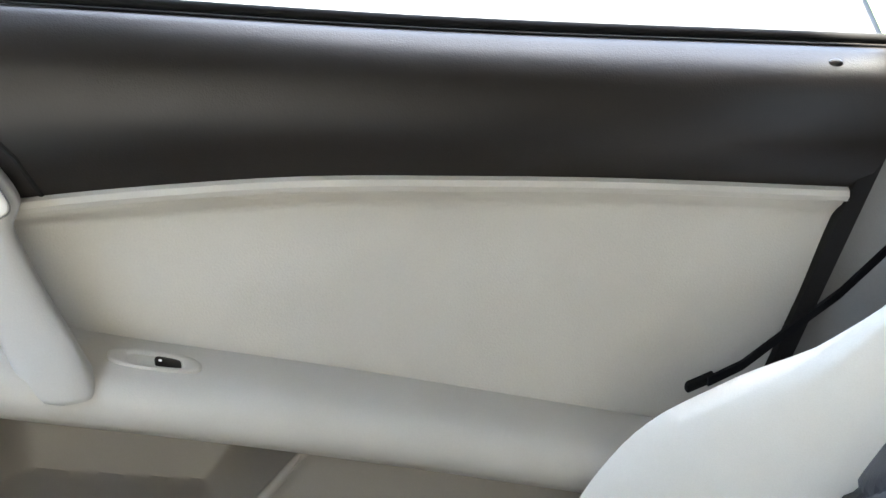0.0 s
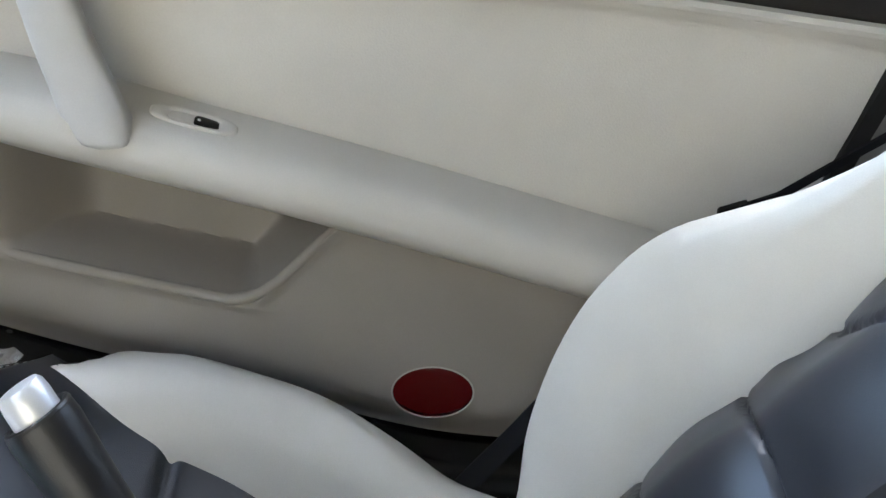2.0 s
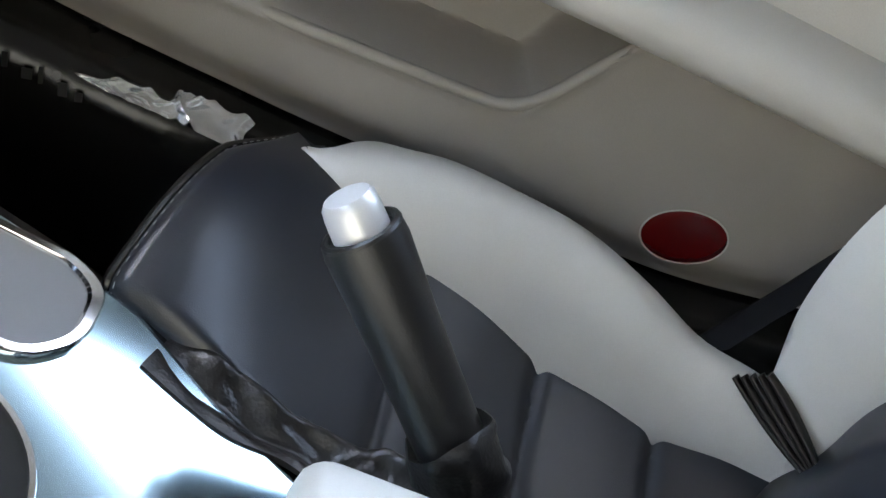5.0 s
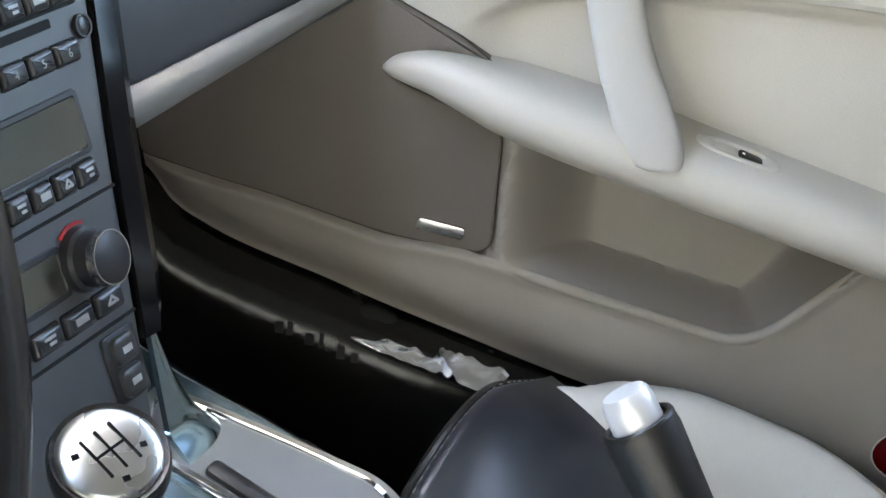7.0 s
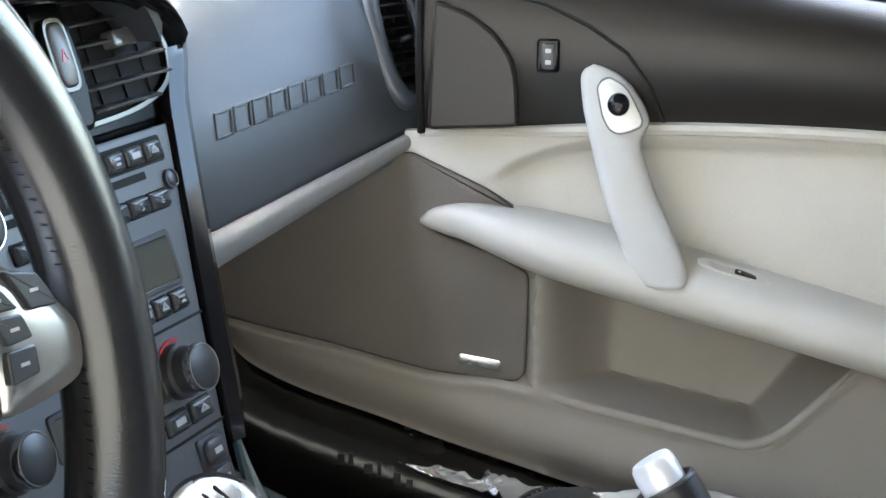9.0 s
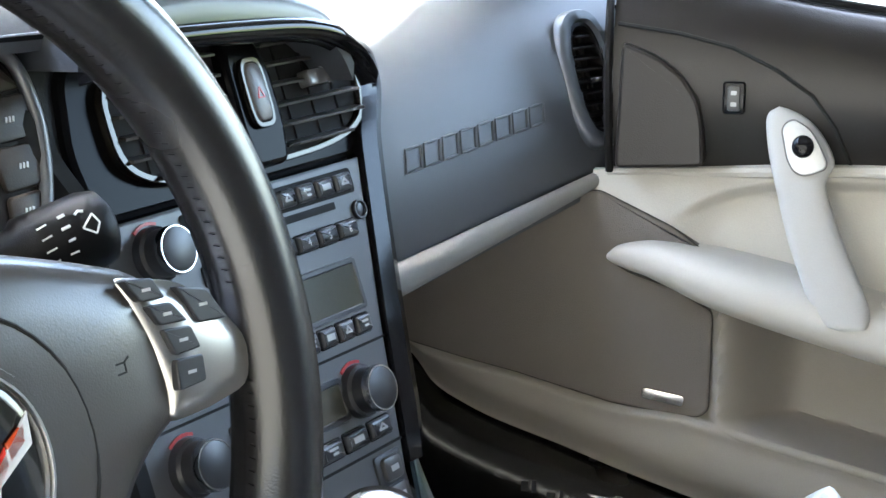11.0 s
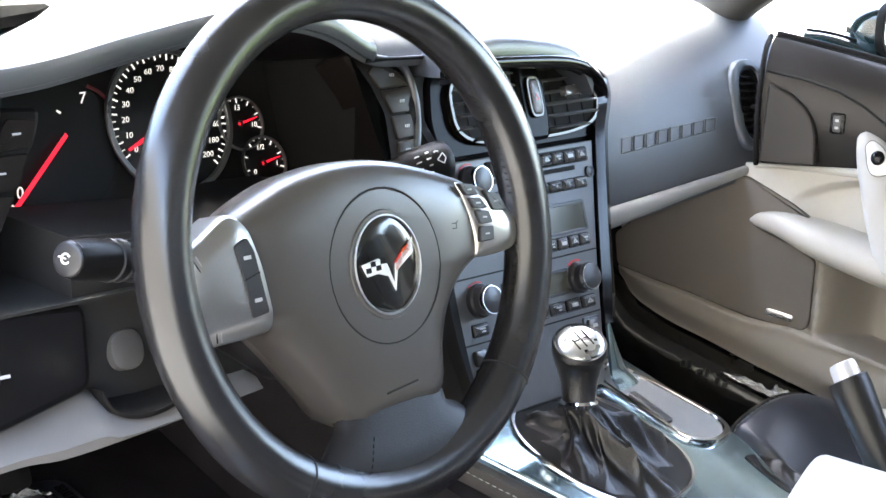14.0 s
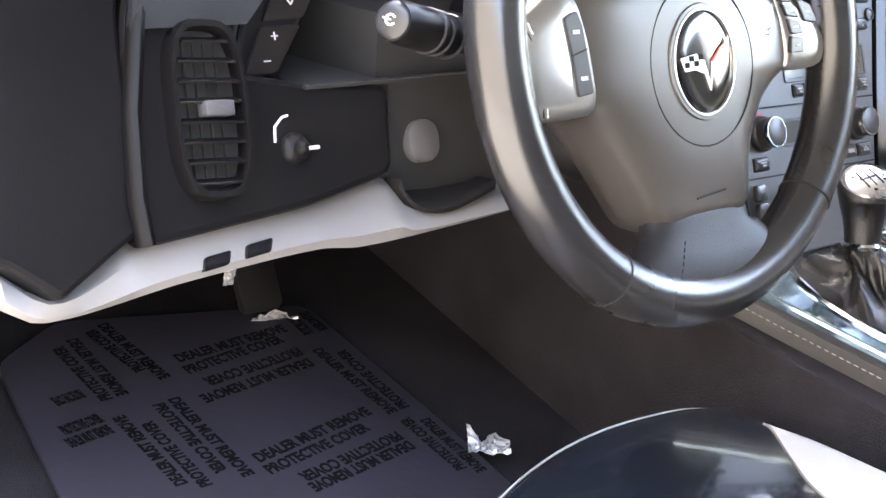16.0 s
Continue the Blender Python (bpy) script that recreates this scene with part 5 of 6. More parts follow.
o = [(-0.205, 0.095), (-0.165, -0.005), (-0.13, -0.09), (-0.095, -0.20), (-0.09, -0.30), (0.11, -0.30), (0.122, -0.20), (0.135, -0.135), (0.155, -0.075), (0.158, -0.02), (0.153, 0.05), (0.146, 0.105), (0.149, 0.155), (0.116, 0.155), (0.104, 0.105), (-0.14, 0.105)]
part("top_plate", slab([KV(*p) for p in o], 0.012, km, 0.004), SILVER, console, "glossy teal metallic console plate", angle=14)

ear_edge = knots([(0.374, 0.131), (0.392, 0.1195), (0.408, 0.112), (0.424, 0.1065), (0.449, 0.100)])


def ear(u, v):
    z = 0.450 - 0.076 * v
    a, b = 0.0895 - 0.16 * (0.450 - z), ear_edge(z)
    out = 0.004 + 0.010 * smooth(0.75, 1.0, v) - 0.008 * u ** 4
    return Vector((a + (b - a) * u, 0.125 + (z - 0.54) * 0.34, z)) + Vector((0, -0.947, 0.322)) * out


part("plate_ear", thicken(grid(ear, 12, 16), 0.004, (0, -1, 0.3)), SILVER, console, "teal metallic ear of the plate beside the stack", angle=60)
left = [(-0.212, 0.12), (-0.175, 0.02), (-0.13, -0.09), (-0.095, -0.20), (-0.085, -0.30), (-0.085, -0.62)]
rings = []
for x, y in left:
    z = 0.358 + 0.33 * max(y, -0.3)
    rings.append([(x + 0.03, y, z - 0.012), (x + 0.006, y, z - 0.006), (x - 0.006, y, z - 0.014), (x - 0.010, y, z - 0.05), (x - 0.014, y, 0.05), (x + 0.03, y, 0.05)])
part("side_left", loft(rings), mat("brown_black_leather", (0.019, 0.017, 0.017), 0.5, grain=0.3, scale=520), console, "black leather console side")
part("side_stitching", stitches([(x - 0.0085, y, 0.358 + 0.33 * max(y, -0.3) - 0.022) for x, y in left], 0.005, 0.003, 0.0006), THREAD, console)
right = [(0.151, 0.165), (0.148, 0.105), (0.155, 0.05), (0.160, -0.02), (0.157, -0.075), (0.137, -0.135), (0.124, -0.20), (0.112, -0.30), (0.112, -0.62)]
rings = []
for x, y in right:
    z = 0.358 + 0.33 * max(y, -0.3)
    rings.append([(x - 0.03, y, z - 0.016), (x - 0.002, y, z - 0.004), (x + 0.010, y, z - 0.010), (x + 0.016, y, z - 0.05), (x + 0.02, y, 0.05), (x - 0.03, y, 0.05)])
part("side_right", loft(rings), GLOSS, console, "gloss black console side")
ring_o = superellipse(-0.034, -0.008, 0.090, 0.104, 2.5, 60, radians(8))
ring_i = superellipse(-0.034, -0.008, 0.085, 0.099, 2.5, 60, radians(8))
part("shifter_ring", frame_ring(ring_o, ring_i, 0.006, km @ Matrix.Translation((0, 0, 0.004)), 0.002), CHROME, console, "chrome shifter surround")
part("shifter_well", slab(ring_i, 0.003, km @ Matrix.Translation((0, 0, 0.0006)), 0), SEAM_SHADE, console)
tray = [(0.062, 0.085), (0.115, 0.112), (0.128, 0.085), (0.143, 0.03), (0.158, -0.03), (0.150, -0.055), (0.110, -0.064), (0.076, -0.045), (0.070, 0.0)]
tin = [(0.069, 0.080), (0.112, 0.102), (0.121, 0.080), (0.136, 0.03), (0.150, -0.028), (0.143, -0.047), (0.111, -0.056), (0.083, -0.041), (0.077, 0.0)]
part("tray_ring", frame_ring(round_outline([KV(*p) for p in tray], 0.02, 5), round_outline([KV(*p) for p in tin], 0.017, 5), 0.006, km @ Matrix.Translation((0, 0, 0.006)), 0.002), CHROME, console, "chrome tray surround")
part("tray_lid", slab(round_outline([KV(*p) for p in tin], 0.017, 5), 0.003, km @ Matrix.Translation((0, 0, 0.002)), 0), mat("tray_charcoal", (0.17, 0.178, 0.19), 0.42, grain=0.1, scale=1200), console, "matte charcoal sliding lid", angle=14)
part("lid_catch", slab(rounded(0.078, -0.012, 0.092, 0.05, 0.004), 0.006, km @ Matrix.Translation((0, 0, 0.006)), 0.002), BUTTON, console, "black lid catch")
b = part("round_switch", frame_ring(superellipse(*KV(-0.022, -0.158), 0.026, 0.020), superellipse(*KV(-0.022, -0.158), 0.019, 0.0145), 0.008, km @ Matrix.Translation((0, 0, 0.004)), 0.002), GLOSS, console, "round black and chrome mode switch")
part("switch_dome", dome(*KV(-0.022, -0.158), 0.0185, 0.014, 0.006, km, base=0.002), CHROME, b)
# armrest lid
rings = []
for t in np.concatenate([np.linspace(0, 0.08, 9), np.linspace(0.1, 1, 20)]):
    y = -0.236 - 0.42 * t
    s = (1 - (1 - min(1, t / 0.05)) ** 2.2) ** 0.5 if t < 0.05 else min(1, ((1 - t) / 0.06) ** 0.4 if t < 1 else 0.4)
    rings.append([(-0.012 + x * (0.074 + 0.006 * s + 0.03 * t), y + 0.028 * x * (1 - t), 0.366 - 0.012 * (1 - s) + z * (0.006 + 0.026 * s)) for x, z in superellipse(0, 0, 1, 1, 3.4, 40)])
lid = thing("armrest_lid", (0, -0.42, 0.33), "pale grey leather armrest lid on the console", "armrest")
part("lid_pad", loft(rings), LIGHTLEATHER, lid, angle=70)
part("lid_base", slab(rounded(-0.075, -0.63, 0.075, -0.265, 0.02), 0.05, basis(Vector((0, 0, 0.342)), Vector((1, 0, 0)), Vector((0, 1, 0)), Vector((0, 0, 1))), 0.006), PLASTIC, lid)

# ---- gear lever ----
lever = thing("gear_lever", (-0.045, -0.01, 0.35), "gear lever with a silver topped black leather knob and boot", "gear lever")
base = Vector((-0.034, -0.008, 0.356))
topp = Vector((-0.052, 0.020, 0.476))
collar = Vector((-0.058, 0.010, 0.408))
rings = []
N = 96
for j in range(25):
    t = j / 24
    c = base.lerp(collar, t)
    q = (1 - t) ** 2.1
    rx, ry = 0.060 * q + 0.0195, 0.072 * q + 0.0195
    rg = []
    for k in range(N):
        a = 2 * math.pi * k / N
        big = (1 - abs(math.sin(2.5 * a + 1.5 * t + 0.5))) ** 1.4 - 0.35
        fine = (1 - abs(math.sin(5.5 * a - 3.0 * t + 1.1))) ** 1.6 - 0.3
        w = math.sin(math.pi * min(1, 0.04 + t)) ** 0.7
        f = 1 + w * (0.46 * big + 0.16 * fine) + 0.16 * w * math.cos(a + 0.9) * (1 - t)
        p = Vector((rx * f * math.cos(a), ry * f * math.sin(a), 0))
        z = 0.33 * p.y * (1 - t) + w * (0.020 * big + 0.008 * fine + 0.006 * math.sin(a * 2 + 5 * t)) * (1 - t) ** 0.5
        rg.append((c.x + p.x, c.y + p.y, c.z + z))
    rings.append(rg)
part("boot", loft(rings), mat("boot_leather", (0.009, 0.008, 0.008), 0.36, spec=0.5, grain=0.35, scale=450), lever, "creased black leather boot", angle=80)
ax = (topp - collar).normalized()
side = ax.cross(Vector((0, 1, 0))).normalized()
fw = side.cross(ax)


def around(c, r, n=32):
    return [c + side * math.cos(2 * math.pi * k / n) * r + fw * math.sin(2 * math.pi * k / n) * r for k in range(n)]


part("collar", loft([around(collar + ax * h, r) for h, r in ((-0.004, 0.0195), (0.0, 0.0215), (0.003, 0.0205), (0.004, 0.0185))]), CHROME, lever, "chrome collar")
L = (topp - collar).length
tilt = (ax + Vector((-0.42, -0.50, 0.0)) * 1.05).normalized()
sx_ = Vector((0.82, -0.52, 0)).normalized()
sx_ = (sx_ - tilt * sx_.dot(tilt)).normalized()


def leaning(c, r, k, n=32):
    d = ax.lerp(tilt, k).normalized()
    a = (side - d * side.dot(d)).normalized()
    b = a.cross(d)
    return [c + a * math.cos(2 * math.pi * i / n) * r - b * math.sin(2 * math.pi * i / n) * r for i in range(n)]


head = collar + ax * 0.058 + tilt * 0.012
rings = [leaning(collar + ax * h, r, 0) for h, r in ((0.003, 0.0185), (0.012, 0.0190), (0.026, 0.0210), (0.038, 0.0245))]
rings += [leaning(collar + ax * 0.047 + tilt * 0.002, 0.0280, 0.3), leaning(collar + ax * 0.053 + tilt * 0.006, 0.0302, 0.65), leaning(head - tilt * 0.003, 0.0305, 1), leaning(head, 0.0292, 1), leaning(head - tilt * 0.001, 0.026, 1)]
part("grip", loft(rings), bpy.data.materials["boot_leather"], lever, "black leather grip", angle=60)
tmx = basis(head - tilt * 0.001, sx_, tilt.cross(sx_), tilt)
cap = part("knob_top", dome(0, 0, 0.0268, 0.0268, 0.006, tmx, 36, 6, 0.003), SATIN, lever, "satin metal knob top with an engraved gate")
gp = tmx @ Matrix.Translation((0, 0, 0.0052)) @ Matrix.Rotation(radians(20), 4, "Z")
for x in (-0.0088, 0.0, 0.0088):
    part("gate_mark", ribbon([(x, -0.012), (x, 0.012)], 0.0014, gp, 0.0009), INK, cap)
part("gate_bar", ribbon([(-0.0088, 0), (0.0088, 0)], 0.0014, gp, 0.0008), INK, cap)
for x, y in ((-0.017, 0.002), (0.016, -0.002), (0.002, -0.017)):
    part("gate_dot", ribbon([(x - 0.001, y), (x + 0.001, y)], 0.003, tmx @ Matrix.Translation((0, 0, 0.0040)), 0.001), INK, cap)

# ---- hand brake ----
brake = thing("hand_brake", (0.165, -0.29, 0.30), "raised hand brake with black leather grip and silver button", "hand brake")
b0, b1 = Vector((0.156, -0.272, 0.316)), Vector((0.168, -0.1865, 0.4365))
bx = (b1 - b0).normalized()
part("grip", tube([b0, b0 + (b1 - b0) * 0.1, b0 + (b1 - b0) * 0.6, b0 + (b1 - b0) * 0.95, b1], [0.0195, 0.0195, 0.0208, 0.0232, 0.0222], 28), mat("grip_leather", (0.012, 0.0115, 0.0115), 0.40, spec=0.5, grain=0.12, scale=800), brake, "black leather grip")
part("grip_seam", tube([b0 + (b1 - b0) * q + Vector((-0.0155 - 0.002 * q, -0.0095, -0.0085)) for q in np.linspace(0.1, 0.97, 8)], 0.0007, 6), SEAM_SHADE, brake)
part("grip_rim", tube([b1 + (Vector((1, 0, 0)) * math.cos(a) + bx.cross(Vector((1, 0, 0))).normalized() * math.sin(a)) * 0.0200 for a in np.linspace(0, 2 * math.pi, 32, endpoint=False)], 0.0026, 8, closed=True), bpy.data.materials["grip_leather"], brake, "rolled leather rim round the button")
part("button", loft([[b1 + bx * h + (bx.cross(Vector((1, 0, 0))).normalized() * math.sin(a) + Vector((1, 0, 0)) * math.cos(a)) * r for a in np.linspace(0, 2 * math.pi, 24, endpoint=False)] for h, r in ((-0.008, 0.0158), (0.012, 0.0156), (0.018, 0.0148), (0.0208, 0.0128), (0.0215, 0.006))]), BRUSHED, brake, "silver release button")
bu = bx.cross(Vector((1, 0, 0))).normalized()
rings = []
for h, r in ((0.024, 0.0215), (0.027, 0.0245), (0.024, 0.0262), (0.018, 0.0258), (0.010, 0.0262), (0.003, 0.0245), (-0.003, 0.0255), (-0.008, 0.0235), (-0.016, 0.020)):
    rg = []
    for k in range(40):
        a = 2 * math.pi * k / 40
        f = 1 + 0.05 * math.sin(3 * a + 160 * h) + 0.03 * math.sin(7 * a - 90 * h)
        rg.append(b0 + bx * (h + 0.003 * math.sin(2 * a)) + (Vector((1, 0, 0)) * math.cos(a) + bu * math.sin(a)) * r * f)
    rings.append(rg)
part("boot", loft(rings), bpy.data.materials["boot_leather"], brake, "creased black leather boot", angle=80)


# folded leather skirt of the hand brake beside the console plate
def skirt(u, v):
    y = -0.092 - 0.29 * v
    edge = knots([(0, 0.124), (0.1, 0.120), (0.2, 0.119), (0.32, 0.128), (0.5, 0.120), (1, 0.115)])(v)
    x = edge + (0.180 - edge) * u
    z = 0.358 + 0.33 * max(y, -0.2) + 0.002 - 0.020 * u * u
    z += smooth(0, 0.12, v) * (0.011 * math.exp(-(((u - 0.62 - 0.12 * v) / 0.13) ** 2)) - 0.006 * math.exp(-(((u - 0.30 + 0.1 * v) / 0.10) ** 2)) + 0.004 * math.exp(-(((u - 0.93) / 0.06) ** 2)))
    z += 0.0022 * math.sin(37 * v + 8 * u * (1 + v)) * u * (1 - u) * 4 * smooth(0, 0.2, v)
    z += 0.016 * math.exp(-(((v - 0.60) / 0.10) ** 2)) * math.sin(math.pi * u) + 0.007 * math.exp(-(((v - 0.40 - 0.08 * u) / 0.03) ** 2)) * math.sin(math.pi * u)
    return (x + 0.004 * math.sin(17 * v) * u, y, z)


part("skirt", thicken(grid(skirt, 30, 90), 0.004), bpy.data.materials["boot_leather"], brake, "folded black leather skirt", angle=80)

# ---- steering wheel ----
wu, wv, wf = Vector((0.99975, 0.0224, 0)), Vector((-0.00519, 0.23118, 0.9729)), Vector((0.0218, -0.97265, 0.23124))
WM = basis(Vector((-0.386, 0.0095, 0.6393)), wu, wv, wf)
wheel = thing("steering_wheel", (-0.386, 0.0095, 0.6393), "three-spoke black leather steering wheel with satin spokes", "steering wheel")
R0, RT = 0.2265, 0.0245
rings = []
for k in range(120):
    a = 2 * math.pi * k / 120
    er = Vector((math.cos(a), math.sin(a), 0))
    rings.append([WM @ (er * (R0 + RT * math.cos(b)) + Vector((0, 0, RT * 1.0 * math.sin(b)))) for b in np.linspace(0, 2 * math.pi, 20, endpoint=False)])
rings.append(rings[0])
bm = loft(rings, True, False)
bmesh.ops.remove_doubles(bm, verts=bm.verts, dist=1e-6)
rim = part("rim", bm, WHEELLEATHER, wheel, "black leather wrapped rim", angle=80)
for a in (238, 316):
    c = radians(a)
    er = Vector((math.cos(c), math.sin(c), 0))
    part("rim_seam", tube([WM @ (er * (R0 + (RT + 0.0003) * math.cos(b)) + Vector((0, 0, (RT + 0.0003) * math.sin(b)))) for b in np.linspace(0, 2 * math.pi, 24, endpoint=False)], 0.0008, 6, closed=True), SEAM_SHADE, rim)
for lo, hi in ((318, 352), (5, 60)):
    sb = bmesh.new()
    for a in np.arange(lo, hi, 1.9):
        c = radians(a)
        er = lambda q, b: WM @ (Vector((math.cos(q), math.sin(q), 0)) * (R0 + (RT + 0.0004) * math.cos(b)) + Vector((0, 0, (RT + 0.0004) * math.sin(b))))
        tube([er(c, 2.90), er(c + 0.003, 2.97), er(c + 0.006, 3.04)], 0.00032, 5, into=sb)
    part("rim_stitching", sb, INK, rim)
# hub shell: an upholstered Y with rounded edges
hub = [(-0.150, 0.040), (-0.110, 0.058), (-0.074, 0.070), (-0.03, 0.076), (0.02, 0.075), (0.07, 0.066), (0.12, 0.050), (0.158, 0.036), (0.160, -0.034), (0.135, -0.044), (0.112, -0.062), (0.095, -0.088), (0.085, -0.115), (0.080, -0.165), (-0.045, -0.168), (-0.075, -0.125), (-0.105, -0.085), (-0.128, -0.060), (-0.150, -0.052)]
hub = round_outline(hub, 0.02, 4)


def inset(o, f, c=(0.018, -0.03)):
    return [(c[0] + (x - c[0]) * f, c[1] + (y - c[1]) * f) for x, y in o]


rings = [[WM @ Vector((x, y, h)) for x, y in inset(hub, f)] for f, h in ((0.97, -0.055), (1.0, -0.035), (1.0, -0.018), (0.975, -0.006), (0.93, 0.001), (0.85, 0.005), (0.7, 0.008), (0.5, 0.009))]
bm = loft(rings, True, True)
hubo = part("hub", bm, HUB, wheel, "grey-black airbag hub", angle=80)
cx, cy = 0.0150, -0.0235
part("hub_groove", tube([WM @ Vector((x, y, 0.0083)) for x, y in superellipse(0.0145, -0.0245, 0.0705, 0.0715)], 0.0011, 6, closed=True), SEAM_SHADE, hubo)
part("emblem_well", frame_ring(superellipse(cx, cy, 0.0475, 0.0510), superellipse(cx, cy, 0.0405, 0.0445), 0.006, WM @ Matrix.Translation((0, 0, 0.0105)), 0.002), HUB, hubo)
em = part("emblem", dome(cx, cy, 0.0415, 0.0455, 0.003, WM @ Matrix.Translation((0, 0, 0.0085)), 40, 5, 0.003), mat("emblem_black", (0.010, 0.010, 0.009), 0.12, coat=0.7), hubo, "black oval emblem")
part("emblem_ring", frame_ring(superellipse(cx, cy, 0.0425, 0.0465), superellipse(cx, cy, 0.0405, 0.0445), 0.004, WM @ Matrix.Translation((0, 0, 0.0115)), 0.001), SATIN, hubo)
FM = WM @ Matrix.Translation((cx, cy, 0.0118)) @ Matrix.Diagonal((1.15, 1.05, 1, 1))


def flag(name, pts, material):
    part(name, slab(pts, 0.0012, FM @ Matrix.Translation((0, 0, 0.0012)), 0.0003, 1), material, em)


flag("emblem_wing", [(-0.031, 0.004), (-0.012, 0.007), (-0.003, 0.001), (0.003, -0.018), (0.006, 0.000), (0.020, 0.012), (0.028, 0.020), (0.027, 0.006), (0.008, -0.006), (0.003, -0.024), (-0.003, -0.010), (-0.014, -0.006), (-0.026, -0.007)], mat("emblem_silver", (0.80, 0.80, 0.78), 0.30, 0.3))
flag("emblem_red", [(0.006, 0.001), (0.014, 0.009), (0.014, 0.001), (0.006, -0.008)], mat("emblem_red", (0.60, 0.03, 0.015), 0.25, coat=0.5))
flag("emblem_red", [(0.015, 0.010), (0.025, 0.016), (0.024, 0.008), (0.015, 0.002)], mat("emblem_orange", (0.6, 0.08, 0.02), 0.25, coat=0.5))
for i in range(4):
    for j in range(2):
        x, y = -0.027 + i * 0.0055, -0.004 + j * 0.0045 + i * 0.0004
        if (i + j) % 2 == 0:
            part("emblem_check", slab([(x, y), (x + 0.0055, y), (x + 0.0055, y + 0.0045), (x, y + 0.0045)], 0.001, FM @ Matrix.Translation((0, 0, 0.0016)), 0), INK, em)
for hx, hy in ((-0.084, -0.010), (0.111, -0.002)):
    mm = WM @ Matrix.Translation((hx, hy, 0.0075))
    kb = ribbon([(-0.005, 0.0025), (-0.003, -0.0025), (0.003, -0.0025), (0.003, 0.0022), (-0.005, 0.0025)], 0.0009, mm, 0.0008)
    ribbon([(0.003, 0.0025), (0.006, 0.004)], 0.0009, mm, 0.0008, kb)
    part("horn_mark", kb, SEAM_SHADE, hubo)
mm = WM @ Matrix.Translation((0.016, -0.137, 0.0066))
part("airbag_mark", ribbon([(-0.020, -0.003), (0.020, 0.001)], 0.0018, mm, 0.0005), SEAM_SHADE, hubo)
# satin side spokes
SATINSP = mat("satin_spoke", (0.40, 0.385, 0.36), 0.30, 0.9, scale=1500, wear=0.01)


def spoke(o, name, h):
    c = (sum(p[0] for p in o) / len(o), sum(p[1] for p in o) / len(o))
    o2 = round_outline(o, 0.010, 4)
    rings = [[WM @ Vector((x, y, z)) for x, y in inset(o2, f, c)] for f, z in ((0.98, -0.03), (1.0, h - 0.012), (0.985, h - 0.004), (0.94, h), (0.6, h + 0.003))]
    return part(name, loft(rings), SATINSP, wheel, "satin metal spoke", angle=70)


sl = spoke([(-0.1565, 0.050), (-0.139, 0.036), (-0.1285, 0.001), (-0.123, -0.043), (-0.127, -0.058), (-0.160, -0.060), (-0.208, -0.060), (-0.214, -0.02), (-0.208, 0.020)], "spoke", 0.008)
sr = spoke([(0.121, 0.041), (0.165, 0.029), (0.189, 0.010), (0.206, -0.012), (0.200, -0.036), (0.170, -0.039), (0.137, -0.038), (0.141, -0.020), (0.136, 0.004)], "spoke", 0.006)
lb = [(-0.161, 0.0205), (-0.146, 0.0262), (-0.140, 0.0135), (-0.1325, -0.0405), (-0.1515, -0.0425), (-0.155, -0.0093)]
o = part("wheel_switch", slab(round_outline(lb, 0.003), 0.005, WM @ Matrix.Translation((0, 0, 0.0128)), 0.001), BUTTON, sl, "tall black rocker on the spoke", angle=14)
part("switch_split", ribbon([(-0.1548, -0.0093), (-0.1380, -0.0050)], 0.0014, WM @ Matrix.Translation((0, 0, 0.0129)), 0.0003), SEAM_SHADE, o)
for x, y in ((-0.149, 0.009), (-0.1435, -0.028)):
    part("switch_mark", ribbon([(x - 0.003, y), (x + 0.003, y)], 0.0032, WM @ Matrix.Translation((0, 0, 0.0129)), 0.0003), GREYINK, o)
rb = [[(0.122, 0.0375), (0.1415, 0.0345), (0.1475, 0.0230), (0.1305, 0.0248)], [(0.1555, 0.0268), (0.1770, 0.0205), (0.1870, 0.0030), (0.1665, 0.0055)], [(0.1335, 0.0222), (0.1505, 0.0203), (0.1590, 0.0086), (0.1395, 0.0110)], [(0.1405, 0.0087), (0.1600, 0.0060), (0.1640, -0.0062), (0.1455, -0.0055)], [(0.1445, -0.0075), (0.1640, -0.0095), (0.1625, -0.0228), (0.1425, -0.0228)]]
for q in rb:
    part("wheel_button", slab(round_outline(q, 0.002), 0.005, WM @ Matrix.Translation((0, 0, 0.0112)), 0.001), BUTTON, sr, "small black wheel button", angle=14)
    cx_, cy_ = (sum(p[j] for p in q) / 4 for j in (0, 1))
    part("button_mark", ribbon([(cx_ - 0.0025, cy_), (cx_ + 0.0025, cy_ - 0.0004)], 0.0016, WM @ Matrix.Translation((0, 0, 0.0113)), 0.0003), GREYINK, sr)
for dx in (0.0, 0.0045):
    part("spoke_groove", tube([WM @ Vector((x + dx, y, 0.0092)) for x, y in ((-0.204, 0.018), (-0.1955, 0.002), (-0.191, -0.014), (-0.189, -0.034), (-0.190, -0.056))], 0.0007, 6), SEAM_SHADE if not dx else SATIN, sl)
# lower spoke joining the rim
rings = []
for t, (w, y, z, th) in enumerate(((0.066, -0.140, -0.016, 0.018), (0.068, -0.165, -0.012, 0.019), (0.076, -0.188, -0.007, 0.021), (0.100, -0.207, -0.003, 0.022), (0.130, -0.224, 0.0, 0.018))):
    rings.append([WM @ Vector((0.016 + x * w, y + (0.02 * abs(x) ** 2 if t > 1 else 0), z + q * th - 0.002)) for x, q in superellipse(0, 0, 1, 1, 3.0, 28)])
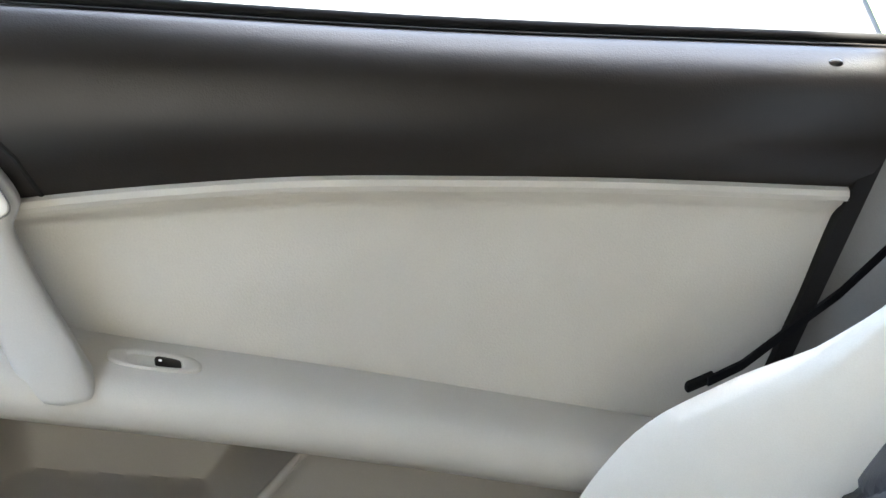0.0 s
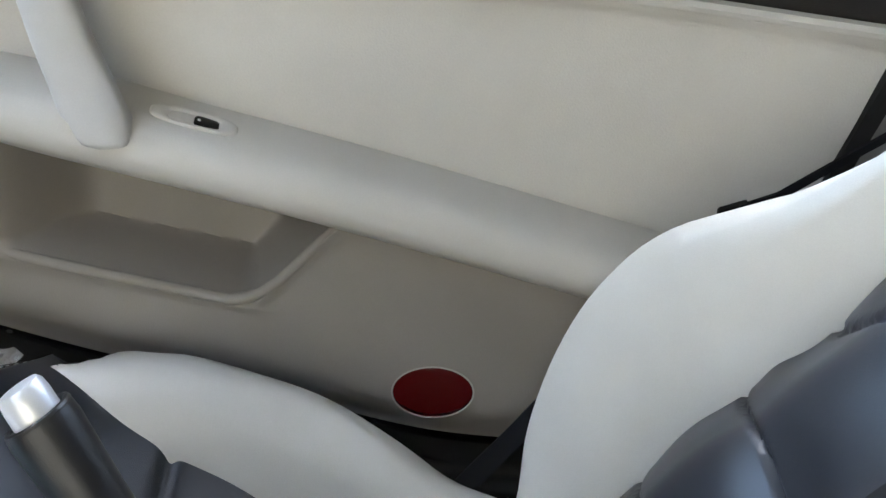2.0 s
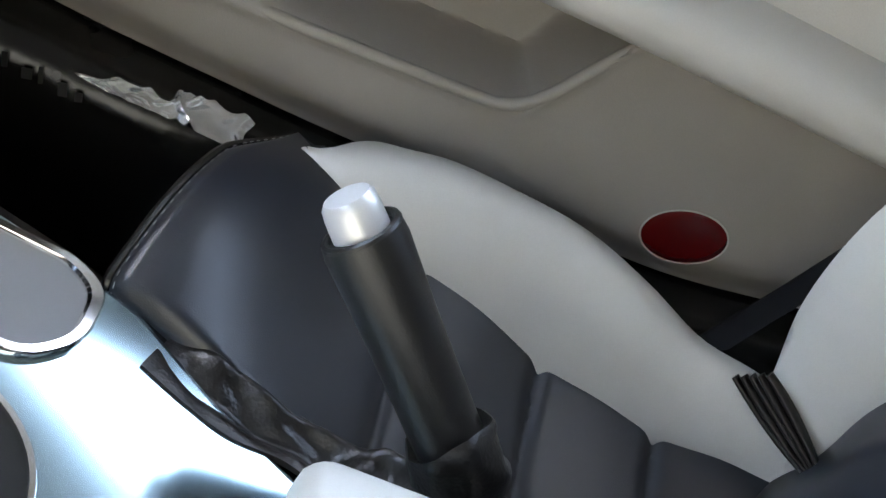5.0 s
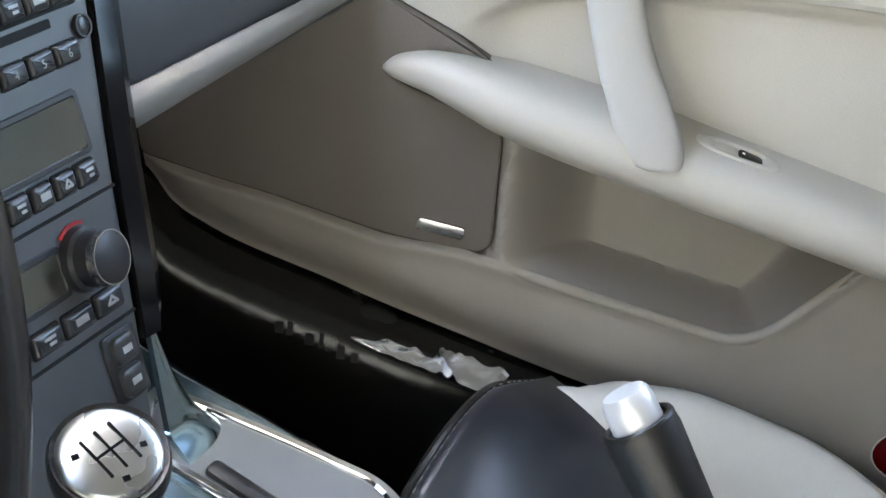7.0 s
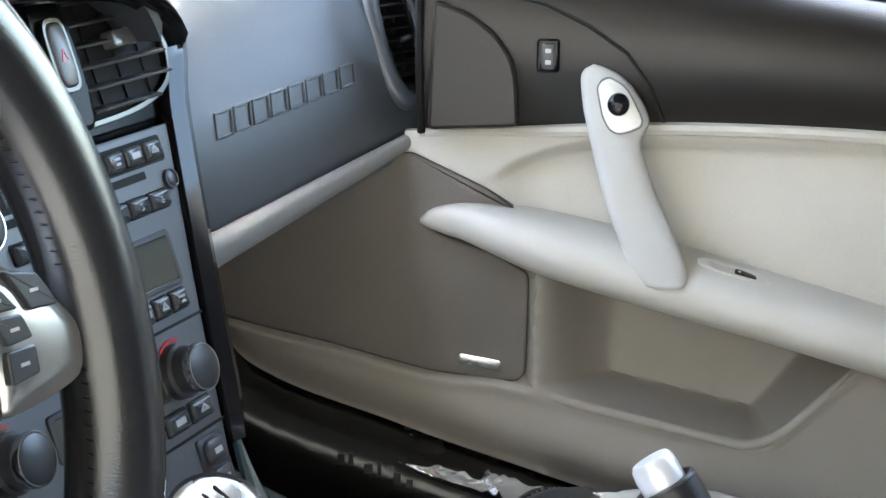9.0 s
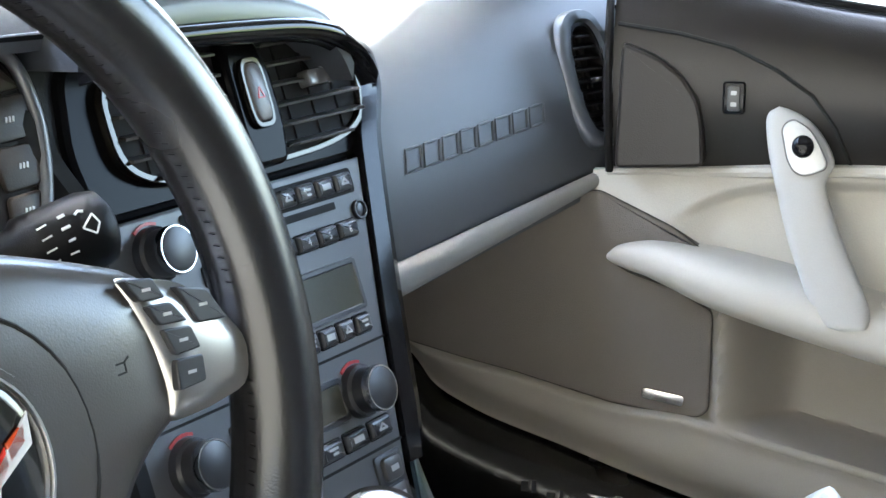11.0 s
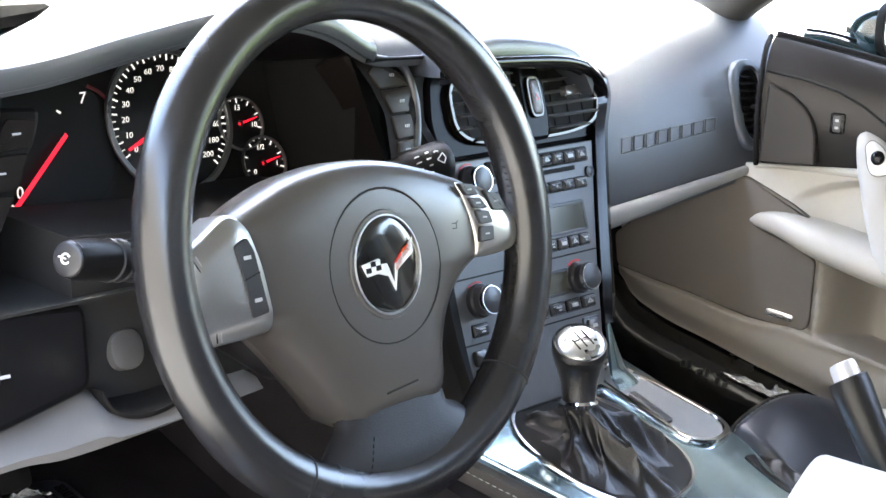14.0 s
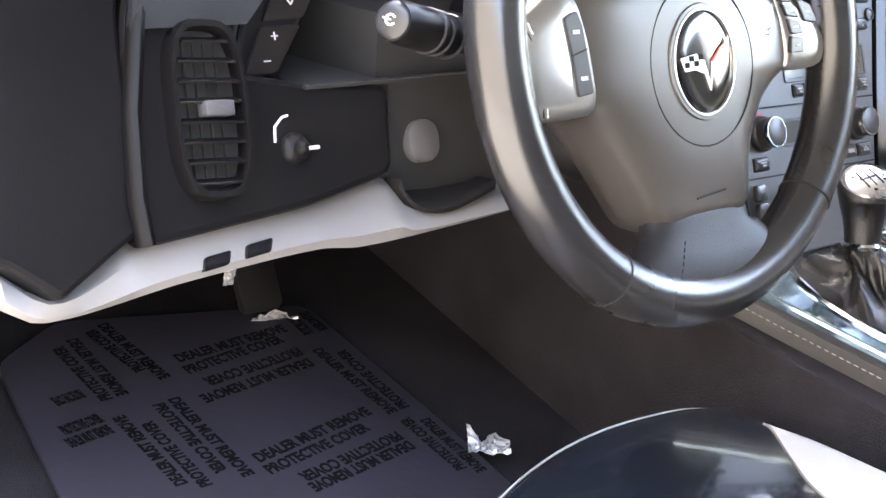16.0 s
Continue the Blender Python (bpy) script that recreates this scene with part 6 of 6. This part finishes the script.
ls = part("lower_spoke", loft(rings), mat("spoke_leather", (0.014, 0.0125, 0.012), 0.5, spec=0.35, grain=0.2, scale=700), wheel, "leather covered lower spoke", angle=70)
part("spoke_stitching", stitches([WM @ Vector((-0.038, -0.172, 0.017)), WM @ Vector((-0.046, -0.195, 0.019)), WM @ Vector((-0.055, -0.21, 0.02))], 0.004, 0.002, 0.0007), INK, ls)

# ---- passenger seat ----
seat = thing("passenger_seat", (0.29, -0.3, 0.10), "two-tone leather passenger seat, dark centre and pale bolsters", "car seat", "seats")
seam_x = knots([(-0.52, 0.374), (-0.456, 0.371), (-0.355, 0.362), (-0.267, 0.354), (-0.177, 0.338), (-0.13, 0.333), (-0.075, 0.342)])
seam_z = knots([(-0.52, 0.200), (-0.456, 0.200), (-0.355, 0.207), (-0.267, 0.234), (-0.177, 0.292), (-0.13, 0.322), (-0.10, 0.336), (-0.075, 0.342)])
ridge = knots([(-0.50, 0.205), (-0.40, 0.244), (-0.356, 0.257), (-0.314, 0.285), (-0.263, 0.313), (-0.213, 0.329), (-0.165, 0.339), (-0.135, 0.337), (-0.10, 0.329), (-0.066, 0.305)])

def cushion(u, v):
    """The dark centre: cross seams, a rolled front edge and its face."""
    k = max(0.0, (v - 0.76) / 0.24)
    y = -0.52 + 0.445 * min(1, v / 0.76)
    x0 = 0.150
    xs, zs_ = seam_x(y), seam_z(y)
    x = x0 + (xs + 0.003 - x0) * u
    z = zs_ + (-0.010 + 0.030 * smooth(-0.18, -0.08, y)) * math.sin(math.pi * u) + 0.014 * (1 - u) * smooth(-0.25, -0.4, y)
    d = [(y - c - 0.22 * (x - 0.345)) for c in (-0.177, -0.267, -0.355)]
    z -= 0.0065 * sum(math.exp(-abs(q / 0.0045) ** 1.4) for q in d)
    z += 0.003 * math.sin(math.pi * ((y + 0.177 - 0.22 * (x - 0.345)) / 0.09)) ** 2 * smooth(-0.15, -0.19, y)
    a = min(k / 0.6, 1) * math.pi / 2
    r = 0.015
    y += 0.016 * smooth(0.45, 0.76, v) + r * math.sin(a) - 0.010 * smooth(0.7, 1.0, u) * smooth(0.55, 0.8, v) - 0.028 * smooth(0.75, 1.0, u) * k
    x += 0.018 * smooth(0.8, 1.0, u) * smooth(0.68, 0.78, v)
    z -= r * (1 - math.cos(a)) + 0.10 * max(0, (k - 0.6) / 0.4)
    z -= 0.03 * (1 - smooth(0, 0.09, u)) ** 2 + 0.009 * smooth(0.80, 1.0, u) * smooth(0.68, 0.80, v)
    return (x, y, z)


part("cushion", thicken(grid(cushion, 60, 240), 0.02, (0, 0.3, 1)), DARKLEATHER, seat, "black leather seat cushion with cross seams", angle=70)
bm = loft([[(x, y, z) for x, z in ((0.165, 0.10), (0.165, seam_z(y) - 0.07 - 0.10 * smooth(-0.12, -0.06, y)), (0.43, seam_z(y) - 0.07 - 0.10 * smooth(-0.12, -0.06, y)), (0.43, 0.10))] for y in np.linspace(-0.52, -0.075, 12)])
part("seat_base", bm, DARKLEATHER, seat)
rings = []
for y in np.linspace(-0.475, -0.080, 46):
    xs, zs_, zr = seam_x(y), seam_z(y), ridge(y)
    e = smooth(-0.49, -0.42, y)
    out = 1 - 0.35 * smooth(-0.13, -0.07, y) ** 1.5
    xr = xs + (0.036 * e + 0.012) * out
    crease = 0.003 * math.sin((y + 0.47) * 260) * smooth(-0.40, -0.44, y)
    rings.append([(xs, y, zs_ - 0.001), (xs + 0.25 * (xr - xs), y, zs_ + 0.50 * (zr - zs_) + 0.008 * e + crease), (xs + 0.6 * (xr - xs), y, zs_ + 0.88 * (zr - zs_) + 0.007 * e + crease), (xr - 0.004, y, zr + 0.001 + crease), (xr + 0.010, y, zr - 0.004), (xr + 0.024 * out, y, zr - 0.018), (xr + 0.036 * out, y, zr - 0.055), (xr + 0.034 * out, y, zr - 0.11), (xs + 0.02, y, 0.11), (xs - 0.02, y, 0.11), (xs - 0.012, y, zs_ - 0.03)])
part("cushion_bolster", loft(rings), LIGHTLEATHER, seat, "pale grey leather cushion bolster", angle=75)
path = [Vector(cushion(u, 0.836)) for u in np.linspace(0.02, 0.99, 40)]
part("piping", tube([p + Vector((0, 0.0008, 0.0010)) for p in path], 0.0032, 8), WHEELLEATHER, seat)
part("front_stitching", stitches([Vector(cushion(u, 0.800)) + Vector((0, 0.0006, 0.001)) for u in np.linspace(0.02, 0.97, 40)], 0.004, 0.0025, 0.0004), THREAD, seat)
# folded black cover where cushion and backrest meet
bm = bmesh.new()
for k in range(5):
    q = k / 4
    a = Vector((0.395, -0.386, 0.254)).lerp(Vector((0.388, -0.406, 0.272)), q)
    m = Vector((0.382, -0.422, 0.230)).lerp(Vector((0.382, -0.432, 0.253)), q) + Vector((-0.004 * (k % 2), 0, 0))
    e = Vector((0.362, -0.452, 0.225)).lerp(Vector((0.362, -0.456, 0.236)), q)
    path = [a * (1 - t) ** 2 + m * 2 * t * (1 - t) + e * t * t for t in np.linspace(0, 1, 12)]
    tube(path, [0.0048 * (0.55 + 0.45 * math.sin(math.pi * (0.15 + 0.8 * i / 11))) for i in range(12)], 8, flat=0.55, into=bm)
part("hinge_cover", bm, bpy.data.materials["boot_leather"], seat, "folded black leather hinge cover", angle=80)
# backrest
bs = [(-0.425, 0.150), (-0.454, 0.217), (-0.496, 0.306), (-0.558, 0.390), (-0.604, 0.444), (-0.68, 0.56), (-0.75, 0.70), (-0.80, 0.85)]
fy, fz = knots([(i, p[0]) for i, p in enumerate(bs)]), knots([(i, p[1]) for i, p in enumerate(bs)])


def backrest(u, v):
    t = v * 7
    x = 0.240 + u * 0.163
    bulge = 0.010 * math.sin(math.pi * u) + 0.010 * math.exp(-(((t - 0.7) / 0.7) ** 2)) * math.sin(math.pi * u)
    a = 1 - smooth(0.35, 1.0, u)
    groove = sum(math.exp(-(((t - c - e * a) / 0.034) ** 2)) for c, e in ((2.05, 0.33), (3.02, 0.55), (4.1, 0.6), (5.2, 0.6)))
    q = bulge - 0.006 * groove + 0.0045 * math.sin(math.pi * (t - 2.05 - 0.33 * a) / (0.97 + 0.22 * a)) ** 2
    w = (1 - smooth(0, 0.6, u)) * smooth(0.2, 1.2, t)
    return (x, fy(t) + q * 0.8 - 0.002 - 0.028 * w, fz(t) + q * 0.5 - 0.001 - 0.018 * w)


part("backrest", thicken(grid(backrest, 40, 170), 0.03, (0, 0.8, 0.5)), DARKLEATHER, seat, "black leather backrest with cross channels", angle=70)
rings = []
outer = [(-0.402, 0.215), (-0.408, 0.249), (-0.409, 0.306), (-0.426, 0.373), (-0.455, 0.432), (-0.498, 0.480), (-0.579, 0.527), (-0.66, 0.60), (-0.73, 0.72), (-0.79, 0.86)]
inner = [(-0.430, 0.185), (-0.460, 0.225), (-0.490, 0.290), (-0.520, 0.340), (-0.555, 0.387), (-0.590, 0.427), (-0.64, 0.495), (-0.70, 0.60), (-0.75, 0.72), (-0.80, 0.86)]
ox = [0.395, 0.412, 0.430, 0.440, 0.442, 0.440, 0.432, 0.425, 0.41, 0.40]
ix = [0.365, 0.376, 0.392, 0.398, 0.400, 0.400, 0.400, 0.400, 0.39, 0.38]
f = [knots([(i, q[j]) for i, q in enumerate(src)]) for src in (outer, inner) for j in (0, 1)]
fox, fix = knots(list(enumerate(ox))), knots(list(enumerate(ix)))
for t in np.linspace(0, 9, 50):
    o, i = Vector((fox(t), f[0](t), f[1](t))), Vector((fix(t), f[2](t), f[3](t)))
    fwd = Vector((0, 0.75, 0.35)) * 0.02 * min(1, t * 1.5)
    back = Vector((0.01, -0.14, 0.05))
    mid = i.lerp(o, 0.5)
    rings.append([i, i.lerp(o, 0.3) + fwd * 0.8, mid + fwd * 1.1, i.lerp(o, 0.75) + fwd * 0.9, o, o + Vector((0.030, -0.035, 0.004)), o + Vector((0.034, -0.09, 0.02)), o + Vector((0.02, -0.16, 0.05)), i + back, i + Vector((0.006, -0.016, -0.012))])
part("backrest_bolster", loft(rings), LIGHTLEATHER, seat, "pale grey leather backrest bolster", angle=75)
# inboard bolster of the backrest
rings, dk = [], []
inboard = knots([(-0.74, 0.515), (-0.657, 0.432), (-0.611, 0.389), (-0.571, 0.344), (-0.535, 0.296), (-0.50, 0.243), (-0.47, 0.19)])
for y in np.linspace(-0.485, -0.74, 40):
    c = Vector((0.232, y, inboard(y)))
    rings.append([c + Vector(q) for q in ((0.030, -0.020, -0.012), (0.014, 0.001, -0.001), (0.006, 0.006, 0.004), (-0.006, 0.004, 0.002), (-0.015, -0.003, -0.004), (-0.019, -0.014, -0.010), (0.0, -0.06, -0.04))])
    dk.append([c + Vector(q) for q in ((-0.0185, -0.013, -0.009), (-0.023, -0.04, -0.03), (-0.020, -0.12, -0.09), (0.01, -0.13, -0.09), (0.01, -0.04, -0.04))])
part("inner_bolster", loft(rings), LIGHTLEATHER, seat, "pale grey leather inboard bolster", angle=75)
part("side_panel", loft(dk), DARKLEATHER, seat, "black leather seat side", angle=75)
part("side_stitching", stitches([q[4] + Vector((-0.0012, 0.0004, 0.0006)) for q in rings], 0.004, 0.0025, 0.0006), THREAD, seat)
part("side_stitching", stitches([q[0].lerp(q[1], 0.35) + Vector((-0.0014, 0.0006, 0.0012)) for q in dk], 0.004, 0.0025, 0.0006), THREAD, seat)
part("side_hole", dome(0, 0, 0.004, 0.004, 0.002, basis(Vector((0.2250, -0.6112, 0.3952)), Vector((0.7, 0.7, 0)).normalized(), Vector((-0.5, 0.5, -0.71)).normalized().cross(Vector((0.7, 0.7, 0))).normalized(), Vector((-0.42, 0.42, 0.80)).normalized()), base=0.002), SEAM_SHADE, seat)
# belt on the far side of the seat
belt = thing("seat_belt", (0.50, -0.45, 0.2), "black seat belt beside the seat and door", "seat belt")
path = [Vector((0.428, -0.355, 0.236)), Vector((0.440, -0.375, 0.262)), Vector((0.455, -0.405, 0.30)), Vector((0.47, -0.44, 0.35))]
rings = [[p + Vector((0.0, -0.020, 0.010)), p + Vector((0.0, 0.014, -0.012)), p + Vector((0.003, 0.014, -0.012)), p + Vector((0.003, -0.020, 0.010))] for p in path]
part("webbing", loft(rings), INK, belt)
path = [D(s, h, 0.03) for s, h in ((0.545, 0.447), (0.57, 0.457), (0.60, 0.478), (0.64, 0.505), (0.70, 0.56))]
rings = [[p + DN * 0.0, p + DN * 0.003, p + DN * 0.003 + Vector((0, 0, 0.007)), p + Vector((0, 0, 0.007))] for p in path]
part("webbing", loft(rings), INK, belt)
part("belt_guide", slab(rounded(-0.011, -0.0035, 0.011, 0.0035, 0.002), 0.006, basis(D(0.541, 0.448, 0.030), (DU + Vector((0, 0, 0.35))).normalized(), Vector((0, 0, 1)), DN), 0.002), RUBBER, belt, "black belt guide")

# ---- driver seat ----
dseat = thing("driver_seat", (-0.42, -0.3, 0.05), "two-tone leather driver seat, black centre and pale bolsters", "car seat", "seats")


def seat_front(x):
    a = (x + 0.432) / 0.176 - 0.32
    return 0.055 - (0.0287 * a * a if a < 0 else 0.054 * (a / 0.68) ** 5)


def seat_top(x, y):
    v = (seat_front(x) - y) / 0.55
    k = 1 - smooth(0, 0.10, v)
    edge = max(0.0, (x + 0.285) / 0.040)
    return 0.279 + 0.010 * (1 - ((x + 0.44) / 0.19) ** 2) - 0.02 * v - 0.10 * k * k - 0.022 * edge**2


seat_seam = knots([(-0.60, -0.385), (-0.25, -0.384), (-0.172, -0.366), (-0.11, -0.322), (-0.07, -0.288), (-0.032, -0.259)])


def dcushion(u, v):
    y = seat_front(-0.68 + 0.421 * u) - v * 0.55
    x = -0.68 + u * (min(seat_seam(y), -0.259) + 0.68)
    return (x, y, seat_top(x, y))


def dbolster(u, v):
    y = -0.030 - 0.42 * v
    a = seat_seam(y) + 0.001
    b = min(-0.226, -0.432 + 0.176 * (0.68 * ((0.055 - y) / 0.054) ** 0.2 + 0.32))
    x = a + (b - a) * u
    return (x, y, seat_top(x, y) + 0.002 + 0.004 * math.sin(math.pi * u) * smooth(0, 0.2, v))


part("cushion", thicken(grid(dcushion, 40, 50), 0.05), GLOSSLEATHER, dseat, "black leather seat cushion", angle=70)
part("piping", tube([Vector(dcushion(u, 0.068)) + Vector((0, 0.001, 0.0012)) for u in np.linspace(0.0, 0.995, 40)], 0.0011, 6), THREAD, dseat, "pale piping along the front edge")
part("front_stitching", stitches([Vector(dcushion(u, 0.052)) + Vector((0, 0.001, 0.0012)) for u in np.linspace(0.0, 0.995, 40)], 0.004, 0.003, 0.0006), THREAD, dseat)
part("cushion_bolster", thicken(grid(dbolster, 24, 40), 0.03), mat("stone_leather", (0.42, 0.40, 0.37), 0.42, grain=0.10, scale=1000), dseat, "pale stone leather bolster", angle=75)
bm = loft([[(-0.58, y, z), (-0.29, y, z), (-0.29, y - 0.1, z + 0.02), (-0.58, y - 0.1, z + 0.02)] for y, z in ((-0.62, 0.15), (-0.72, 0.4), (-0.80, 0.65), (-0.86, 0.86))])
part("backrest", bm, DARKLEATHER, dseat)
part("seat_base", slab(rounded(-0.60, -0.55, -0.27, -0.06, 0.03), 0.14, basis(Vector((0, 0, 0.19)), Vector((1, 0, 0)), Vector((0, 1, 0)), Vector((0, 0, 1))), 0.01), DARKLEATHER, dseat)

# ---- driver floor cover with printed words ----
slope = Vector((0, 0.9578, 0.2873))
fm = basis(Vector((-0.45, 0.25, 0.192)), Vector((1, 0, 0)), slope, Vector((0, -0.2873, 0.9578)))
o = [(-0.42, -0.25), (0.065, -0.25), (0.060, 0.02), (0.045, 0.25), (-0.24, 0.30), (-0.33, 0.25)]
cover = tagged(part("floor_cover", slab(round_outline(o, 0.02), 0.004, fm, 0.001), MATFILM), "grey plastic floor protector printed with black words", "floor cover")
A_, B_ = "DEALER MUST REMOVE", "PROTECTIVE COVER"
rows = [(A_, -0.162, 0.201, 0.001, 0.217, 0), (B_, -0.163, 0.180, -0.016, 0.201, 0), (B_, -0.153, 0.157, -0.008, 0.175, 1), (A_, -0.173, 0.133, -0.008, 0.155, 1), (A_, -0.176, 0.032, -0.000, 0.061, 0), (B_, -0.175, 0.013, -0.020, 0.039, 0), (B_, -0.148, -0.007, 0.006, 0.016, 1), (A_, -0.148, -0.023, 0.008, -0.001, 1)]
rows += [(A_, 0.003, 0.178, 0.016, 0.041, 0), (B_, 0.029, 0.166, 0.035, 0.044, 1), (A_, -0.194, 0.152, -0.188, 0.008, 0), (B_, -0.213, 0.148, -0.210, 0.023, 0), (B_, -0.238, 0.125, -0.233, 0.010, 1), (A_, -0.259, 0.142, -0.254, 0.020, 1), (A_, -0.198, 0.287, -0.182, 0.171, 0), (B_, -0.215, 0.279, -0.198, 0.191, 1), (A_, -0.241, 0.271, -0.238, 0.160, 0), (B_, -0.260, 0.262, -0.255, 0.158, 1)]
rows += [(B_, -0.323, 0.133, -0.274, 0.140, 0), (A_, -0.327, 0.114, -0.273, 0.122, 0), (B_, -0.309, 0.177, -0.272, 0.182, 1), (B_, 0.021, 0.040, 0.027, -0.060, 1), (A_, 0.041, 0.032, 0.044, -0.070, 0), (B_, 0.014, 0.235, 0.015, 0.196, 1), (A_, 0.031, 0.239, 0.035, 0.198, 0)]
for t, xa, ya, xb, yb, flip in rows:
    L, a = math.hypot(xb - xa, yb - ya), math.atan2(yb - ya, xb - xa) + math.pi * flip
    size = 0.0185
    b = words(t, size, fm @ Matrix.Translation(((xa + xb) / 2, (ya + yb) / 2, 0.0004)) @ Matrix.Rotation(a, 4, "Z"), 0.0002, None, L / (size * len(t) * 0.64), bold=0.0007)
    part("printed_word", b, INK, cover)
# tunnel side in the driver footwell
bm = loft([[(-0.235 + 0.10 * smooth(0.1, -0.3, y), y, 0.05), (-0.225 + 0.11 * smooth(0.1, -0.3, y), y, 0.322 + 0.33 * max(min(y, 0.05), -0.3) + 0.22 * smooth(0.05, 0.3, y)), (-0.05, y, 0.322 + 0.33 * max(min(y, 0.05), -0.3) + 0.22 * smooth(0.05, 0.3, y)), (-0.05, y, 0.05)] for y in np.linspace(-0.6, 0.70, 20)])
tagged(part("wall_tunnel", bm, CARPET), "dark carpeted tunnel between the footwells", "tunnel", kind="structure")

# ---- pillar, windscreen, side mirror ----
mirror = thing("side_mirror", (0.60, 0.03, 0.70), "dark teal door mirror outside the passenger window", "mirror")
mn = Vector((-0.34, -0.94, 0.12)).normalized()
mx = Vector((0, 0, 1)).cross(mn).normalized()
mmx = basis(Vector((0.556, -0.035, 0.7865)), mx, mn.cross(mx), mn)
pane = lambda k: [(x + (0.10 * y if x < 0 else -0.04 * y), y) for x, y in superellipse(0, 0, 0.0740 - k, 0.0415 - k, 3.2, 48)]
part("mirror_rim", frame_ring(pane(0.0), pane(0.0060), 0.016, mmx, 0.0025), RUBBER, mirror, angle=40)
part("mirror_glass", slab(pane(0.0040), 0.004, mmx @ Matrix.Translation((0, 0, -0.0035)), 0), MIRROR, mirror, "mirror glass reflecting the bright sky")
rings = []
for k in np.linspace(0, 1, 14):
    f = math.sqrt(max(1 - k ** 2.2, 0.0004))
    rings.append([mmx @ Vector((x * f * (1 + 0.15 * k) - 0.020 * k ** 0.8, y * f - 0.008 * k, -0.012 - 0.085 * k)) for x, y in pane(0.001)])
part("mirror_shell", loft(rings), PAINT, mirror, "teal painted shell", angle=60)
foot_top = knots([(-0.062, 0.776), (-0.030, 0.774), (0.0, 0.768), (0.034, 0.757), (0.045, 0.748)])
bm = loft([[D(s, h, d) for d, h in ((-0.075, 0.70), (-0.078, foot_top(s) - 0.012), (-0.088, foot_top(s) - 0.003), (-0.10, foot_top(s)), (-0.15, foot_top(s) - 0.004), (-0.15, 0.70))] for s in np.linspace(-0.062, 0.045, 14)])
part("mirror_foot", bm, PAINT, mirror, "teal painted mirror foot", angle=60)
part("foot_joint", tube([D(s, foot_top(s) + 0.0005, -0.101) for s in np.linspace(-0.062, 0.045, 14)], 0.0018, 8), RUBBER, mirror)
bm = loft([[D(s, h, d) for d, h in ((-0.085, 0.1), (-0.085, d_top(s) - 0.09), (-0.03, d_top(s) - 0.030), (-0.09, d_top(s) - 0.060), (-0.14, 0.56), (-0.14, 0.1))] for s in np.linspace(-0.09, 0.75, 20)])
part("outer_skin", bm, PAINT, car_door, "teal painted outer door skin")


SCRAP = mat("cloudy_wrap", (0.36, 0.36, 0.37), 0.28, 0.3, coat=0.4)


# ---- driver footwell: wrapped pedal, scraps of wrap, trim flap ----
def scrap(at, w, h, ex, ey, seed):
    rnd = random.Random(seed)
    n = 12
    off = [[rnd.uniform(-1, 1) for _ in range(n + 1)] for _ in range(n + 1)]
    ex, ey = Vector(ex).normalized(), Vector(ey).normalized()
    ez = ex.cross(ey)

    def f(u, v):
        q = off[round(u * n)][round(v * n)]
        ragged = 1 + 0.35 * math.sin(9 * u + seed) * v
        return Vector(at) + ex * (u - 0.5) * w + ey * v * h * ragged + ez * (0.10 * min(w, h) * q + 0.2 * h * math.sin(5 * u + seed) * v + 0.12 * min(w, h))

    return tagged(part("plastic_wrap", thicken(grid(f, n, n), 0.0004, ez), SCRAP, angle=20), "small crumpled scrap of clear plastic wrap", "plastic wrap", "scraps of plastic wrap")


scrap((-0.462, 0.478, 0.262), 0.050, 0.022, (1, -0.2, 0), (-0.1, -0.6, 0.35), 3)
scrap((-0.385, 0.200, 0.181), 0.045, 0.030, (0.8, -0.45, -0.1), (0.5, 0.7, 0.25), 8)
scrap((-0.575, 0.40, 0.338), 0.012, 0.022, (1, 0, 0), (0, -0.3, 0.9), 5)
pedal = thing("clutch_pedal", (-0.49, 0.47, 0.27), "black clutch pedal hanging above the floor cover", "pedal")
part("pad", slab(rounded(-0.026, -0.035, 0.026, 0.035, 0.010), 0.010, basis(Vector((-0.492, 0.462, 0.315)), Vector((1, 0, 0)), Vector((0, 0.45, 0.89)), Vector((0, -0.89, 0.45))), 0.003), RUBBER, pedal, "ribbed rubber pad")
part("arm", tube([Vector((-0.492, 0.470, 0.318)), Vector((-0.494, 0.53, 0.38)), Vector((-0.497, 0.56, 0.47)), Vector((-0.50, 0.56, 0.56))], 0.010, 10, flat=0.6), PLASTIC, pedal)
flap = [(0.70, 0.24), (0.62, 0.46), (0.43, 0.46), (0.436, 0.318), (0.441, 0.27), (0.452, 0.215), (0.50, 0.235)]
bm = slab(round_outline(flap, 0.008), 0.006, basis(Vector((-0.222, 0, 0)), Vector((0, 1, 0)), Vector((0, 0, 1)), Vector((-1, 0, 0))), 0.002)
tagged(part("trim_tunnel", bm, PLASTIC), "black plastic trim panel on the side of the tunnel", "trim", kind="structure")
